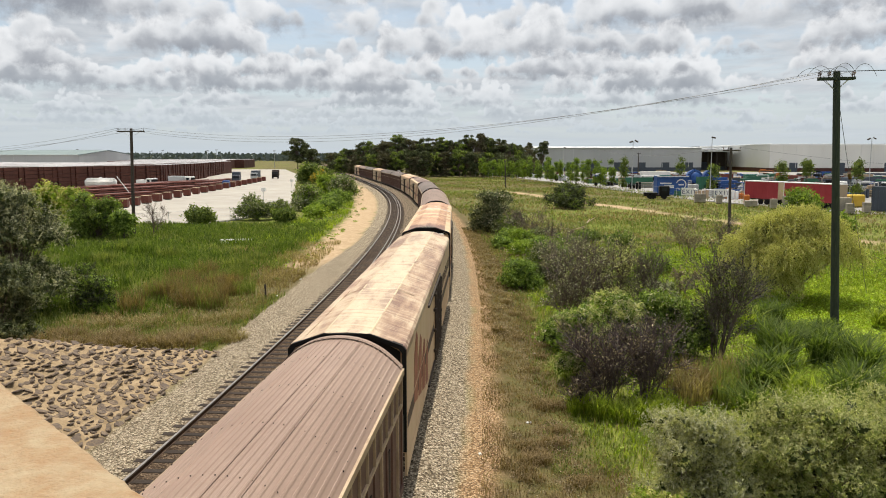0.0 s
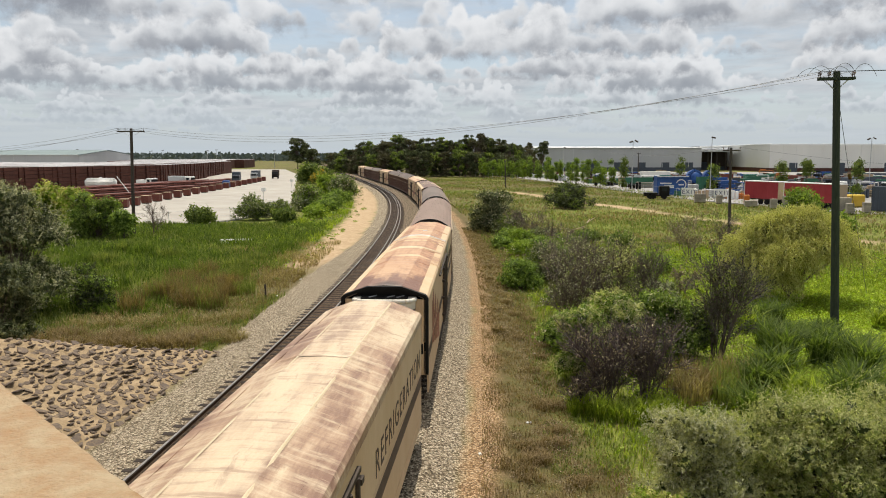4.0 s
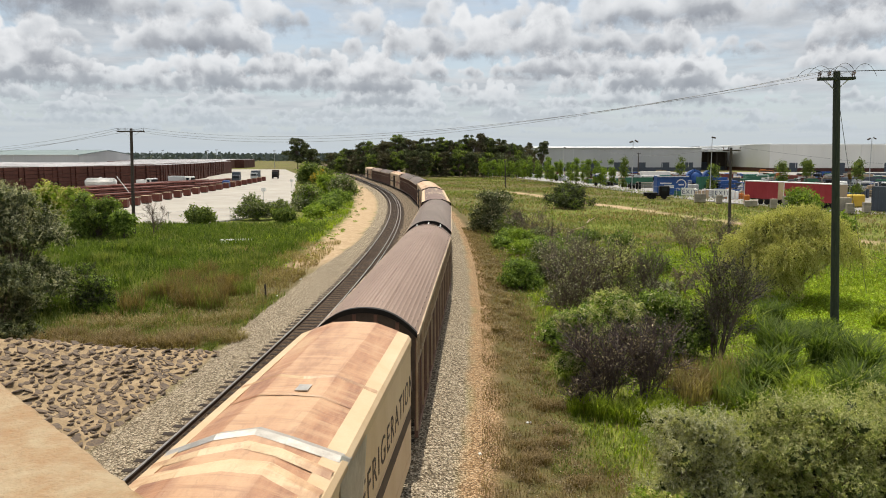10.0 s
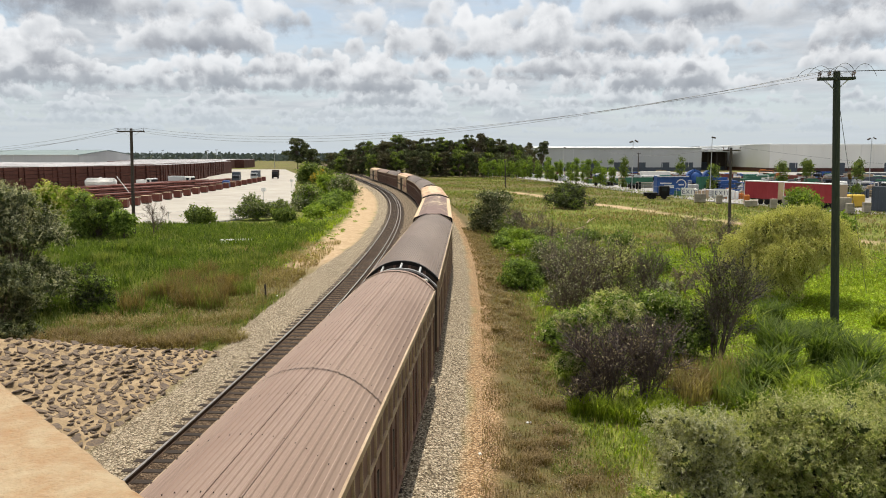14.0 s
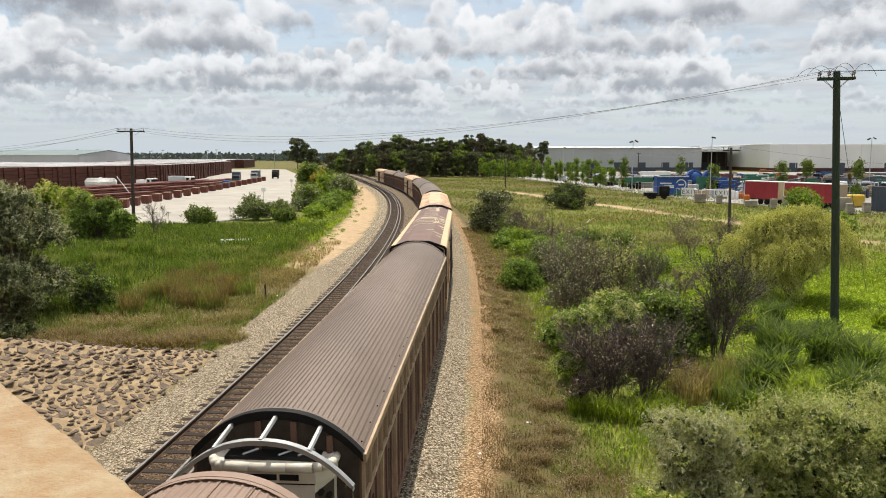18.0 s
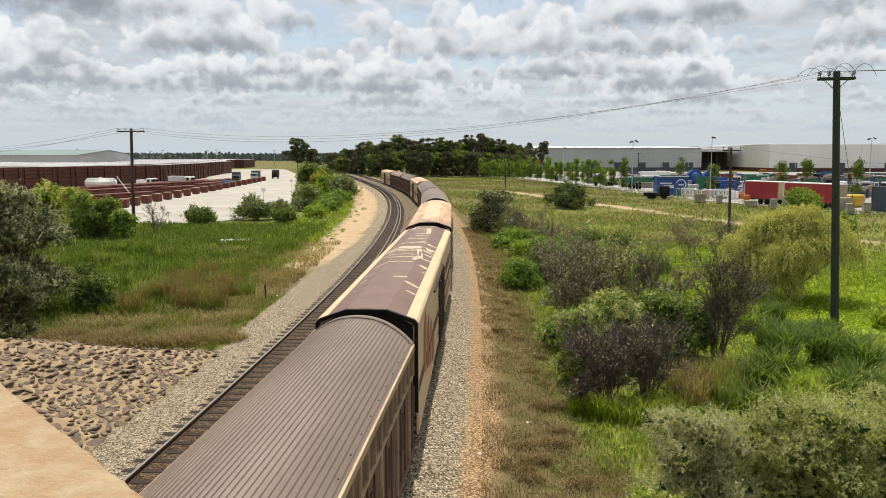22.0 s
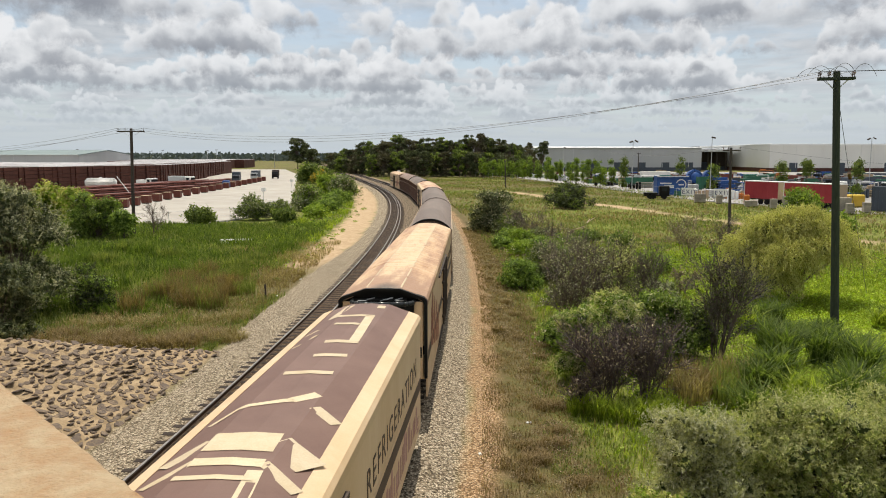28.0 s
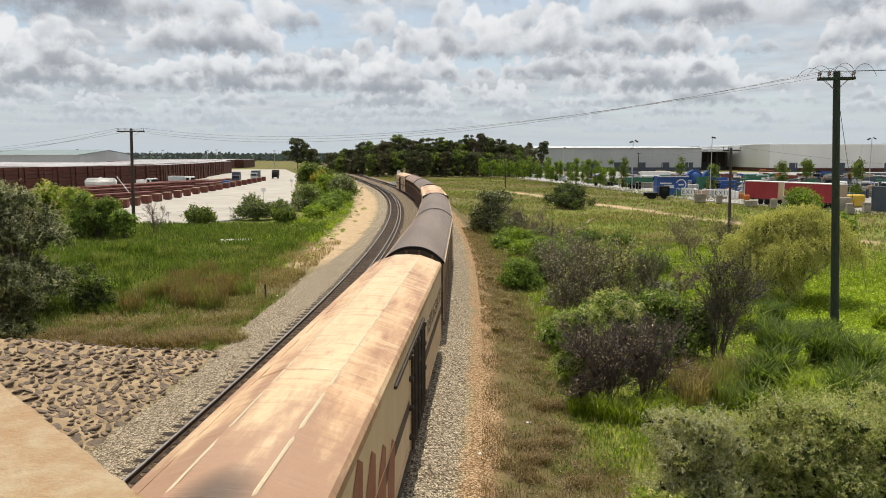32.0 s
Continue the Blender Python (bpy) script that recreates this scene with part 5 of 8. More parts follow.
def twig_bush(x, y, R, hgt, label, n=900, seed=1, leaf="leaf_dry", leaves=1500, squash=(1, 1), material="twig"):
    """A half-dead bush: crooked stems that fan out into fine twigs, few leaves."""
    rng = np.random.default_rng(seed)
    holder = thing("dry_bush", label, "bush", pose(x, y, float(height(np.array(x), np.array(y)))))
    segs = []

    def strip(p0, p1, w0, w1):
        d = p1 - p0
        side = np.cross(d, rng.normal(size=d.shape))
        side /= np.linalg.norm(side, axis=1, keepdims=True) + 1e-9
        segs.append(np.stack([p0 - side * w0, p0 + side * w0, p1 + side * w1, p1 - side * w1], 1))

    def fork(p0, p1, k, low, turn, length):
        """k twigs from each limb, leaving it at an angle."""
        f = rng.uniform(low, 1.0, (len(p0) * k, 1))
        a, b = np.repeat(p0, k, 0), np.repeat(p1, k, 0)
        q0 = a * (1 - f) + b * f
        way = (b - a) / (np.linalg.norm(b - a, axis=1, keepdims=True) + 1e-9) + rng.normal(size=a.shape) * turn + np.array([0, 0, 0.12])
        way /= np.linalg.norm(way, axis=1, keepdims=True)
        q1 = q0 + way * length * rng.uniform(0.5, 1.25, (len(a), 1))
        q1[:, 2] = np.maximum(q1[:, 2], 0.05)
        return q0, q1
    m = int(np.clip(n / 130, 4, 13))
    a = rng.uniform(0, 2 * np.pi, m)
    q = rng.random(m) ** 0.6
    base = np.stack([np.cos(a) * q * R * 0.2, np.sin(a) * q * R * 0.2, np.full(m, -0.1)], 1)
    mid = np.stack([np.cos(a) * q * R * 0.45 * squash[0], np.sin(a) * q * R * 0.45 * squash[1], hgt * rng.uniform(0.28, 0.5, m)], 1)
    tip = np.stack([np.cos(a) * q * R * 0.85 * squash[0], np.sin(a) * q * R * 0.85 * squash[1], hgt * rng.uniform(0.6, 0.92, m)], 1)
    mid += rng.normal(size=mid.shape) * 0.06 * R
    strip(base, mid, 0.045, 0.032)
    strip(mid, tip, 0.032, 0.014)
    b0, b1 = fork(np.concatenate([base, mid]), np.concatenate([mid, tip]), 5, 0.35, 0.45, hgt * 0.30)
    strip(b0, b1, 0.017, 0.010)
    c0, c1 = fork(b0, b1, 5, 0.3, 0.42, hgt * 0.20)
    strip(c0, c1, 0.009, 0.006)
    d0, d1 = fork(c0, c1, 6, 0.2, 0.40, hgt * 0.14)
    strip(d0, d1, 0.006, 0.003)
    t = new("twig_mass", quads("twig_mass", np.concatenate(segs), M[material]))
    t.parent = holder
    if leaves:
        i = rng.integers(0, len(d0), leaves)
        f = rng.uniform(0.0, 1.05, (leaves, 1))
        p = d0[i] * (1 - f) + d1[i] * f + rng.normal(size=(leaves, 3)) * 0.03
        p[:, 2] = np.maximum(p[:, 2], 0.03)
        c = new("foliage", quads("foliage", leaf_quads(rng, p, unit_rows(rng, leaves), 0.055, 2.0), M[leaf]))
        c.parent = holder
    return holder


def blades(rng, roots, length, width, lean, curl=0.5):
    """Arching blades: two quads each."""
    n = len(roots)
    a = rng.uniform(0, 2 * np.pi, n)
    d = np.stack([np.cos(a), np.sin(a), np.zeros(n)], 1)
    ln = length * rng.uniform(0.6, 1.25, (n, 1))
    le = lean * rng.uniform(0.4, 1.3, (n, 1))
    up = np.array([0, 0, 1.0])
    m = roots + up * ln * 0.62 + d * ln * le * 0.35
    t = roots + up * ln * (1.0 - curl * le * 0.5) + d * ln * le
    side = np.stack([-np.sin(a), np.cos(a), np.zeros(n)], 1) * width * rng.uniform(0.7, 1.3, (n, 1)) / 2
    return np.concatenate([np.stack([roots - side * 0.7, roots + side * 0.7, m + side, m - side], 1), np.stack([m - side, m + side, t + side * 0.12, t - side * 0.12], 1)])


def tuft(x, y, R, hgt, n, seed, label="clump of strappy bright green leaves", mat="blade", width=0.05, lean=0.55, name="reed_clump", category="plant"):
    rng = np.random.default_rng(seed)
    a, q = rng.uniform(0, 2 * np.pi, n), rng.random(n) ** 0.5 * R
    roots = np.stack([q * np.cos(a), q * np.sin(a), np.full(n, -0.05)], 1)
    ob = new(name, quads(name, blades(rng, roots, hgt, width, lean), M[mat]))
    ob.matrix_world = pose(x, y, float(height(np.array(x), np.array(y))))
    return tagged(ob, label, category)


def willow(x, y, R, hgt, seed):
    rng = np.random.default_rng(seed)
    holder = thing("weeping_tree", "pale yellow-green weeping tree with fine drooping foliage", "tree", pose(x, y, float(height(np.array(x), np.array(y)))))
    blobs = []
    for bx, by, bz, br in ((0.3, 0, 4.6, 1.3), (-1.4, 0.4, 4.3, 1.2), (1.7, -0.3, 4.4, 1.1), (2.9, 0.3, 3.7, 0.9), (-2.7, 0.2, 3.4, 1.0), (-3.4, -0.3, 2.4, 0.7), (-2.0, -1.0, 2.2, 1.1), (-0.7, -1.3, 2.9, 1.3), (1.1, -1.2, 3.3, 1.2),
                           (0.4, 1.5, 3.6, 1.4), (2.2, 1.1, 3.5, 1.1), (3.5, -0.2, 3.0, 0.6), (-1.0, -0.8, 1.4, 0.9), (-1.3, 1.3, 3.2, 1.2), (0.9, 0.2, 5.1, 0.8)):
        blobs.append(((bx * R, by * R, bz * hgt), (br * R, br * R, br * hgt * 0.8)))
    part("trunk", limbs(rng, blobs, 0.11, stem=0.35), M["bark"], holder)
    p, d = clump_points(rng, blobs, 8000, 0.45)
    # hanging sprays
    segs = []
    cur = p.copy()
    way = d * 0.75 * rng.uniform(0.4, 1.5, (len(d), 1)) + np.array([0, 0, 0.25])
    for k in range(10):
        nxt = cur + way * 0.18 + rng.normal(size=cur.shape) * 0.03
        way = way * 0.8 + np.array([0, 0, -0.20])
        for q in range(2):
            off = rng.normal(size=cur.shape) * 0.05
            side = np.cross(nxt - cur, rng.normal(size=cur.shape))
            side *= 0.026 / (np.linalg.norm(side, axis=1, keepdims=True) + 1e-9)
            segs.append(np.stack([cur + off, (cur + nxt) / 2 + off + side, nxt + off, (cur + nxt) / 2 + off - side], 1))
        cur = nxt
    v = np.concatenate(segs)
    v[:, :, 2] = np.maximum(v[:, :, 2], 0.03)
    half = rng.random(len(v)) < 0.93
    for sel, mat in ((half, "leaf_yellow"), (~half, "leaf_olive")):
        c = new("crown", quads("crown", v[sel], M[mat]))
        c.parent = holder
    # inner leaves, the tree's inside shade put into their colour
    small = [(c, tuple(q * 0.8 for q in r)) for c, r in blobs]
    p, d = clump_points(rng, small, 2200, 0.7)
    c = new("inner_foliage", quads("inner_foliage", leaf_quads(rng, p, d, 0.14, 2.4, 0.6), M["leaf_shade"]))
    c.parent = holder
    return holder


def gum(x, y, hgt, R, seed, n=2200, leaf="leaf_gum", size=0.5, z=-0.6, base=0.4):
    rng = np.random.default_rng(seed)
    holder = thing("gum_tree", "tall dark grey-green gum tree in the far wood", "tree", pose(x, y, z), "gum trees")
    blobs = sub_blobs(rng, R, hgt, 34, base, 0.98, 0.27)
    part("trunk", limbs(rng, blobs, hgt * 0.022, 5, stem=hgt * 0.25), M["bark"], holder)
    p, d = clump_points(rng, blobs, n, 0.5)
    c = new("crown", quads("crown", leaf_quads(rng, p, d, size, 1.7, 0.3), M[leaf]))
    c.parent = holder
    return holder


def field_grass():
    """Grass over both verges and fields, thinner with distance."""
    rng = np.random.default_rng(77)
    sets = []

    def scatter(n, x0, x1, y0, y1, test, length, width, lean, mat, power=1.0):
        y = y0 + (y1 - y0) * rng.random(n) ** power
        x = rng.uniform(x0, x1, n)
        u = lateral(x, y)
        keep = test(x, y, u) & (dirt_way(x, y) < 0.35)
        x, y = x[keep], y[keep]
        roots = np.stack([x, y, height(x, y) - 0.02], 1)
        far = 1 + np.clip((y - 25) / 60, 0, 1.4)[:, None]
        sets.append((mat, blades(rng, roots, length * np.clip(far, 1, 1.3), width * far, lean)))

    def patchy(x, y, k, seed, lim):
        return wave(x, y, k, seed) + 0.35 * rng.normal(size=x.shape) > lim
    # lush right-hand field
    scatter(130000, 4.5, 40, 16, 75, lambda x, y, u: (u > 6.6) & patchy(x, y, 3.1, 1.0, -0.25), 0.26, 0.03, 0.7, "blade", 1.3)
    scatter(60000, 9, 32, 21, 58, lambda x, y, u: lawn(x, y) > 0.4, 0.13, 0.03, 0.7, "blade", 1.1)
    scatter(60000, 4.5, 46, 16, 100, lambda x, y, u: (u > 5.2) & (lawn(x, y) < 0.3) & patchy(x, y, 2.3, 4.0, 0.1), 0.32, 0.028, 0.6, "blade_olive", 1.3)
    scatter(60000, 3, 45, 18, 120, lambda x, y, u: (u > 5.0) & (lawn(x, y) < 0.3) & patchy(x, y, 4.5, 3.0, 0.40), 0.36, 0.025, 0.5, "blade_dry", 1.2)
    # far field, coarser
    scatter(70000, -25, 75, 70, 300, lambda x, y, u: (u > 5.0) & (x < 22 + (300 - y) * 0.28) & patchy(x, y, 6.5, 3.5, 0.1), 0.34, 0.03, 0.6, "blade_brown", 1.1)
    scatter(90000, -25, 75, 70, 300, lambda x, y, u: (u > 5.0) & (x < 22 + (300 - y) * 0.28) & patchy(x, y, 8.5, 1.5, 0.05), 0.38, 0.045, 0.6, "blade_olive", 1.1)
    # brown verge by the gravel
    scatter(120000, 0, 9, 14, 90, lambda x, y, u: (u > 3.3) & (u < 6.3 + 1.5 * smooth01((26 - y) / 8)) & patchy(x, y, 0.8, 2.0, -0.15), 0.17, 0.016, 0.9, "blade_brown", 1.4)
    scatter(30000, 0, 9, 14, 90, lambda x, y, u: (u > 3.6) & (u < 6.6) & patchy(x, y, 0.8, 5.0, 0.25), 0.20, 0.016, 0.8, "blade_dry", 1.4)
    scatter(40000, 0, 10, 20, 80, lambda x, y, u: (u > 5.3) & (u < 7.6) & patchy(x, y, 1.6, 6.0, -0.3), 0.17, 0.025, 0.8, "blade_olive", 1.3)
    # left-hand hollow
    scatter(60000, -40, -10.5, 40, 95, lambda x, y, u: (u < -13.6) & patchy(x, y, 3.4, 5.0, -0.1), 0.55, 0.035, 0.35, "blade_deep", 1.2)
    scatter(60000, -40, -10.5, 36, 95, lambda x, y, u: (u < -12.2 - smooth01((y - 55) / 20)) & patchy(x, y, 2.4, 2.0, 0.0), 0.45, 0.03, 0.4, "blade_olive", 1.2)
    scatter(45000, -30, -9.5, 32, 60, lambda x, y, u: (u < -9.4) & (u > -16) & patchy(x, y, 1.5, 2.5, 0.0), 0.26, 0.02, 0.6, "blade_brown", 1.3)
    scatter(60000, -34, -9.5, 32, 75, lambda x, y, u: (u < -9.6) & (u > -19) & patchy(x, y, 2.0, 8.0, 0.0), 0.33, 0.022, 0.5, "blade_dry", 1.2)
    scatter(25000, -26, -9.0, 32.3, 46, lambda x, y, u: (u < -9.0), 0.28, 0.022, 0.6, "blade_olive", 1.4)
    scatter(25000, -40, -12, 75, 150, lambda x, y, u: (u < -12.5) & (u > -19) & patchy(x, y, 3.4, 7.0, 0.0), 0.40, 0.05, 0.5, "blade", 1.1)
    for mat, label in (("blade", "lush green grass over the fields"), ("blade_deep", "deep green reeds in the hollow"), ("blade_brown", "brown withered grass along the verges"), ("blade_olive", "olive green coarse grass over the fields"), ("blade_dry", "dry straw-coloured grass along the verges")):
        v = np.concatenate([q for m, q in sets if m == mat])
        stuff("grass", quads("grass", v, M[mat]), label, "grass")


def weeds():
    """Low leafy weeds in drifts over both fields."""
    rng = np.random.default_rng(88)
    sets = {"leaf_bright": [], "leaf_green": [], "leaf_olive": [], "leaf_dry": [], "leaf_yellow": [], "leaf_lime": []}

    def drift(n, x0, x1, y0, y1, test, mat, rad, tall, per, size, power=1.2):
        y = y0 + (y1 - y0) * rng.random(n) ** power
        x = rng.uniform(x0, x1, n)
        keep = test(x, y, lateral(x, y)) & (dirt_way(x, y) < 0.3)
        x, y = x[keep], y[keep]
        k = len(x)
        r = rad * rng.uniform(0.5, 1.4, k)
        d = unit_rows(rng, k * per)
        d[:, 2] = abs(d[:, 2])
        rr = np.repeat(r, per)[:, None]
        q = rng.uniform(0.5, 1.05, (k * per, 1))
        p = np.stack([np.repeat(x, per), np.repeat(y, per), np.repeat(height(x, y), per)], 1) + d * np.array([1, 1, tall]) * rr * q
        sets[mat].append(leaf_quads(rng, p, d, size, 1.8))
    drift(1500, 5, 38, 17, 62, lambda x, y, u: (u > 6) & (lawn(x, y) < 0.3) & ((wave(x, y, 3.1, 1.0) > 0.0) | (u > 14)), "leaf_bright", 0.32, 0.8, 26, 0.075)
    drift(700, 5, 36, 17, 66, lambda x, y, u: (u > 6) & (lawn(x, y) < 0.3) & (wave(x, y, 4.1, 6.0) > 0.1), "leaf_green", 0.38, 0.9, 28, 0.075)
    drift(420, 3, 30, 17, 70, lambda x, y, u: (u > 4.2) & (lawn(x, y) < 0.3) & (wave(x, y, 2.6, 9.0) > 0.2), "leaf_dry", 0.28, 0.9, 24, 0.05)
    drift(900, 2, 75, 60, 185, lambda x, y, u: (u > 5.2) & (wave(x, y, 7, 2.0) > 0.0), "leaf_olive", 0.55, 0.7, 20, 0.14)
    drift(600, 2, 75, 60, 185, lambda x, y, u: (u > 5.2) & (wave(x, y, 9, 5.0) > 0.15), "leaf_dry", 0.6, 0.7, 20, 0.13)
    drift(500, 6, 70, 50, 130, lambda x, y, u: (u > 5.2) & (wave(x, y, 6, 8.0) > 0.1), "leaf_bright", 0.55, 0.6, 20, 0.13)
    drift(420, -38, -11, 36, 92, lambda x, y, u: (u < -12) & (wave(x, y, 3, 3.0) > 0.0), "leaf_green", 0.45, 0.9, 26, 0.09)
    drift(300, -38, -11, 34, 92, lambda x, y, u: (u < -11) & (wave(x, y, 3, 7.0) > 0.1), "leaf_olive", 0.4, 0.9, 26, 0.07)
    drift(200, -34, -11, 40, 80, lambda x, y, u: (u < -12.5) & (wave(x, y, 3, 11.0) > 0.2), "leaf_dry", 0.45, 1.2, 24, 0.06)
    drift(400, -42, -14, 78, 170, lambda x, y, u: (u < -12.6) & (u > -18.5), "leaf_bright", 0.7, 0.7, 24, 0.14)
    drift(300, -42, -14, 85, 180, lambda x, y, u: (u < -12.8) & (u > -18.5), "leaf_green", 0.9, 0.8, 26, 0.16)
    drift(500, -24, -10, 33, 60, lambda x, y, u: (u < -9.8) & (u > -15), "leaf_dry", 0.3, 0.8, 30, 0.035, 1.3)
    drift(220, 0, 9, 15, 60, lambda x, y, u: (u > 3.9) & (u < 6.0) & (wave(x, y, 1.4, 14.0) > 0.0), "leaf_dry", 0.42, 0.6, 90, 0.035, 1.4)
    drift(700, 0, 9, 15, 85, lambda x, y, u: (u > 3.5) & (u < 6.3) & (wave(x, y, 1.1, 4.0) > -0.2), "leaf_dry", 0.27, 0.7, 40, 0.032, 1.4)
    # broad low leaves that carpet the wet side of the field
    n = 60000
    y = 18 + 50 * rng.random(n) ** 1.3
    x = rng.uniform(7, 44, n)
    u = lateral(x, y)
    keep = (u > 8.5) & (wave(x, y, 5.3, 2.7) + 0.25 * rng.normal(size=n) > -0.15 - 0.4 * (u > 13)) & (dirt_way(x, y) < 0.3)
    x, y = x[keep], y[keep]
    p = np.stack([x, y, height(x, y) + rng.uniform(0.05, 0.28, len(x))], 1)
    sets["leaf_lime"].append(leaf_quads(rng, p, np.tile([[0.0, 0.1, 1.0]], (len(x), 1)), 0.10, 1.7, 0, 0.38))
    # plants creeping over the edge of the sandy track
    drift(420, -40, -8, 58, 175, lambda x, y, u: (u < -10.2) & (u > -13.2) & (wave(x, y, 4, 5.0) > -0.2), "leaf_bright", 0.6, 0.6, 26, 0.12)
    drift(260, -40, -8, 58, 175, lambda x, y, u: (u < -10.6) & (u > -13.4) & (wave(x, y, 5, 9.0) > -0.1), "leaf_olive", 0.55, 0.7, 26, 0.11)
    for mat, parts_ in sets.items():
        if parts_:
            stuff("weed", quads("weed", np.concatenate(parts_), M[mat]), "low weeds growing in drifts over the field", "weeds")


def plant_all():
    # right of the line, nearest first
    bush(6.0, 17.0, 1.7, 3.0, "leaf_plume", "pale feathery shrub with drooping plumes", 60000, 0.019, 40, seed=21, flowers=1500, second="leaf_silver", long=5.5, droop=0.5, lump=0.30, spread=0.8)
    bush(8.9, 17.2, 2.2, 3.2, "leaf_sage", "dense grey-green shrub with narrow leaves", 76000, 0.020, 50, seed=22, second="leaf_plume", share=0.5, long=4.8, lump=0.30, spread=0.8)
    bush(11.6, 18.2, 2.4, 3.1, "leaf_sage", "dense olive shrub with fine narrow leaves", 76000, 0.020, 50, seed=20, second="leaf_plume", share=0.5, long=4.8, lump=0.30, spread=0.8)
    bush(4.9, 15.6, 1.0, 1.5, "leaf_yellow", "low yellow-green shrub under the plumes", 9000, 0.035, 14, seed=219, second="leaf_bright", long=3.0, lump=0.4)
    bush(8.0, 20.6, 1.4, 1.6, "leaf_olive", "low green shrub among taller ones", 9000, 0.045, 12, seed=23, flowers=300, long=2.6, lump=0.4)
    # thicket of green and half-dead bushes
    twig_bush(6.5, 36.6, 1.9, 4.3, "tall grey half-dead bush with bare upright twigs", 2300, 27, leaves=3000, leaf="leaf_silver", material="twig")
    twig_bush(8.6, 37.6, 1.6, 4.0, "grey half-dead bush with pale leaves at its tips", 1500, 16, leaves=5200, leaf="leaf_plume", material="twig")
    twig_bush(10.4, 36.4, 0.9, 3.9, "narrow grey bush with upright twigs", 700, 29, leaves=900, leaf="leaf_grey", material="twig")
    bush(5.8, 29.6, 1.5, 3.1, "leaf_plume", "arching pale green shrub hanging over dry twigs", 20000, 0.05, 34, seed=24, flowers=2600, second="leaf_green", long=2.8, droop=0.5, lump=0.32, spread=0.8)
    bush(7.6, 30.9, 1.7, 3.3, "leaf_green", "bushy green shrub covered in pale blossom", 18000, 0.055, 32, seed=25, flowers=4200, second="leaf_plume", long=2.6, lump=0.32, spread=0.8)
    bush(9.5, 31.8, 1.7, 3.1, "leaf_green", "bushy green shrub beside a dry one", 16000, 0.06, 30, seed=18, flowers=2200, second="leaf_olive", long=2.6, lump=0.34, spread=0.8)
    bush(7.6, 34.2, 1.9, 2.6, "leaf_plume", "pale blossoming shrub behind the green ones", 10000, 0.06, 20, seed=218, flowers=2500, second="leaf_green", lump=0.36)
    twig_bush(6.1, 26.4, 1.5, 2.5, "dark leafless bush of fine grey-brown twigs", 2300, 26, leaves=900, leaf="leaf_dry", material="twig_dark")
    twig_bush(7.6, 26.7, 1.3, 2.6, "dark leafless bush of fine grey-brown twigs", 1900, 17, leaves=700, leaf="leaf_dry", material="twig_dark")
    twig_bush(4.9, 25.8, 0.9, 1.3, "low dark tangle of fine twigs", 700, 217, leaves=300, leaf="leaf_dry", material="twig_dark")
    twig_bush(12.2, 32.2, 1.5, 3.9, "bare grey-brown bush with dark crooked branches", 1500, 28, leaves=2600, leaf="leaf_dim", material="twig_dark")
    bush(11.2, 32.4, 1.2, 2.3, "leaf_dim", "dark green shrub at the foot of a bare one", 7000, 0.055, 14, seed=228, second="leaf_olive", lump=0.4)
    for i, (x, y) in enumerate(((5.6, 24.9), (6.4, 24.5), (7.2, 24.7), (5.0, 25.3), (7.9, 25.2))):
        tuft(x, y, 0.6, 0.8, 240, 860 + i, "clump of soft green grass under the dry bush", "blade", 0.03, 0.6, "grass_clump", "grass")
    bush(5.4, 50.0, 1.9, 1.9, "leaf_green", "low sprawling green shrub in grass", 9000, 0.07, 22, seed=30, lump=0.36)
    bush(7.4, 52.6, 2.0, 2.9, "leaf_olive", "grey-green shrub with a rounded top", 11000, 0.075, 24, seed=31, second="leaf_grey", flowers=500, lump=0.36)
    bush(9.8, 47.5, 2.2, 2.6, "leaf_green", "spreading green shrub in the field", 10000, 0.075, 24, seed=32, flowers=300, second="leaf_olive", lump=0.36)
    bush(13.0, 50.0, 2.2, 1.5, "leaf_bright", "spreading bright green shrub in the field", 7000, 0.09, 16, seed=15, second="leaf_green", lump=0.4)
    bush(16.0, 57.0, 2.6, 1.4, "leaf_bright", "low bright green shrub in the field", 6000, 0.10, 16, seed=14, second="leaf_green", lump=0.4)
    # undergrowth between the larger bushes
    rng0 = random.Random(71)
    for i in range(30):
        y = rng0.uniform(34, 78)
        x = float(np.interp(y, _y, _x)) + rng0.uniform(6.5, 9 + y * 0.13)
        r = rng0.uniform(0.8, 1.7) * (1 + y / 160)
        bush(x, y, r, r * rng0.uniform(0.55, 0.95), rng0.choice(("leaf_green", "leaf_olive", "leaf_green", "leaf_bright", "leaf_grey")), "low leafy undergrowth shrub in the field", 2600, 0.06 + y * 0.0007, 7, seed=500 + i, flowers=rng0.choice((0, 0, 150)), lump=0.55)
    for i in range(12):
        y = rng0.uniform(28, 70)
        x = float(np.interp(y, _y, _x)) + rng0.uniform(7, 10 + y * 0.16)
        twig_bush(x, y, rng0.uniform(0.8, 1.5), rng0.uniform(0.9, 1.7), "small withered brown bush in the grass", 400, 540 + i, leaves=700)
    for i in range(10):
        y = rng0.uniform(30, 62)
        x = float(np.interp(y, _y, _x)) + rng0.uniform(12, 14 + y * 0.28)
        tuft(x, y, 0.6, rng0.uniform(0.7, 1.2), 180, 600 + i, "clump of strappy dark green leaves", "blade_deep")
    willow(22.1, 46.4, 1.0, 1.0, 33)
    bush(42.2, 87.0, 3.4, 5.0, "leaf_green", "round green bush behind the weeping tree", 7000, 0.12, 20, seed=34, second="leaf_bright", lump=0.4)
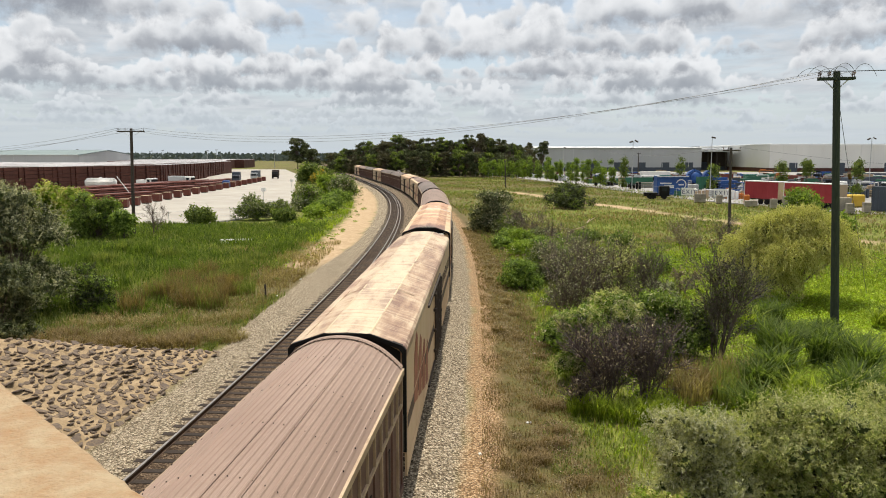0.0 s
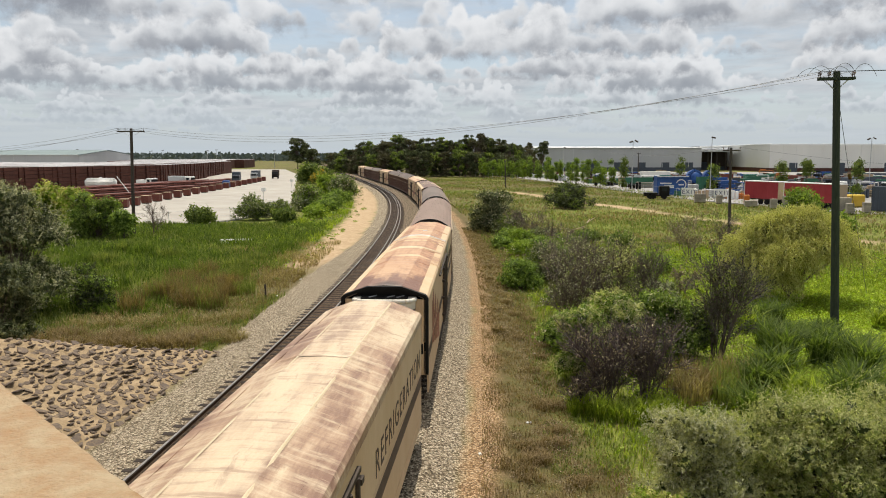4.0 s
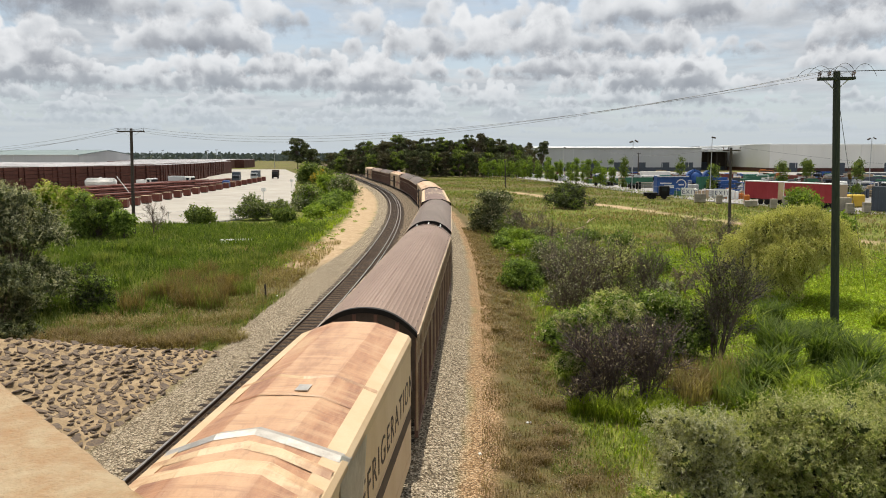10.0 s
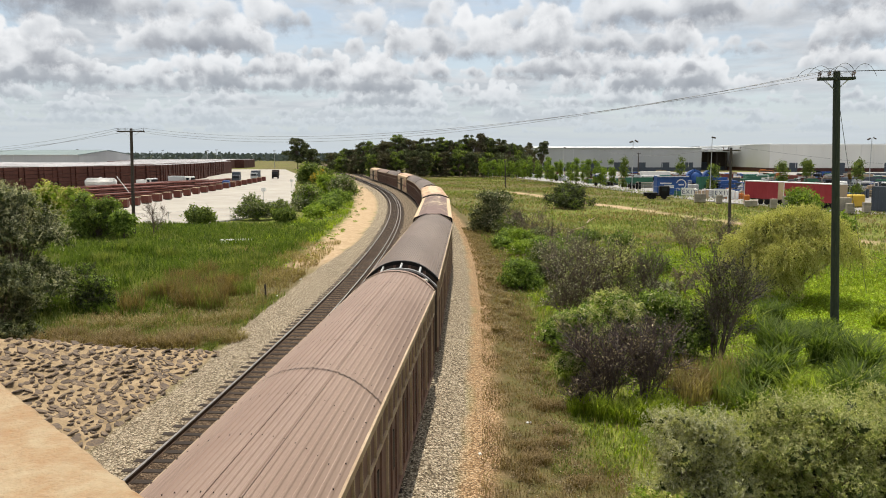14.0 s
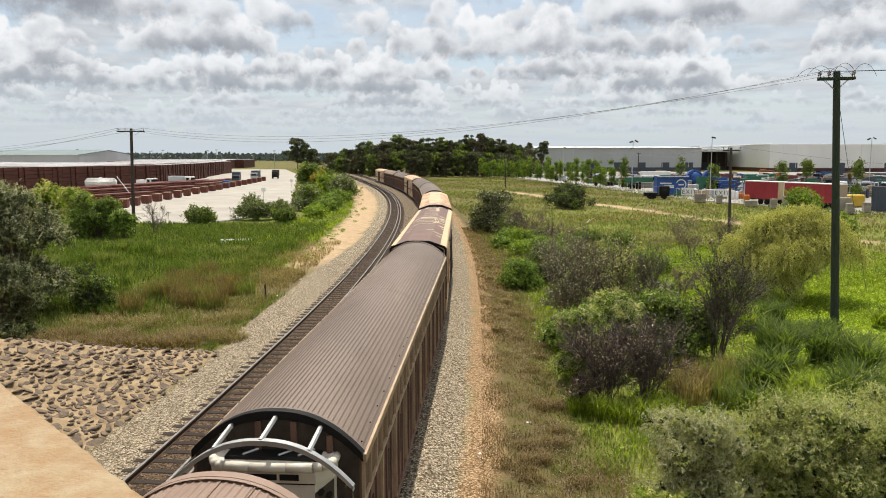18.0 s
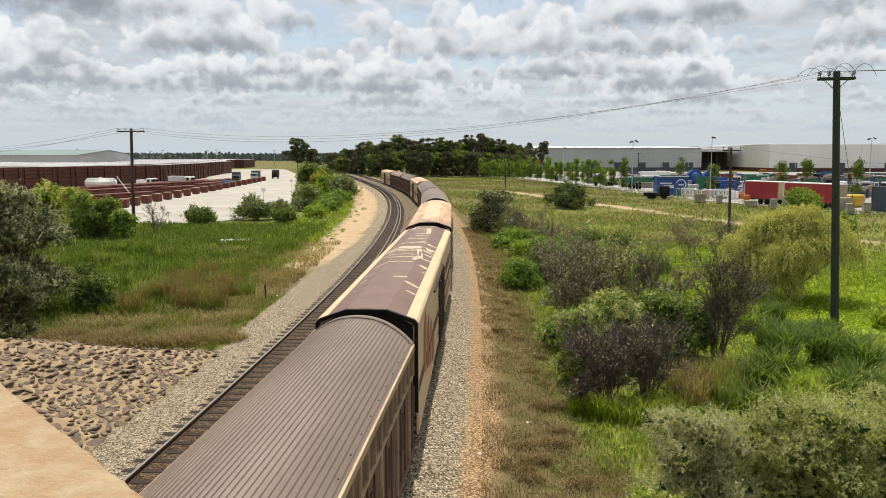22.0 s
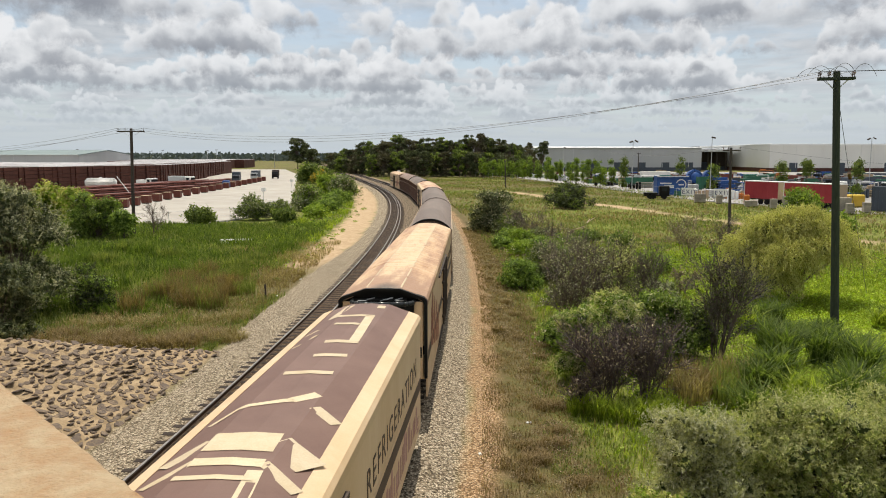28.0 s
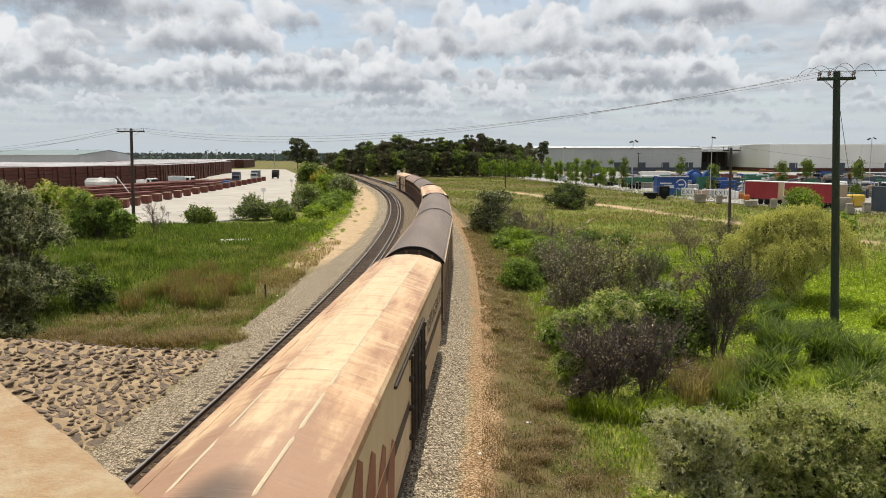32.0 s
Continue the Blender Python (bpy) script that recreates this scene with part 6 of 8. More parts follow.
    bush(46.0, 86.0, 2.0, 2.4, "leaf_green", "low green bush by the block pallets", 2500, 0.18, 7, seed=13)
    bush(5.9, 87.0, 3.3, 4.9, "leaf_dim", "large grey-green bush beside the gravel", 14000, 0.10, 30, seed=35, flowers=1800, second="leaf_grey", lump=0.36, spread=0.75)
    bush(8.2, 84.0, 2.4, 2.6, "leaf_grey", "grey-green bush with pale blossom", 5000, 0.12, 9, seed=12, flowers=900, second="leaf_olive")
    twig_bush(9.2, 79.0, 3.2, 2.9, "low tangle of dry branches", 1300, 36, leaves=1200)
    twig_bush(10.8, 71.6, 2.6, 2.2, "low tangle of dry branches", 1100, 37, leaves=900)
    bush(11.6, 66.0, 2.0, 1.5, "leaf_olive", "low grey-green shrub among dry branches", 3500, 0.12, 8, seed=11)
    bush(21.6, 127.5, 4.6, 4.3, "leaf_dim", "broad dark dome-shaped shrub alone in the grass", 14000, 0.15, 40, seed=38, second="leaf_olive", share=0.8, lump=0.34, spread=0.85, base=0.05)
    twig_bush(22.2, 65.0, 2.6, 3.3, "leafless brown bush with spreading branches", 700, 39, leaves=1300)
    twig_bush(25.0, 66.0, 1.6, 3.6, "small bare tree with twisted branches", 260, 40, leaves=300)
    for i, (x, y, R, h) in enumerate(((14.7, 31.2, 0.5, 1.5), (16.4, 31.2, 0.45, 1.3), (16.9, 28.8, 0.55, 1.5), (12.6, 25.0, 0.6, 1.2), (14.4, 25.4, 0.55, 1.3), (18.0, 39.5, 0.6, 1.2), (16.9, 38.6, 0.6, 1.2), (15.9, 37.6, 0.5, 1.1), (15.4, 34.0, 0.5, 1.3), (18.2, 34.6, 0.45, 1.1), (13.2, 28.4, 0.5, 1.3), (11.6, 23.2, 0.6, 1.2), (13.2, 22.8, 0.6, 1.2), (17.6, 31.0, 0.5, 1.3), (24.6, 39.4, 0.6, 1.0), (23.6, 38.6, 0.5, 0.9), (12.0, 27.2, 0.5, 1.1), (15.6, 26.8, 0.5, 1.2), (10.6, 24.0, 0.5, 1.1))):
        tuft(x, y, R, h * 1.25, 260, 60 + i, "clump of strappy dark green leaves", ("blade_deep", "blade")[i % 4 == 3], 0.05, 0.75)
    for i, (x, y) in enumerate(((9.1, 25.8), (9.8, 26.4), (10.5, 27.2), (8.9, 27.0), (9.6, 27.6), (10.3, 25.6), (11.2, 28.2))):
        tuft(x, y, 0.55, 1.3, 200, 90 + i, "clump of tall straw-coloured dry grass", ("blade_dry", "blade_brown", "blade_olive")[i % 3], 0.026, 0.4, "grass_clump", "grass")
    rng1 = random.Random(83)
    for i in range(46):
        y = 15.5 + 48 * rng1.random() ** 1.5
        x = float(np.interp(y, _y, _x)) + rng1.uniform(4.0, 6.2)
        tuft(x, y, rng1.uniform(0.3, 0.6), rng1.uniform(0.22, 0.4), 260, 900 + i, "low withered brown cushion of verge grass", "blade_brown", 0.016, 0.9, "grass_clump", "grass")
    # pale fallen boughs in the grass
    for i, (x, y) in enumerate(((16.2, 88.0), (19.5, 98.0))):
        log = thing("fallen_branch", "bleached fallen branch lying in the grass", "branch", pose(x, y, float(height(np.array(x), np.array(y))), 0, 0, 20 + 40 * i))
        part("bough", rod((-1.2, 0, 0.1), (1.1, 0.3, 0.5), 0.09, 0.05, 6), M["tan"], log)
        part("side_bough", rod((-0.2, 0.1, 0.25), (0.9, -0.5, 0.8), 0.05, 0.03, 5), M["tan"], log)
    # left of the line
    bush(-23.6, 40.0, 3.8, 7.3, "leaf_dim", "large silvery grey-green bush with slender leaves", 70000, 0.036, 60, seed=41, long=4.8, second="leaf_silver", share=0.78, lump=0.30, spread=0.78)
    bush(-27.5, 44.0, 3.6, 7.4, "leaf_grey", "large silvery grey-green bush behind another", 30000, 0.045, 34, seed=42, long=4.6, second="leaf_silver", lump=0.32, spread=0.78)
    bush(-20.2, 41.6, 1.6, 2.7, "leaf_green", "dark green bush beside the silvery one", 9000, 0.06, 18, seed=44, second="leaf_dim", lump=0.38)
    bush(-19.6, 31.6, 2.3, 4.2, "leaf_dim", "dark olive bush at the top of the stone slope", 30000, 0.032, 34, seed=43, long=4.6, second="leaf_grey", lump=0.32, spread=0.8)
    bush(-50.7, 94.0, 3.2, 5.4, "leaf_bright", "tall yellow-green bush by the yard", 7000, 0.18, 12, seed=45, second="leaf_yellow")
    bush(-46.0, 92.0, 2.4, 4.8, "leaf_bright", "yellow-green bush by the yard", 4000, 0.18, 9, seed=10, second="leaf_yellow")
    bush(-37.4, 79.0, 3.6, 5.4, "leaf_green", "round dark green tree-like bush by the pole", 20000, 0.09, 40, seed=46, second="leaf_olive", lump=0.32, spread=0.78)
    bush(-33.6, 77.5, 1.5, 3.0, "leaf_green", "green bush at the foot of the pole", 3500, 0.14, 7, seed=9)
    twig_bush(-32.6, 83.0, 1.4, 3.4, "leafless shrub beside the pole", 120, 47, leaves=0)
    bush(-31.8, 96.2, 2.1, 2.5, "leaf_olive", "small dark bush by the yard fence", 4500, 0.14, 9, seed=48, lump=0.6)
    bush(-26.4, 103.5, 2.8, 3.2, "leaf_olive", "spreading grey-green shrub by the yard fence", 5000, 0.15, 10, seed=49, second="leaf_grey")
    bush(-23.0, 104.5, 2.2, 2.9, "leaf_olive", "grey-green shrub by the yard fence", 4000, 0.15, 9, seed=8, second="leaf_grey")
    bush(-21.8, 100.0, 1.9, 1.6, "leaf_olive", "low grey-green shrub by the fence", 3000, 0.15, 7, seed=50)
    bush(-22.0, 122.0, 2.8, 4.1, "leaf_green", "rounded shrub beside the sandy track", 5500, 0.17, 11, seed=51, second="leaf_grey", flowers=300)
    bush(-25.0, 136.0, 3.2, 4.0, "leaf_olive", "rounded shrub beside the sandy track", 4500, 0.19, 10, seed=52, flowers=700)
    bush(-21.4, 157.0, 3.7, 4.8, "leaf_green", "rounded light green shrub by the curve", 6000, 0.2, 12, seed=53, second="leaf_grey", flowers=500)
    bush(-25.5, 160.0, 3.2, 4.6, "leaf_bright", "rounded light green shrub by the curve", 4000, 0.22, 9, seed=7)
    bush(-18.6, 118.0, 2.4, 1.7, "leaf_green", "low green shrub beside the sandy track", 3000, 0.17, 8, seed=54, lump=0.6)
    bush(-18.4, 108.0, 2.6, 1.3, "leaf_bright", "low bright green shrub beside the sandy track", 3000, 0.15, 8, seed=55, lump=0.6)
    bush(-19.8, 130.0, 2.4, 1.8, "leaf_green", "low green shrub beside the sandy track", 3000, 0.18, 8, seed=6, lump=0.6)
    bush(-20.6, 143.0, 2.6, 2.2, "leaf_green", "low green shrub beside the sandy track", 3000, 0.2, 8, seed=5, lump=0.6)
    bush(-33.0, 200.0, 3.2, 4.6, "broom", "shrub covered in yellow blossom", 4000, 0.24, 9, seed=57, second="leaf_olive")
    bush(-43.0, 238.0, 5.0, 6.4, "leaf_olive", "dark rounded tree beyond the bend", 5000, 0.34, 12, seed=58)
    bush(-38.5, 244.0, 3.4, 4.6, "leaf_olive", "dark rounded shrub beyond the bend", 3000, 0.34, 9, seed=4)
    for i, (x, y) in enumerate(((-15.2, 32.9), (-16.6, 31.8), (-17.9, 31.0), (-14.2, 33.6), (-18.8, 30.4), (-13.2, 33.9), (-12.0, 33.2), (-15.9, 34.2), (-17.0, 33.2))):
        tuft(x, y, 0.8, 0.85, 420, 120 + i, "clump of dry brown grass above the stone slope", "blade_brown", 0.022, 0.7, "grass_clump", "grass")
    rng = random.Random(29)
    for i in range(34):
        y = rng.uniform(41, 53)
        tuft(-11.4 - y * 0.03 - rng.uniform(0, 5.5), y, 0.8, rng.uniform(1.0, 1.5), 260, 700 + i, "clump of feathery straw-coloured reeds", ("blade_brown", "blade_olive", "blade_brown")[i % 3], 0.022, 0.35, "grass_clump", "grass")
    for i in range(30):
        y = rng.uniform(33.5, 40)
        tuft(-9.8 - rng.uniform(0.3, 9.5), y, 0.9, rng.uniform(0.4, 0.75), 300, 740 + i, "clump of withered brown grass", ("blade_brown", "blade_dry")[i % 2], 0.02, 0.8, "grass_clump", "grass")
    rng = random.Random(9)
    for i in range(26):
        y = rng.uniform(44, 70)
        tuft(rng.uniform(-30, -15) , y, 1.1, rng.uniform(0.9, 1.4), 230, 160 + i, "clump of tall green reeds", ("blade_olive", "blade_deep")[i % 2], 0.045, 0.3, "reed_clump", "plant")
    # the wood behind the bend, and the lone tree
    gum(-94, 480, 20.5, 10.5, 201, 6500, size=0.6, base=0.3)
    gum(-83, 470, 13, 7, 202, 3500, size=0.6, base=0.3)
    skyline = ((580, 9.5), (600, 11), (620, 12.5), (650, 15.0), (680, 16.0), (710, 18.6), (735, 15.6), (770, 16.6), (800, 16.0), (830, 17.8), (850, 18.8), (880, 16.0), (910, 15.5), (935, 14.5))
    k = 0
    for row, (depth, low, step) in enumerate(((330, 1.0, 11), (352, 0.97, 13), (312, 0.62, 13))):
        px = 585 + 4 * row
        while px < 942:
            top = np.interp(px, [q[0] for q in skyline], [q[1] for q in skyline]) * low * rng.uniform(0.84, 1.04)
            y = depth + rng.uniform(-6, 6) + max(0, 660 - px) * 0.9
            gum((px - 784) / 1305 * y, y, top + 0.6, rng.uniform(3.6, 5.6), 210 + k, 3600, ("leaf_gum", "leaf_gum2", "leaf_gum", "leaf_olive")[k % 4], 0.36, base=0.3 if row < 2 else 0.12)
            k += 1
            px += step * rng.uniform(0.7, 1.3)
    gum(46.5, 350, 16.0, 4.0, 290, 3000, size=0.5, base=0.35)
    # row of young poplars along the yard
    for i in range(48):
        f = i / 47
        x, y = 15.5 + 30 * f, 300 - 102 * f
        h = rng.uniform(6.0, 8.6)
        bush(x + rng.uniform(-1, 1), y, 0.95, h, "leaf_green" if i % 3 else "leaf_bright", "slender young light green tree in a row", 1500, 0.13, 12, "young_tree", "tree", stem=0.8, seed=300 + i, spread=0.35, lump=0.75, base=0.25, z=-0.6)
    for i, (x, y, h) in enumerate(((46.5, 190, 8.5), (55.0, 172, 8.5), (62.0, 170, 7.0), (73.0, 160, 8.0), (78.5, 160, 8.0), (85, 152, 8.2), (108, 168, 8.5), (112, 163, 8.0))):
        bush(x, y, 1.5, h, "leaf_olive", "slender young tree inside the yard", 1600, 0.17, 8, "young_tree", "tree", stem=1.2, seed=350 + i, spread=0.4, lump=0.7, base=0.25, z=-0.6)


def far_woods():
    """Tree line on the horizon, its haze put into the leaf colour."""
    rng = np.random.default_rng(5)
    n = 26000
    x = rng.uniform(-1300, 1300, n)
    y = rng.uniform(1100, 1350, n)
    h = 8 + 7 * np.clip(wave(x, 0 * x, 19, 1.0) + 0.3 * wave(x, 0 * x, 7, 2.0), -0.6, 1)
    p = np.stack([x, y, h * rng.random(n) ** 0.7], 1)
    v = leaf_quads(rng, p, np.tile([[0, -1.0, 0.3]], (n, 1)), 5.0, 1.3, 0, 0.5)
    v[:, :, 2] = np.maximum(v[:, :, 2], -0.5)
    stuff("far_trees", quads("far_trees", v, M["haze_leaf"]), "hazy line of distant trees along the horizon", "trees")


# ---------------- poles and wires ----------------
def power_pole(base, top, r0, r1, material, label, arm=1.6, arm_turn=0.0, double=False, steel=False):
    b, t = Vector(base), Vector(top)
    h = thing("power_pole", label, "utility pole", pose(*base))
    d = t - b
    part("shaft", rod((0, 0, -0.5), d, r0, r1, 12), M[material], h, smooth=False)
    heads = []
    ca, sa = math.cos(radians(arm_turn)), math.sin(radians(arm_turn))
    levels = (-0.35, -0.35) if double else (-0.3,)
    for k, dz in enumerate(levels):
        off = (0.14 if k else -0.14)
        c = d + Vector((-sa * off, ca * off, dz))
        bm = slab(-arm / 2, arm / 2, -0.06, 0.06, -0.07, 0.07, 0.01)
        bmesh.ops.transform(bm, matrix=Matrix.Translation(c) @ pose(0, 0, 0, 0, 0, arm_turn), verts=bm.verts[:])
        cross = part("crossarm", bm, M[material], h, "timber crossarm")
        for f in (-0.46, -0.2, 0.46):
            p = c + Vector((ca * arm * f, sa * arm * f, 0.07))
            bm = rod(p, p + Vector((0, 0, 0.16)), 0.022, sides=6)
            for q, r in ((0.12, 0.06), (0.19, 0.075), (0.26, 0.05)):
                rod(p + Vector((0, 0, q)), p + Vector((0, 0, q + 0.05)), r, r * 0.7, 8, bm)
            part("insulator", bm, M["porcelain"], cross)
            if k == 0:
                heads.append(b + p + Vector((0, 0, 0.28)))
        for s in (-1, 1):
            e = c + Vector((ca * arm * 0.33 * s, sa * arm * 0.33 * s, -0.05))
            part("arm_brace", rod(e, d + Vector((0, 0, dz - 0.6)), 0.015, sides=5), M["galv"], cross)
    part("cap", rod(d, d + Vector((0, 0, 0.05)), r1 * 1.08, r1 * 0.9, 12), M["galv"], h)
    return heads


def cable(a, b, sag, r=0.014, label="thin overhead power line"):
    n = 40
    pts = []
    for i in range(n + 1):
        f = i / n
        p = Vector(a).lerp(Vector(b), f)
        p.z -= 4 * sag * f * (1 - f)
        pts.append(p)
    bm = bmesh.new()
    rings = []
    for i, p in enumerate(pts):
        d = (pts[min(i + 1, n)] - pts[max(i - 1, 0)]).to_track_quat("Z", "Y")
        rings.append([bm.verts.new(p + d @ Vector((r * math.cos(k * 2.0944), r * math.sin(k * 2.0944), 0))) for k in range(3)])
    for i in range(n):
        for k in range(3):
            bm.faces.new((rings[i][k], rings[i][(k + 1) % 3], rings[i + 1][(k + 1) % 3], rings[i + 1][k]))
    return single("power_line", bm, M["wire"], label, "power line", group="overhead lines", kind="structure")


R_BASE, R_TOP = (20.6, 37.9, -0.65), (19.8, 37.9, 12.62)
L_BASE, L_TOP = (-34.4, 81.6, -0.65), (-34.09, 81.6, 11.33)
near_heads = power_pole(R_BASE, R_TOP, 0.21, 0.165, "pole", "tall green-treated timber power pole with two crossarms", 1.7, -12, True)
far_heads = power_pole(L_BASE, L_TOP, 0.20, 0.15, "polegrey", "weathered timber power pole with a crossarm", 3.0, 0)
for i, (a, b) in enumerate(zip(near_heads, far_heads)):
    cable(a, b, 2.4 - 0.25 * i, 0.012)
    cable(a, a + Vector((34, -22, 1.0 + 0.3 * i)), 0.7, 0.014)
    cable(b, b + Vector((-60, 36, -1.5)), 1.6 + 0.5 * (i == 1), 0.016)
# stay from the pole's head with its insulator
STAY = (Vector(R_TOP) + Vector((0.1, 0, -1.0)), Vector((28.0, 48.0, -0.6)))
stay = thing("stay_wire", "steel stay wire with a strain insulator", "stay wire", kind="structure")
part("wire", rod(STAY[0], STAY[1], 0.014, sides=5), M["wire"], stay)
c0 = STAY[0].lerp(STAY[1], 0.34)
c1 = STAY[0].lerp(STAY[1], 0.365)
part("strain_insulator", rod(c0, c1, 0.10, 0.10, 8), M["porcelain"], stay)
loops = thing("jumper_wires", "slack jumper wires looped over the pole head", "power line", kind="structure")
for i, p in enumerate(near_heads):
    for s in (-1, 1):
        bm = bmesh.new()
        prev = p
        for k in range(1, 9):
            f = k / 8
            c = p.lerp(p + Vector((s * 1.25, 0.2 * s, -0.25)), f) + Vector((0, 0, 0.55 * 4 * f * (1 - f) * (0.5 + 0.2 * i)))
            rod(prev, c, 0.011, sides=4, bm=bm)
            prev = c
        part("jumper", bm, M["wire"], loops)
mid_heads = power_pole((32.3, 82.8, -0.65), (32.06, 82.8, 9.26), 0.17, 0.13, "polegrey", "shorter dark timber pole with a tilted crossarm", 2.3, 15)
cable(mid_heads[0], (36, 178, 10.5), 1.5, 0.02)
cable(mid_heads[2], (140, 120, 9.0), 3.0, 0.012)
power_pole((17.5, 205.8, -0.6), (17.2, 205.8, 7.1), 0.17, 0.13, "polegrey", "thin timber pole standing in the grass", 0.6)
power_pole((60.0, 228, -0.6), (60.0, 228, 9.2), 0.17, 0.13, "polegrey", "thin timber pole behind the yard", 1.2)


def flood_mast(x, y, top, heads, label="slender steel mast with floodlights", r=0.11):
    h = thing("flood_mast", label, "light mast", pose(x, y, -0.6), "yard lights")
    part("mast", rod((0, 0, 0), (0, 0, top + 0.6), r, r * 0.6, 8), M["galv"], h)
    for s in heads:
        bm = slab(-0.45, 0.45, -0.2, 0.2, -0.12, 0.12, 0.03)
        bmesh.ops.transform(bm, matrix=Matrix.Translation((s * 0.75, 0, top + 0.55 + 0.1 * s)) @ pose(0, 0, 0, 25, 28 * s, 0), verts=bm.verts[:])
        part("floodlight", bm, M["polegrey"], h)
        part("arm", rod((0, 0, top + 0.4), (s * 0.75, 0, top + 0.5), 0.04, sides=5), M["galv"], h)


flood_mast(43.5, 170.3, 11.6, (-0.6, 1.0))
flood_mast(59.0, 163.3, 12.3, (0.4,))
flood_mast(114.5, 198.9, 12.9, (-1, 1), r=0.15)
flood_mast(42.5, 262, 11.0, (0.6,))
flood_mast(84, 330, 11.5, (-0.7, 0.7))
for x, y in ((-165, 520), (-195, 640), (-220, 560), (-118, 520), (-300, 610), (-260, 690)):
    flood_mast(x, y, 11.5 if y < 600 else 13, (-1, 0, 1), "far yard light mast", 0.2)

# short steel post by the ballast, white litter beside it
marker = thing("marker_post", "short dark steel marker post in the verge", "post", pose(-11.1, 45.4, -0.55))
part("post", slab(-0.05, 0.05, -0.03, 0.03, 0, 1.0), M["polegrey"], marker)
part("plate", slab(-0.07, 0.07, -0.045, -0.03, 0.75, 0.98), M["polegrey"], marker)
for x, y, s in ((-10.6, 46.2, 0.12), (-10.3, 52.5, 0.1), (4.2, 33.0, 0.09), (2.9, 24.0, 0.1), (1.1, 21.0, 0.07), (4.9, 26.5, 0.09)):
    bm = slab(-s, s, -s * 0.6, s * 0.6, 0, s * 0.5, 0.01)
    single("litter", bm, M["white"], "scrap of white litter on the ground", "litter", pose(x, y, float(height(np.array(x), np.array(y))) - 0.01, 0, 0, 40 * s * 100))

# signal with its round head beside the far track
sx, sy, _ = on_line(215, 2.8)
sig = thing("railway_signal", "trackside signal with a round white head", "signal", pose(sx, sy, -0.1))
part("mast", rod((0, 0, 0), (0, 0, 3.3), 0.10, 0.08, 8), M["polegrey"], sig)
part("head", rod((0, -0.12, 3.7), (0, 0.12, 3.7), 0.55, 0.55, 20), M["white"], sig, "round white target")
part("lamp_housing", slab(-0.18, 0.18, 0.1, 0.4, 3.5, 3.95, 0.02), M["black"], sig)
part("relay_box", slab(-2.0, -0.4, -0.5, 0.5, 0, 0.9, 0.03), M["white"], sig)

# ---------------- the timber and steel yard beyond the fence ----------------
def paved(name, outline, z, material, label):
    bm = bmesh.new()
    top = [bm.verts.new((x, y, z)) for x, y in outline]
    low = [bm.verts.new((x, y, z - 0.6)) for x, y in outline]
    bm.faces.new(top)
    for i in range(len(top)):
        j = (i + 1) % len(top)
        bm.faces.new((top[i], low[i], low[j], top[j]))
    return single(name, bm, M[material], label, "yard", kind="structure")


M["stackred"] = worn("red_brown_packs", (0.075, 0.026, 0.018), (0.125, 0.046, 0.032), 0.35, 0.75, amount=0.4)
M["beamred"] = worn("red_oxide_beams", (0.13, 0.035, 0.024), (0.19, 0.06, 0.042), 0.6, 0.65, amount=0.4)
M["wrap"] = worn("pale_plastic_cover", (0.46, 0.43, 0.42), (0.62, 0.60, 0.59), 0.12, 0.28, amount=0.2)
M["greenroof"] = worn("blue_green_roof_sheet", (0.125, 0.175, 0.175), (0.165, 0.215, 0.215), 0.1, 0.5, amount=0.15)
M["wallgrey"] = worn("grey_wall_sheet", (0.42, 0.435, 0.45), (0.50, 0.515, 0.53), 0.05, 0.6, amount=0.15, streak=(1, 1, 0.3))
M["walloff"] = worn("off_white_wall_sheet", (0.70, 0.69, 0.65), (0.77, 0.76, 0.72), 0.05, 0.6, amount=0.12, streak=(1, 1, 0.3))
M["roofwhite"] = worn("white_roof_sheet", (0.66, 0.67, 0.67), (0.76, 0.77, 0.77), 0.05, 0.4, amount=0.1)
M["bluepaint"] = worn("blue_paint", (0.02, 0.075, 0.27), (0.035, 0.11, 0.34), 0.4, 0.45, amount=0.2)
M["redcurtain"] = worn("red_curtain", (0.30, 0.025, 0.035), (0.38, 0.045, 0.055), 0.3, 0.5, amount=0.25)
M["greenpaint"] = worn("green_paint", (0.03, 0.13, 0.075), (0.05, 0.18, 0.11), 0.4, 0.5, amount=0.25)
M["slate"] = worn("slate_blue_container", (0.055, 0.07, 0.09), (0.075, 0.09, 0.115), 0.4, 0.55, amount=0.25)
M["block"] = worn("limestone_blocks", (0.30, 0.27, 0.22), (0.42, 0.38, 0.31), 1.2, 0.9, bumpy=0.4)
M["yellow"] = worn("yellow_paint", (0.55, 0.36, 0.03), (0.62, 0.43, 0.06), 1.0, 0.5)
M["orange"] = worn("orange_paint", (0.55, 0.16, 0.03), (0.62, 0.22, 0.05), 1.0, 0.5)
M["glass"] = worn("dark_glass", (0.02, 0.025, 0.03), (0.035, 0.04, 0.045), 1.0, 0.08, amount=0.0)
M["navy"] = worn("navy_lettering", (0.015, 0.03, 0.12), (0.02, 0.04, 0.15), 1.0, 0.5)
M["tan"] = worn("tan_sheet", (0.42, 0.31, 0.19), (0.50, 0.39, 0.26), 0.5, 0.6)
M["yardtar"] = worn("grey_yard_tar", (0.25, 0.24, 0.23), (0.36, 0.35, 0.33), 0.12, 0.85, amount=0.25)

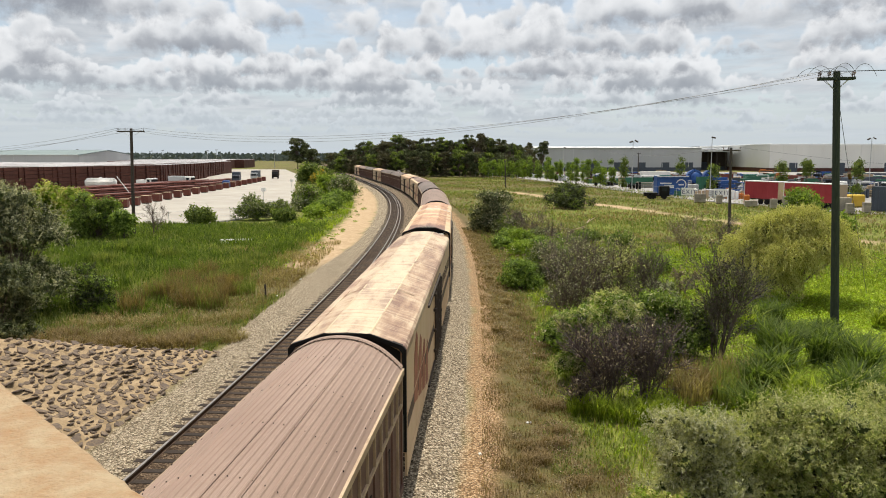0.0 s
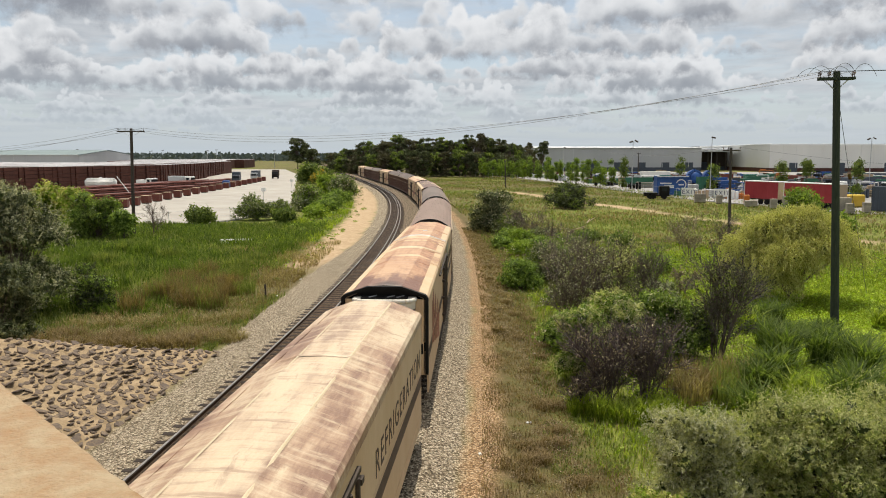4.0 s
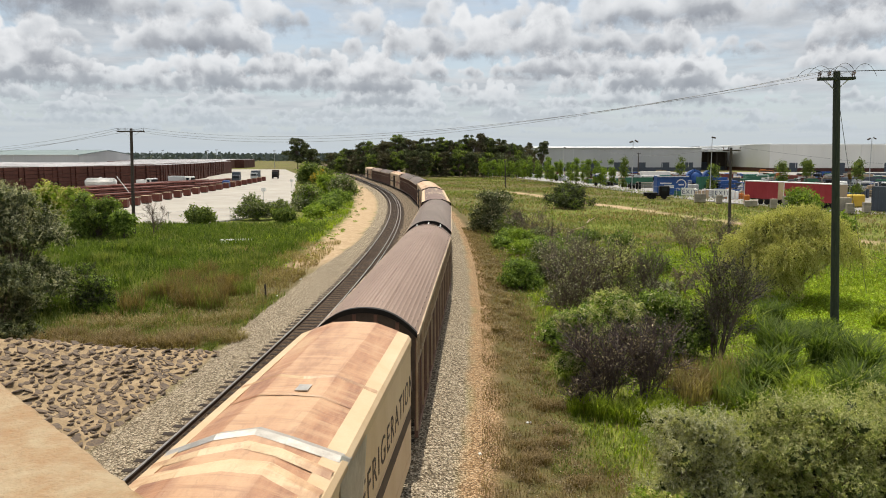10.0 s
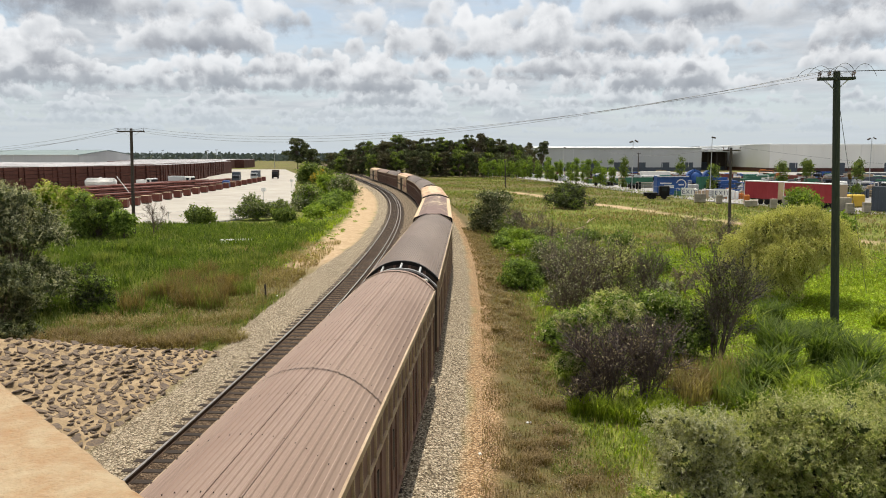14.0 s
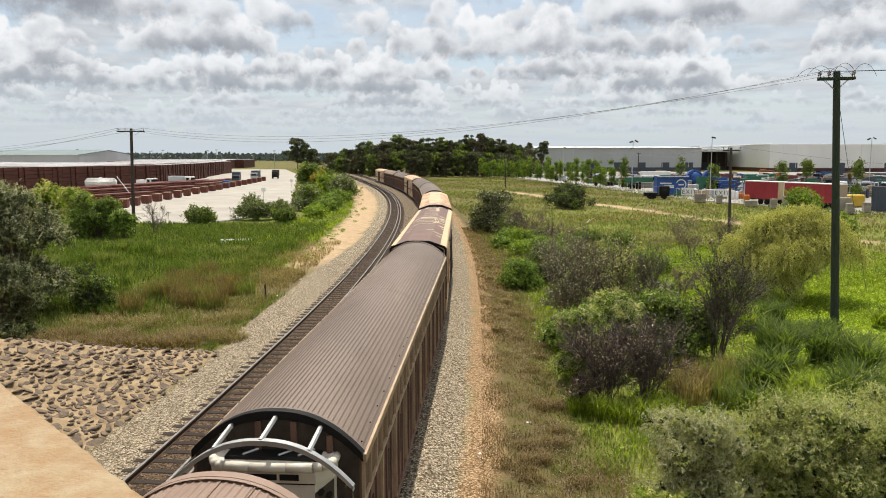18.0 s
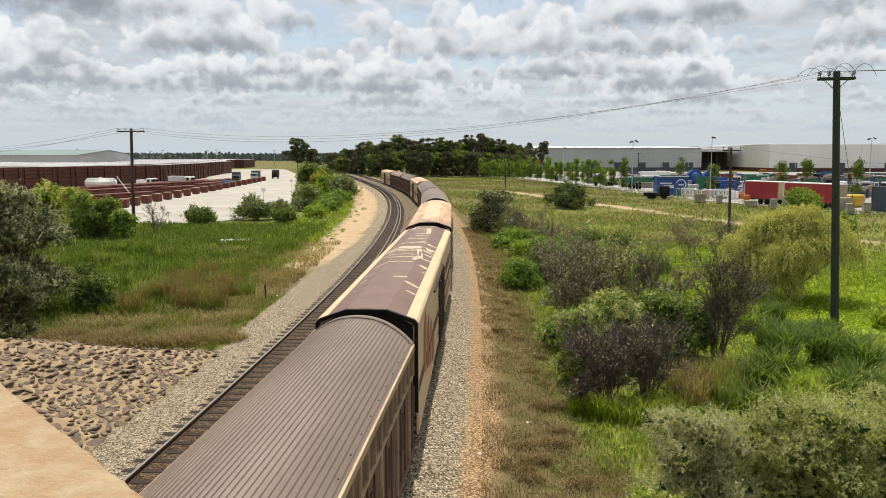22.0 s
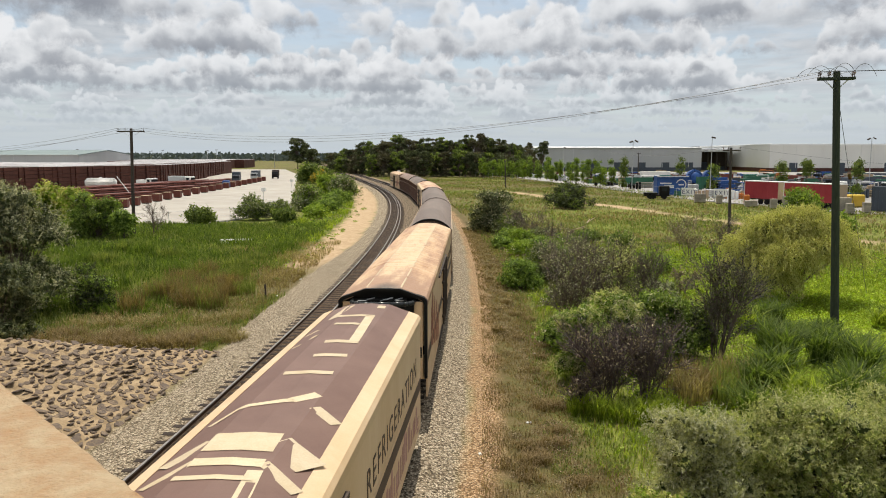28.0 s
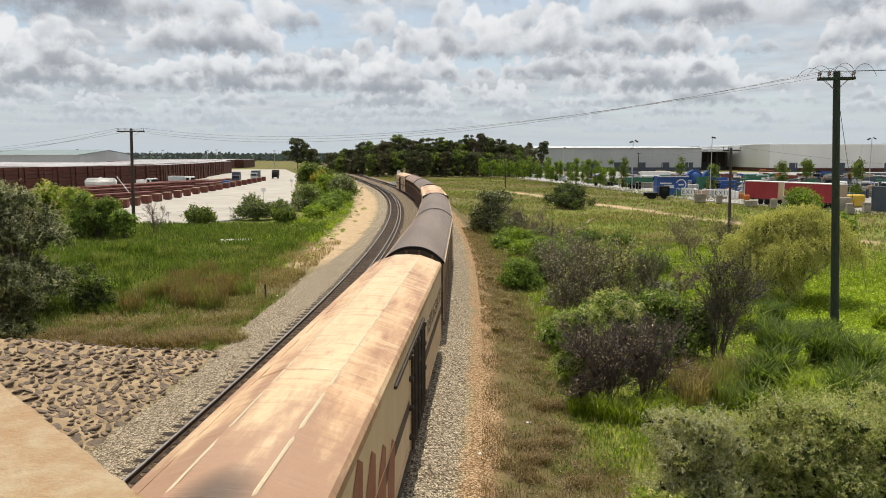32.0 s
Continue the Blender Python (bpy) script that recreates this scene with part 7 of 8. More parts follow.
paved("yard_left", [(-75, 80), (-38.5, 92), (-29.5, 101), (-25, 121), (-43, 215), (-64, 330), (-100, 470), (-260, 470), (-260, 120)], -0.42, "concrete", "wide pale concrete yard in the sun")


def pack_column():
    """A tall column of banded red-brown packs."""
    h = thing("pack_stack", "tall stack of dark red-brown packs under pale plastic", "stack", group="stacked packs")
    for k in range(6):
        z = k * 0.98
        part("pack", slab(-0.62, 0.62, -1.9 + 0.03 * (k % 2), 1.9, z + 0.05, z + 0.96, 0.03), M["stackred"], h)
    part("cover", slab(-0.66, 0.66, -1.95, 1.95, 5.86, 5.92, 0.02), M["wrap"], h, "pale plastic cover")
    return h


PACK = pack_column()


def stack_rows():
    first = True
    for (x0, y0), (x1, y1) in (((-121, 158), (-87, 228)), ((-87, 229), (-93, 292)), ((-96, 300), (-108, 372)), ((-112, 380), (-128, 440)), ((-128, 446), (-150, 520))):
        d = Vector((x1 - x0, y1 - y0, 0))
        n = int(d.length / 1.34)
        rz = math.degrees(math.atan2(d.y, d.x))
        for i in range(n):
            p = Vector((x0, y0, -0.42)) + d * ((i + 0.5) / n) + Vector((-d.y, d.x, 0)).normalized() * (1.95 + 0.25 * math.sin(i * 1.7))
            m = pose(p.x, p.y, p.z, 0, 0, rz)
            if first:
                PACK.matrix_world = m
                first = False
            else:
                copy_thing(PACK, m)
    # the deep blocks behind the front rows
    for k, (x0, x1, y0, y1) in enumerate(((-135, -104, 208, 292), (-175, -138, 190, 300), (-150, -106, 302, 372), (-172, -128, 380, 440), (-210, -146, 446, 520), (-190, -142, 530, 560), (-230, -180, 220, 320))):
        h = thing("pack_block", "deep block of red-brown packs under pale plastic", "stack", group="stacked packs")
        part("packs", slab(x0, x1, y0, y1, -0.42, 5.3, 0.1), M["stackred"], h)
        for j in range(6):
            a = y0 + (y1 - y0) * j / 6
            part("cover", slab(x0 + 0.3, x1 - 0.3, a + 0.3, a + (y1 - y0) / 6 - 0.3, 5.3, 5.42 + 0.12 * (j % 2), 0.05), M["wrap"], h, "pale plastic cover")


stack_rows()


def beam_stack(x0, y0, x1, y1, layers, seed):
    """Long red beams in layers on bearers."""
    d = Vector((x1 - x0, y1 - y0, 0))
    L = d.length
    h = thing("beam_stack", "low stack of long red-brown beams", "stack", pose(x0, y0, -0.42, 0, 0, math.degrees(math.atan2(d.y, d.x))), "beam stacks")
    rng = random.Random(seed)
    for k in range(layers):
        for j in range(4):
            z = k * 0.42
            part("beam", slab(rng.uniform(0, 0.8), L - rng.uniform(0, 0.8), j * 0.62, j * 0.62 + 0.5, z + 0.10, z + 0.36), M["beamred"], h)
        for i in range(int(L / 4)):
            part("bearer", slab(i * 4 + 0.6, i * 4 + 0.75, 0, 2.4, k * 0.42, k * 0.42 + 0.1), M["sleeper"], h)


beam_stack(-67, 128, -58, 150, 4, 1)
beam_stack(-72, 140, -62, 168, 5, 2)
beam_stack(-66, 160, -59, 182, 4, 3)
beam_stack(-77, 165, -64, 200, 5, 4)
beam_stack(-62, 190, -59, 214, 4, 5)
beam_stack(-78, 128, -70, 150, 4, 6)
beam_stack(-70, 205, -66, 236, 4, 7)
for i in range(7):
    beam_stack(-86 + 2.5 * i, 132 + 11 * i, -76.5 + 2.0 * i, 156 + 11 * i, 4 + i % 2, 20 + i)
for i in range(21):
    f = i / 20
    y = 118 + 140 * f ** 1.25
    x = -54 - 4 * f - 4.5 * f * f
    bm = slab(-0.7, 0.7, -0.7, 0.7, 0.12, 1.42, 0.04)
    bundle = thing("bundle", "square red-brown bundle with a pale top", "bundle", pose(x, y, -0.42, 0, 0, 8 * math.sin(i)), "row of bundles")
    part("pack", bm, M["beamred"], bundle)
    part("lid", slab(-0.72, 0.72, -0.72, 0.72, 1.42, 1.5, 0.02), M["tan"], bundle)
    part("bearer", slab(-0.6, 0.6, -0.5, 0.5, 0, 0.12), M["sleeper"], bundle)


def tank(x, y, rz, L, r, material, label):
    h = thing("tank", label, "tank", pose(x, y, -0.42, 0, 0, rz))
    bm = rod((-L / 2, 0, r + 0.9), (L / 2, 0, r + 0.9), r, sides=20)
    bmesh.ops.bevel(bm, geom=[e for e in bm.edges if abs(abs(e.verts[0].co.x) - L / 2) < 1e-3 and abs(abs(e.verts[1].co.x) - L / 2) < 1e-3], offset=r * 0.35, segments=3, affect="EDGES")
    part("shell", bm, M[material], h, smooth=True)
    for f in (-0.3, 0.3):
        part("cradle", slab(L * f - 0.25, L * f + 0.25, -r * 0.8, r * 0.8, 0, 1.2), M["under"], h)
    part("hatch", rod((0, 0, 2 * r + 0.85), (0, 0, 2 * r + 1.15), 0.35, sides=12), M[material], h)


tank(-86, 186, 4, 7.4, 1.15, "white", "white cylindrical tank lying on cradles")


def lorry(x, y, rz, cab, body, L, hgt, label, z=-0.42, box=True):
    h = thing("lorry", label, "lorry", pose(x, y, z, 0, 0, rz))
    bm = slab(-1.15, 1.15, 0, 2.0, 0.6, 2.7, 0.15)
    c = part("cab", bm, M[cab], h)
    part("windscreen", slab(-1.0, 1.0, -0.02, 0.02, 1.65, 2.4), M["glass"], c)
    for s in (-1, 1):
        part("side_window", slab(min(s * 1.14, s * 1.17), max(s * 1.14, s * 1.17), 0.5, 1.5, 1.65, 2.35), M["glass"], c)
    part("chassis", slab(-0.9, 0.9, 1.9, L, 0.6, 0.9), M["under"], h)
    if box:
        part("load", slab(-1.22, 1.22, 2.3, L, 0.95, hgt, 0.05), M[body], h)
    for yy in (1.0, L * 0.62, L - 1.2):
        for s in (-1, 1):
            part("wheel", rod((s * 0.85, yy, 0.5), (s * 1.15, yy, 0.5), 0.5, sides=14), M["black"], h)


lorry(-78, 200, 60, "white", "white", 6.0, 2.2, "white loader parked by the stacks")
lorry(-73, 216, 75, "white", "wallgrey", 7.5, 2.8, "white lorry parked by the stacks")
lorry(-65, 232, 12, "slate", "slate", 8.0, 3.6, "dark lorry with a raised load in the yard")
lorry(-67, 262, 5, "wallgrey", "slate", 8.0, 3.4, "grey lorry in the yard")
lorry(-64, 282, 8, "black", "under", 6.0, 3.2, "dark forklift truck in the yard")
single("drum_stack", slab(-0.9, 0.9, -0.9, 0.9, 0, 2.0, 0.2), M["bluepaint"], "blue plastic containers stacked in the yard", "container", pose(-59.5, 203, -0.42))
boom = thing("barrier_boom", "white raised barrier boom", "barrier", pose(-63.5, 150, -0.42))
part("boom", rod((0, 0, 1.0), (-2.6, 0, 4.6), 0.12, 0.09, 8), M["white"], boom)
part("stand", slab(-0.2, 0.2, -0.2, 0.2, 0, 1.2, 0.02), M["white"], boom)
for x, y in ((-36.5, 150), (-42, 205)):
    s = thing("yard_sign", "small white sign on a thin post", "sign", pose(x, y, -0.42))
    part("post", rod((0, 0, 0), (0, 0, 2.2), 0.05, sides=6), M["galv"], s)
    part("board", slab(-0.5, 0.5, -0.03, 0.03, 1.6, 2.3), M["white"], s)


def chain_fence(points, hgt, step, label):
    """Posts, rails and a few strained wires."""
    h = thing("fence", label, "fence", kind="structure")
    for (x0, y0), (x1, y1) in zip(points, points[1:]):
        d = Vector((x1 - x0, y1 - y0, 0))
        n = max(1, int(d.length / step))
        for i in range(n + 1):
            p = Vector((x0, y0, -0.6)) + d * i / n
            part("post", rod(p, p + Vector((0, 0, hgt)), 0.035, sides=6), M["galv"], h)
        for f in (0.08, 0.5, 0.97):
            a = Vector((x0, y0, -0.6 + hgt * f))
            part("rail", rod(a, a + d, 0.012, sides=4), M["galv"], h)


chain_fence([(-62, 86), (-38.2, 91.2), (-29, 100.2), (-24.2, 121), (-28, 140), (-36, 180)], 1.9, 3.4, "chain-link fence along the concrete yard")
single("drain_cover", slab(-1.6, 1.6, -0.5, 0.5, -0.1, 0.25, 0.04), M["white"], "pale concrete slab lying in the grass", "slab", pose(-21.5, 76.0, -0.45, 0, 0, 8))


# ---------------- sheds ----------------
def shed(x0, x1, y0, y1, eave, ridge, wall, roof, label, base="stackred", doors=0, flat=False):
    h = thing("warehouse", label, "warehouse")
    part("wall", slab(x0, x1, y0, y1, -0.6, eave), M[wall], h)
    part("plinth", slab(x0 - 0.05, x1 + 0.05, y0 - 0.05, y1 + 0.05, -0.6, 1.6), M[base], h)
    ym = (y0 + y1) / 2
    if flat:
        part("roof", slab(x0 - 0.4, x1 + 0.4, y0 - 0.4, y1 + 0.4, eave, ridge, 0.1), M[roof], h)
    else:
        bm = bmesh.new()
        pr = [(y0 - 0.8, eave - 0.1), (ym, ridge), (y1 + 0.8, eave - 0.1), (y1 + 0.8, eave + 0.15), (ym, ridge + 0.3), (y0 - 0.8, eave + 0.15)]
        a = [bm.verts.new((x0 - 0.6, y, z)) for y, z in pr]
        b = [bm.verts.new((x1 + 0.6, y, z)) for y, z in pr]
        for i in range(6):
            j = (i + 1) % 6
            bm.faces.new((a[i], b[i], b[j], a[j]))
        bm.faces.new(a)
        bm.faces.new(b[::-1])
        part("roof", bm, M[roof], h)
        for x in (x0, x1 - 0.3):
            g = bmesh.new()
            a = [g.verts.new((x, y, z)) for y, z in ((y0, eave - 0.2), (ym, ridge - 0.05), (y1, eave - 0.2))]
            b = [g.verts.new((x + 0.3, y, z)) for y, z in ((y0, eave - 0.2), (ym, ridge - 0.05), (y1, eave - 0.2))]
            g.faces.new(a)
            g.faces.new(b[::-1])
            for i in range(3):
                g.faces.new((a[i], b[i], b[(i + 1) % 3], a[(i + 1) % 3]))
            part("gable", g, M[wall], h)
    part("gutter", slab(x0, x1, y0 - 0.95, y0 - 0.75, eave - 0.15, eave + 0.1), M["roofwhite"], h)
    n = int((x1 - x0) / 7)
    for i in range(n + 1):
        x = x0 + (x1 - x0) * i / n
        part("downpipe", slab(x - 0.1, x + 0.1, y0 - 0.12, y0, 1.6, eave), M[wall], h)
    for i in range(doors):
        x = x0 + (x1 - x0) * (i + 0.5) / doors
        part("roller_door", slab(x - 2.2, x + 2.2, y0 - 0.1, y0, -0.6, 4.4), M["slate"], h)
    return h


shed(52, 146, 420, 520, 12.6, 13.6, "wallgrey", "roofwhite", "long grey warehouse with a bright white roof", "slate", 7)
shed(176, 330, 400, 520, 13.9, 14.6, "walloff", "roofwhite", "large off-white warehouse with a flat roof", "stackred", 6, flat=True)
# solid wall, coloured dark for the shade inside an open front
canopy = shed(146.8, 174, 455, 540, 12.0, 13.0, "dooriron", "roofwhite", "white shed between warehouses, its shaded open front a dark wall", "slate", 1, flat=True)
for i in range(5):
    part("column", slab(148 + i * 5.4, 148.7 + i * 5.4, 446, 446.7, -0.6, 11), M["polegrey"], canopy)
part("canopy_roof", slab(146.8, 174, 440, 455, 10.6, 11.4), M["roofwhite"], canopy)
part("fascia", slab(146.8, 151, 438, 440, 8.6, 13.6), M["wallgrey"], canopy)
shed(-330, -196, 400, 470, 8.6, 11.2, "wallgrey", "greenroof", "long shed with a blue-green roof behind the stacks", "slate", 6)

# ---------------- transport yard ----------------
paved("yard_right", [(38, 232), (44, 196), (47.5, 168), (52, 146), (57.5, 132), (64, 114), (95, 104), (220, 140), (330, 330), (330, 399), (66, 399), (30, 300)], -0.5, "yardtar", "grey tarred transport yard full of goods")


def container(x, y, rz, L, mat, label, hgt=2.6, z=-0.5, ribs=True, wd=2.44):
    h = thing("shipping_container", label, "container", pose(x, y, z, 0, 0, rz))
    part("box", slab(0.05, L - 0.05, 0.05, wd - 0.05, 0.1, hgt - 0.05), M[mat], h)
    for xx in (0, L - 0.16):
        for yy in (0, wd - 0.16):
            part("corner_post", slab(xx, xx + 0.16, yy, yy + 0.16, 0, hgt), M[mat], h)
    part("top_rail", slab(0.16, L - 0.16, 0, 0.12, hgt - 0.14, hgt), M[mat], h)
    if ribs:
        n = int(L / 0.55)
        for i in range(n):
            part("side_rib", slab(0.3 + i * 0.55, 0.52 + i * 0.55, 0.0, 0.05, 0.18, hgt - 0.16), M[mat], h)
    return h


blue = container(48.3, 167, -2, 6.9, "bluepaint", "blue site container with a white curved emblem", 4.3, wd=3.0, ribs=False)
part("awning", slab(0, 6.9, -0.9, 0, 4.1, 4.3), M["wallgrey"], blue)
for x0, w, z0, s in ((0.4, 3.4, 1.6, 0.35), (0.7, 2.6, 2.5, 0.3), (1.6, 2.2, 2.0, 0.25)):
    part("emblem", slab(x0, x0 + w, -0.03, 0.0, z0, z0 + s), M["white"], blue)
bm = bmesh.new()
for i in range(20):
    a0, a1 = math.pi * 2 * i / 24 - 2.4, math.pi * 2 * (i + 1) / 24 - 2.4
    v = [bm.verts.new((5.4 + r * math.cos(a), -0.02, 2.4 + r * math.sin(a))) for r, a in ((0.95, a0), (1.2, a0), (1.2, a1), (0.95, a1))]
    bm.faces.new(v)
part("emblem_ring", bm, M["white"], blue)
part("emblem", slab(4.8, 6.0, -0.03, 0.0, 2.2, 2.5), M["white"], blue)


def exit_sign(x, y, rz):
    h = thing("exit_sign", "white board with dark blue capitals on a fence", "sign", pose(x, y, -0.5, 0, 0, rz))
    part("board", slab(0, 2.5, -0.04, 0.04, 1.0, 2.5, 0.01), M["white"], h)
    letters("EXIT", 1.15, M["navy"], h, pose(0.1, -0.045, 1.32, 90, 0, 0), "dark blue capitals")
    for xx in (0.2, 2.3):
        part("post", slab(xx - 0.05, xx + 0.05, 0.04, 0.12, 0, 2.5), M["galv"], h)


exit_sign(52.5, 143, -6)
exit_sign(47.6, 147.5, -6)


def curtain_trailer(x, y, rz, L, label):
    h = thing("curtain_trailer", label, "trailer", pose(x, y, -0.5, 0, 0, rz))
    part("curtain", slab(0.12, L - 0.12, 0.03, 2.45, 1.05, 4.1), M["redcurtain"], h)
    part("roof", slab(0, L, 0, 2.5, 4.1, 4.25, 0.03), M["white"], h)
    part("headboard", slab(0, 0.12, 0, 2.5, 1.0, 4.1), M["white"], h)
    part("rear_door", slab(L - 0.12, L, 0, 2.5, 1.0, 4.1), M["tan"], h)
    part("deck", slab(0, L, 0.02, 2.48, 0.85, 1.05), M["under"], h)
    for i in range(int(L / 1.1)):
        part("strap", slab(0.7 + i * 1.1, 0.74 + i * 1.1, 0.0, 0.03, 0.95, 4.1), M["redcurtain"], h)
    for xx in (L - 1.2, L - 2.5, L - 3.8):
        for yy in (0.1, 2.1):
            part("wheel", rod((xx, yy, 0.5), (xx, yy + 0.3, 0.5), 0.5, sides=14), M["black"], h)
    return h


curtain_trailer(56.6, 138.8, -62, 7.4, "short red curtain-sided trailer with a white roof")
curtain_trailer(60.4, 131.0, -66, 10.6, "long red curtain-sided trailer with a white roof")


def block_stack(x, y, rz, nx_, nz_, label="pallet of pale limestone blocks"):
    h = thing("block_stack", label, "stack", pose(x, y, -0.5, 0, 0, rz), "stone block pallets")
    rng = random.Random(int(x * 10))
    for k in range(nz_):
        for i in range(nx_):
            part("block", slab(i * 1.02, i * 1.02 + 1.0, rng.uniform(-0.03, 0.03), 1.0, 0.12 + k * 0.52, 0.12 + k * 0.52 + 0.5, 0.03), M["block"], h)
    part("pallet", slab(0, nx_ * 1.02, 0, 1.0, 0, 0.12), M["sleeper"], h)


for x, y, n_, k_ in ((55.2, 124, 1, 3), (57.0, 123.4, 2, 4), (63.5, 118.5, 2, 4), (65.5, 114.5, 1, 3), (66.5, 108, 2, 5), (68.0, 102, 3, 4), (72, 100, 2, 4), (61.5, 112, 1, 3), (50.5, 136, 1, 3), (47.8, 140, 2, 3), (52.5, 128, 2, 2)):
    block_stack(x, y, -10, n_, k_)
container(68.5, 118, -38, 12.2, "slate", "slate-blue container at the yard's edge", 4.0)
single("hopper", slab(-1.4, 1.4, -0.9, 0.9, 0, 2.2, 0.25), M["yellow"], "yellow machine among the block pallets", "machine", pose(71.5, 128, -0.5))
single("safety_barrier", slab(-0.5, 0.5, -0.3, 0.3, 0, 1.7, 0.15), M["orange"], "orange safety barrier by the trailer", "barrier", pose(56.2, 136.5, -0.5))
lorry(46.5, 152, 80, "black", "black", 5.0, 1.3, "black pickup parked by the yard entrance", -0.5)
lorry(96, 180, -70, "white", "slate", 9.0, 3.6, "white lorry in the transport yard", -0.5)
lorry(104, 174, -70, "wallgrey", "slate", 7.0, 3.0, "grey-blue lorry in the transport yard", -0.5)
tank(74, 205, 90, 3.6, 2.0, "bluepaint", "blue upright tank in the yard")
tank(69.5, 205, 90, 3.6, 2.0, "bluepaint", "blue upright tank in the yard")
container(66.5, 192, 0, 3.6, "greenpaint", "green bin in the yard", 3.4)
container(71.5, 190, 0, 4.8, "slate", "dark grey bin in the yard", 3.2)


def yard_goods():
    """Long rows of trailers, bundles and bins across the transport yard."""
    rng = random.Random(31)
    rows = [(262, 60, 120, ("wallgrey", "walloff", "tan", "white")), (238, 46, 140, ("tan", "beamred", "greenpaint", "wallgrey", "bluepaint")), (215, 44, 62, ("stackred", "beamred", "greenpaint", "wallgrey")),
            (212, 88, 150, ("greenpaint", "greenpaint", "slate", "stackred")), (196, 84, 150, ("stackred", "tan", "greenpaint", "slate")), (290, 70, 190, ("white", "walloff", "slate", "bluepaint"))]
    for y, x0, x1, mats in rows:
        x = x0
        while x < x1:
            L = rng.choice((4.0, 6.1, 6.1, 9.0, 12.2))
            m = rng.choice(mats)
            kind = rng.random()
            tone = {"wallgrey": "grey", "walloff": "off-white", "tan": "tan", "white": "white", "beamred": "red-brown", "greenpaint": "green", "bluepaint": "blue", "stackred": "dark red", "slate": "slate-blue"}[m]
            if kind < 0.5:
                container(x, y + rng.uniform(-3, 3), rng.uniform(-4, 4), L, m, tone + " container in the transport yard", rng.choice((1.6, 2.6, 2.9)), ribs=False)
            elif kind < 0.75:
                h = thing("pipe_bundle", tone + " pipes bundled on bearers", "pipes", pose(x, y + rng.uniform(-3, 3), -0.5), "pipe bundles")
                for k in range(3):
                    for j in range(3):
                        part("pipe", rod((0, j * 0.62, 0.45 + k * 0.62), (L, j * 0.62, 0.45 + k * 0.62), 0.3, sides=8), M[m], h)
                for f in (0.2, 0.8):
                    part("bearer", slab(L * f, L * f + 0.15, -0.3, 1.6, 0, 0.15), M["sleeper"], h)
            else:
                h = thing("flat_trailer", "flat trailer with a " + tone + " load", "trailer", pose(x, y + rng.uniform(-3, 3), -0.5), "flat trailers")
                part("deck", slab(0, L, 0, 2.4, 0.95, 1.2), M["under"], h)
                part("load", slab(0.4, L - 0.4, 0.2, 2.2, 1.2, 1.2 + rng.uniform(0.6, 1.6), 0.05), M[m], h)
                for xx in (0.8, L - 1.8, L - 0.7):
                    part("wheel", rod((xx, 0.05, 0.48), (xx, 0.35, 0.48), 0.48, sides=12), M["black"], h)
            x += L + rng.uniform(0.6, 3.0)


yard_goods()


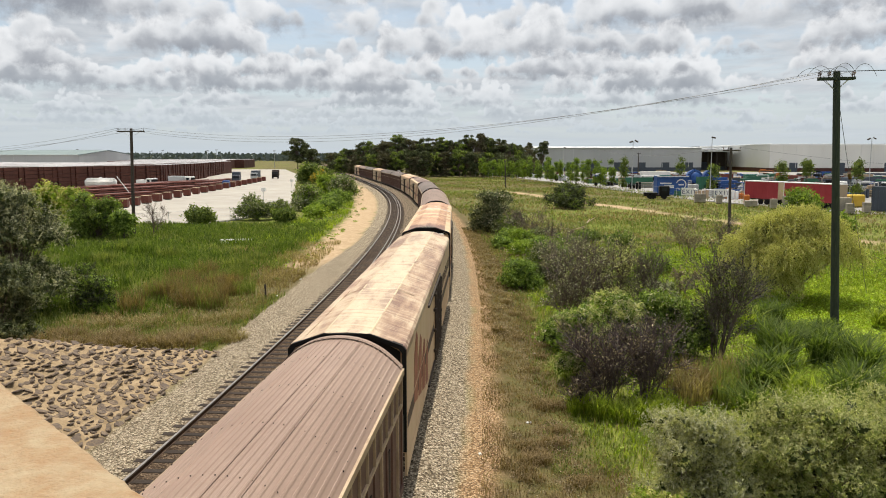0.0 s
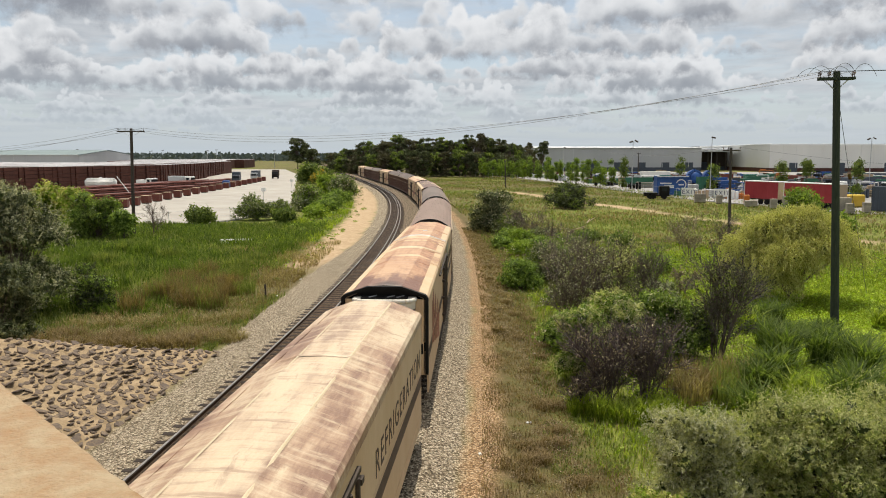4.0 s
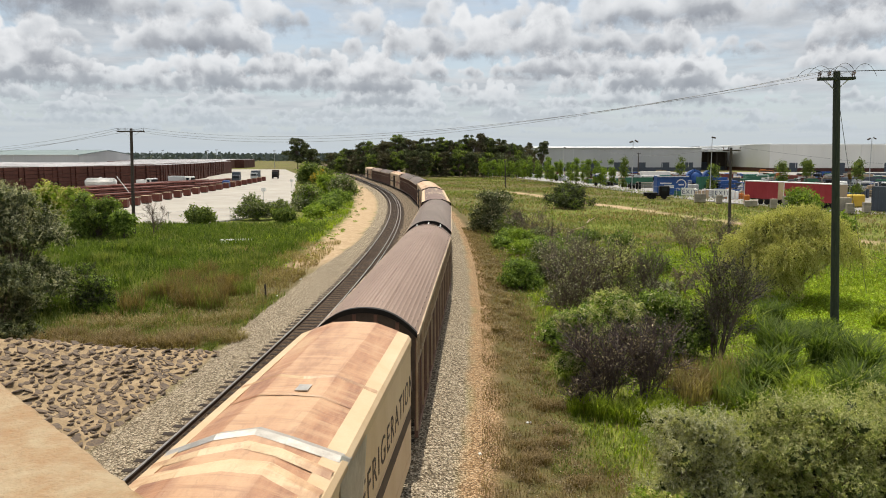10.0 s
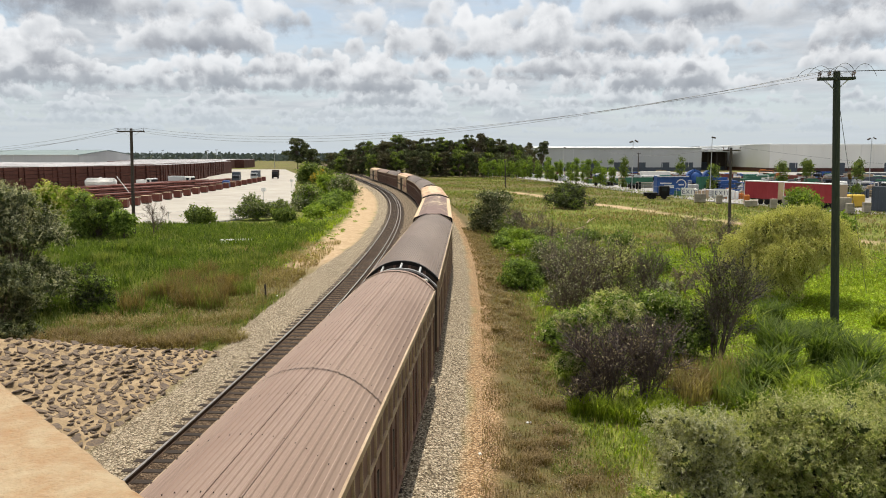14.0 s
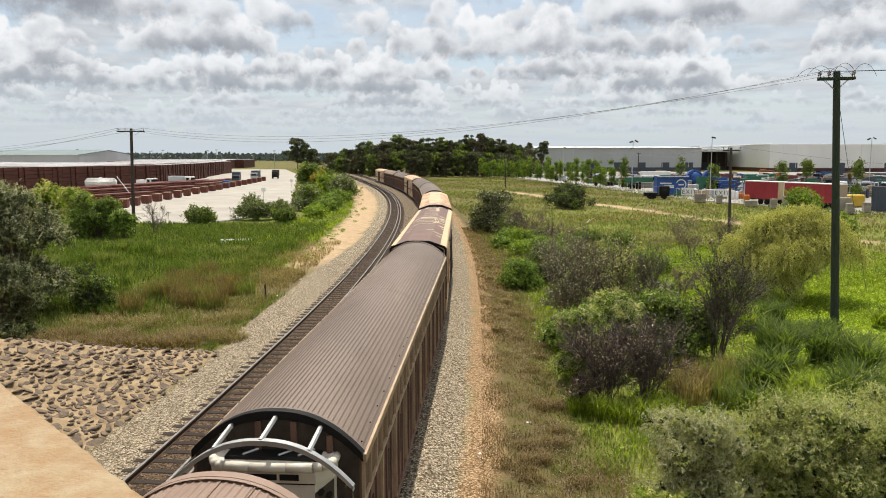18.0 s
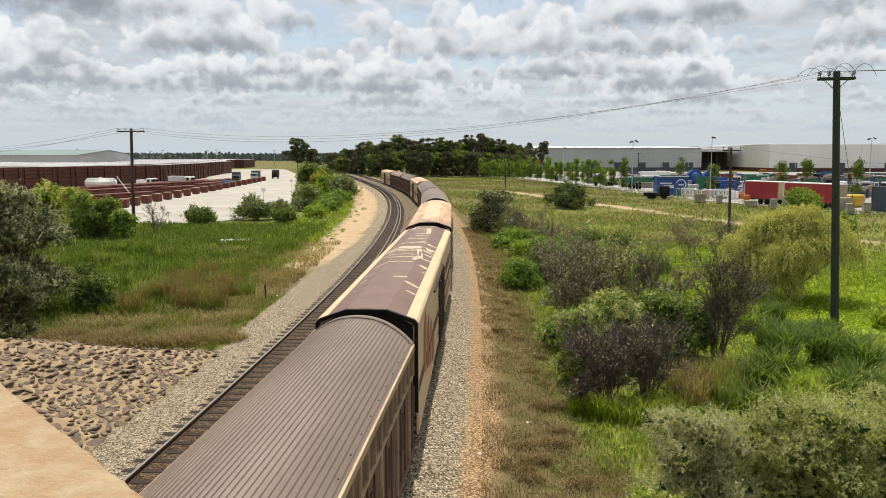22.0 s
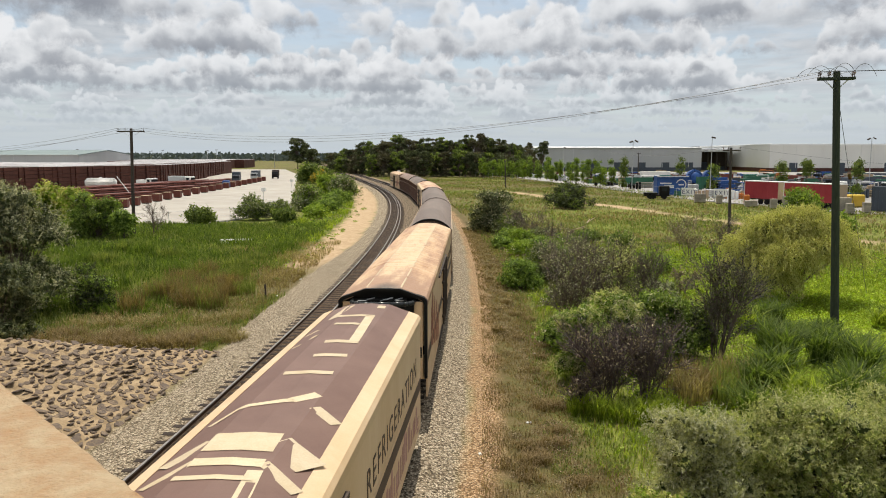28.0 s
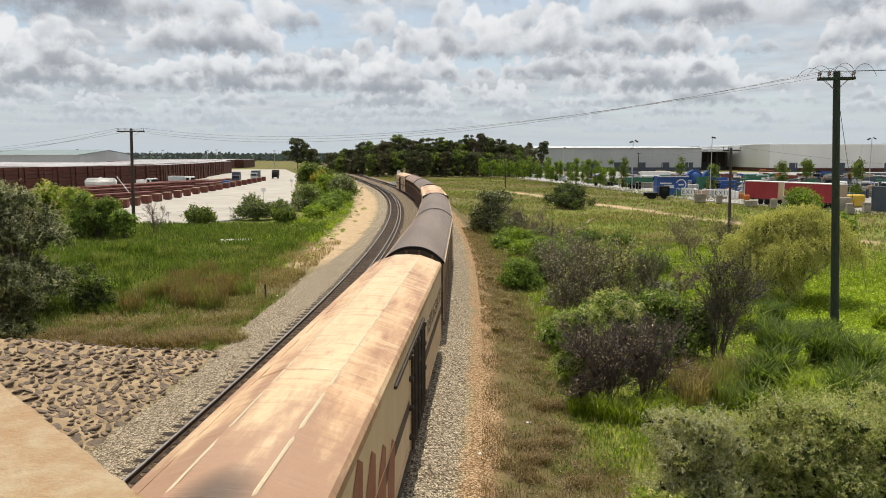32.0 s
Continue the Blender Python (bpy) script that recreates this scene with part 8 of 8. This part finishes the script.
def yard_clutter():
    """Crates, drums, frames and folded goods standing about the transport yard, each one mesh."""
    rng = random.Random(61)
    mats = ("white", "tan", "stackred", "greenpaint", "slate", "wallgrey", "under", "block", "bluepaint", "beamred", "black", "galv", "greenpaint", "tan", "orange")
    tones = {"white": "white", "tan": "tan", "stackred": "dark red", "greenpaint": "green", "slate": "slate-blue", "wallgrey": "grey", "under": "rusty", "block": "limestone", "bluepaint": "blue", "beamred": "red-brown", "black": "black", "galv": "bare steel", "orange": "orange"}
    for i in range(230):
        y = rng.uniform(150, 300)
        lo = 47 + max(0, 168 - y) * 0.35 if y < 200 else 47 - (y - 200) * 0.16
        x = rng.uniform(lo + 1, 0.66 * y + 8)
        m = rng.choice(mats)
        kind = rng.randrange(4)
        bm = bmesh.new()
        if kind == 0:
            nx_, nz_ = rng.randrange(2, 5), rng.randrange(1, 4)
            for a in range(nx_):
                for k in range(nz_):
                    fill(bm, a * 1.25, a * 1.25 + 1.15, 0, 1.1, k * 1.0, k * 1.0 + 0.92)
            name, text = "crate_stack", "stack of " + tones[m] + " crates in the yard"
        elif kind == 1:
            for a in range(rng.randrange(3, 7)):
                rod((a * 0.75, 0, 0), (a * 0.75, 0, rng.uniform(1.0, 1.9)), 0.33, sides=8, bm=bm)
            name, text = "drum_row", "row of " + tones[m] + " drums in the yard"
        elif kind == 2:
            L = rng.uniform(3, 7)
            for k in range(rng.randrange(3, 6)):
                fill(bm, 0, L, 0, 1.6, k * 0.42, k * 0.42 + 0.24)
                for e in (0.3, L - 0.5):
                    fill(bm, e, e + 0.2, 0.1, 1.5, k * 0.42 + 0.24, k * 0.42 + 0.42)
            name, text = "plate_stack", "stack of " + tones[m] + " sheets on bearers"
        else:
            L, hh = rng.uniform(2.5, 6), rng.uniform(1.8, 3.4)
            rack = thing("storage_rack", tones[m] + " storage rack with goods on shelves", "goods")
            for e in (0, L):
                for yy in (0, 1.2):
                    part("post", slab(e, e + 0.12, yy, yy + 0.12, 0, hh), M[m], rack)
            for z in (0.5, hh * 0.55, hh - 0.12):
                part("shelf", slab(0, L + 0.12, 0, 1.32, z, z + 0.12), M[m], rack)
                part("bundle", slab(0.3, L * rng.uniform(0.4, 0.9), 0.15, 1.2, z + 0.12, z + rng.uniform(0.3, 0.75)), M[m], rack)
            rack.matrix_world = pose(x, y, -0.5, 0, 0, rng.uniform(-25, 25))
            continue
        single(name, bm, M[m], text, "goods", pose(x, y, -0.5, 0, 0, rng.uniform(-25, 25)))


yard_clutter()
chain_fence([(13.5, 306), (43.5, 204), (47, 166), (51, 144)], 2.2, 5.0, "dark wire fence along the transport yard")
plant_all()
far_woods()
field_grass()
weeds()

lay_sleepers()
stone_pitching()


# ---------------- what moves ----------------
def motions():
    for ob, front, L in TRAIN:
        walk(ob, [(t, wagon_pose(front, L, t)) for t in range(33)])
    walk(backdrop, [(0, pose(0, 0, EYE)), (16, pose(0, 0, EYE, 0, 0, -0.62)), (32, pose(0, 0, EYE, 0, 0, -1.2))])


motions()
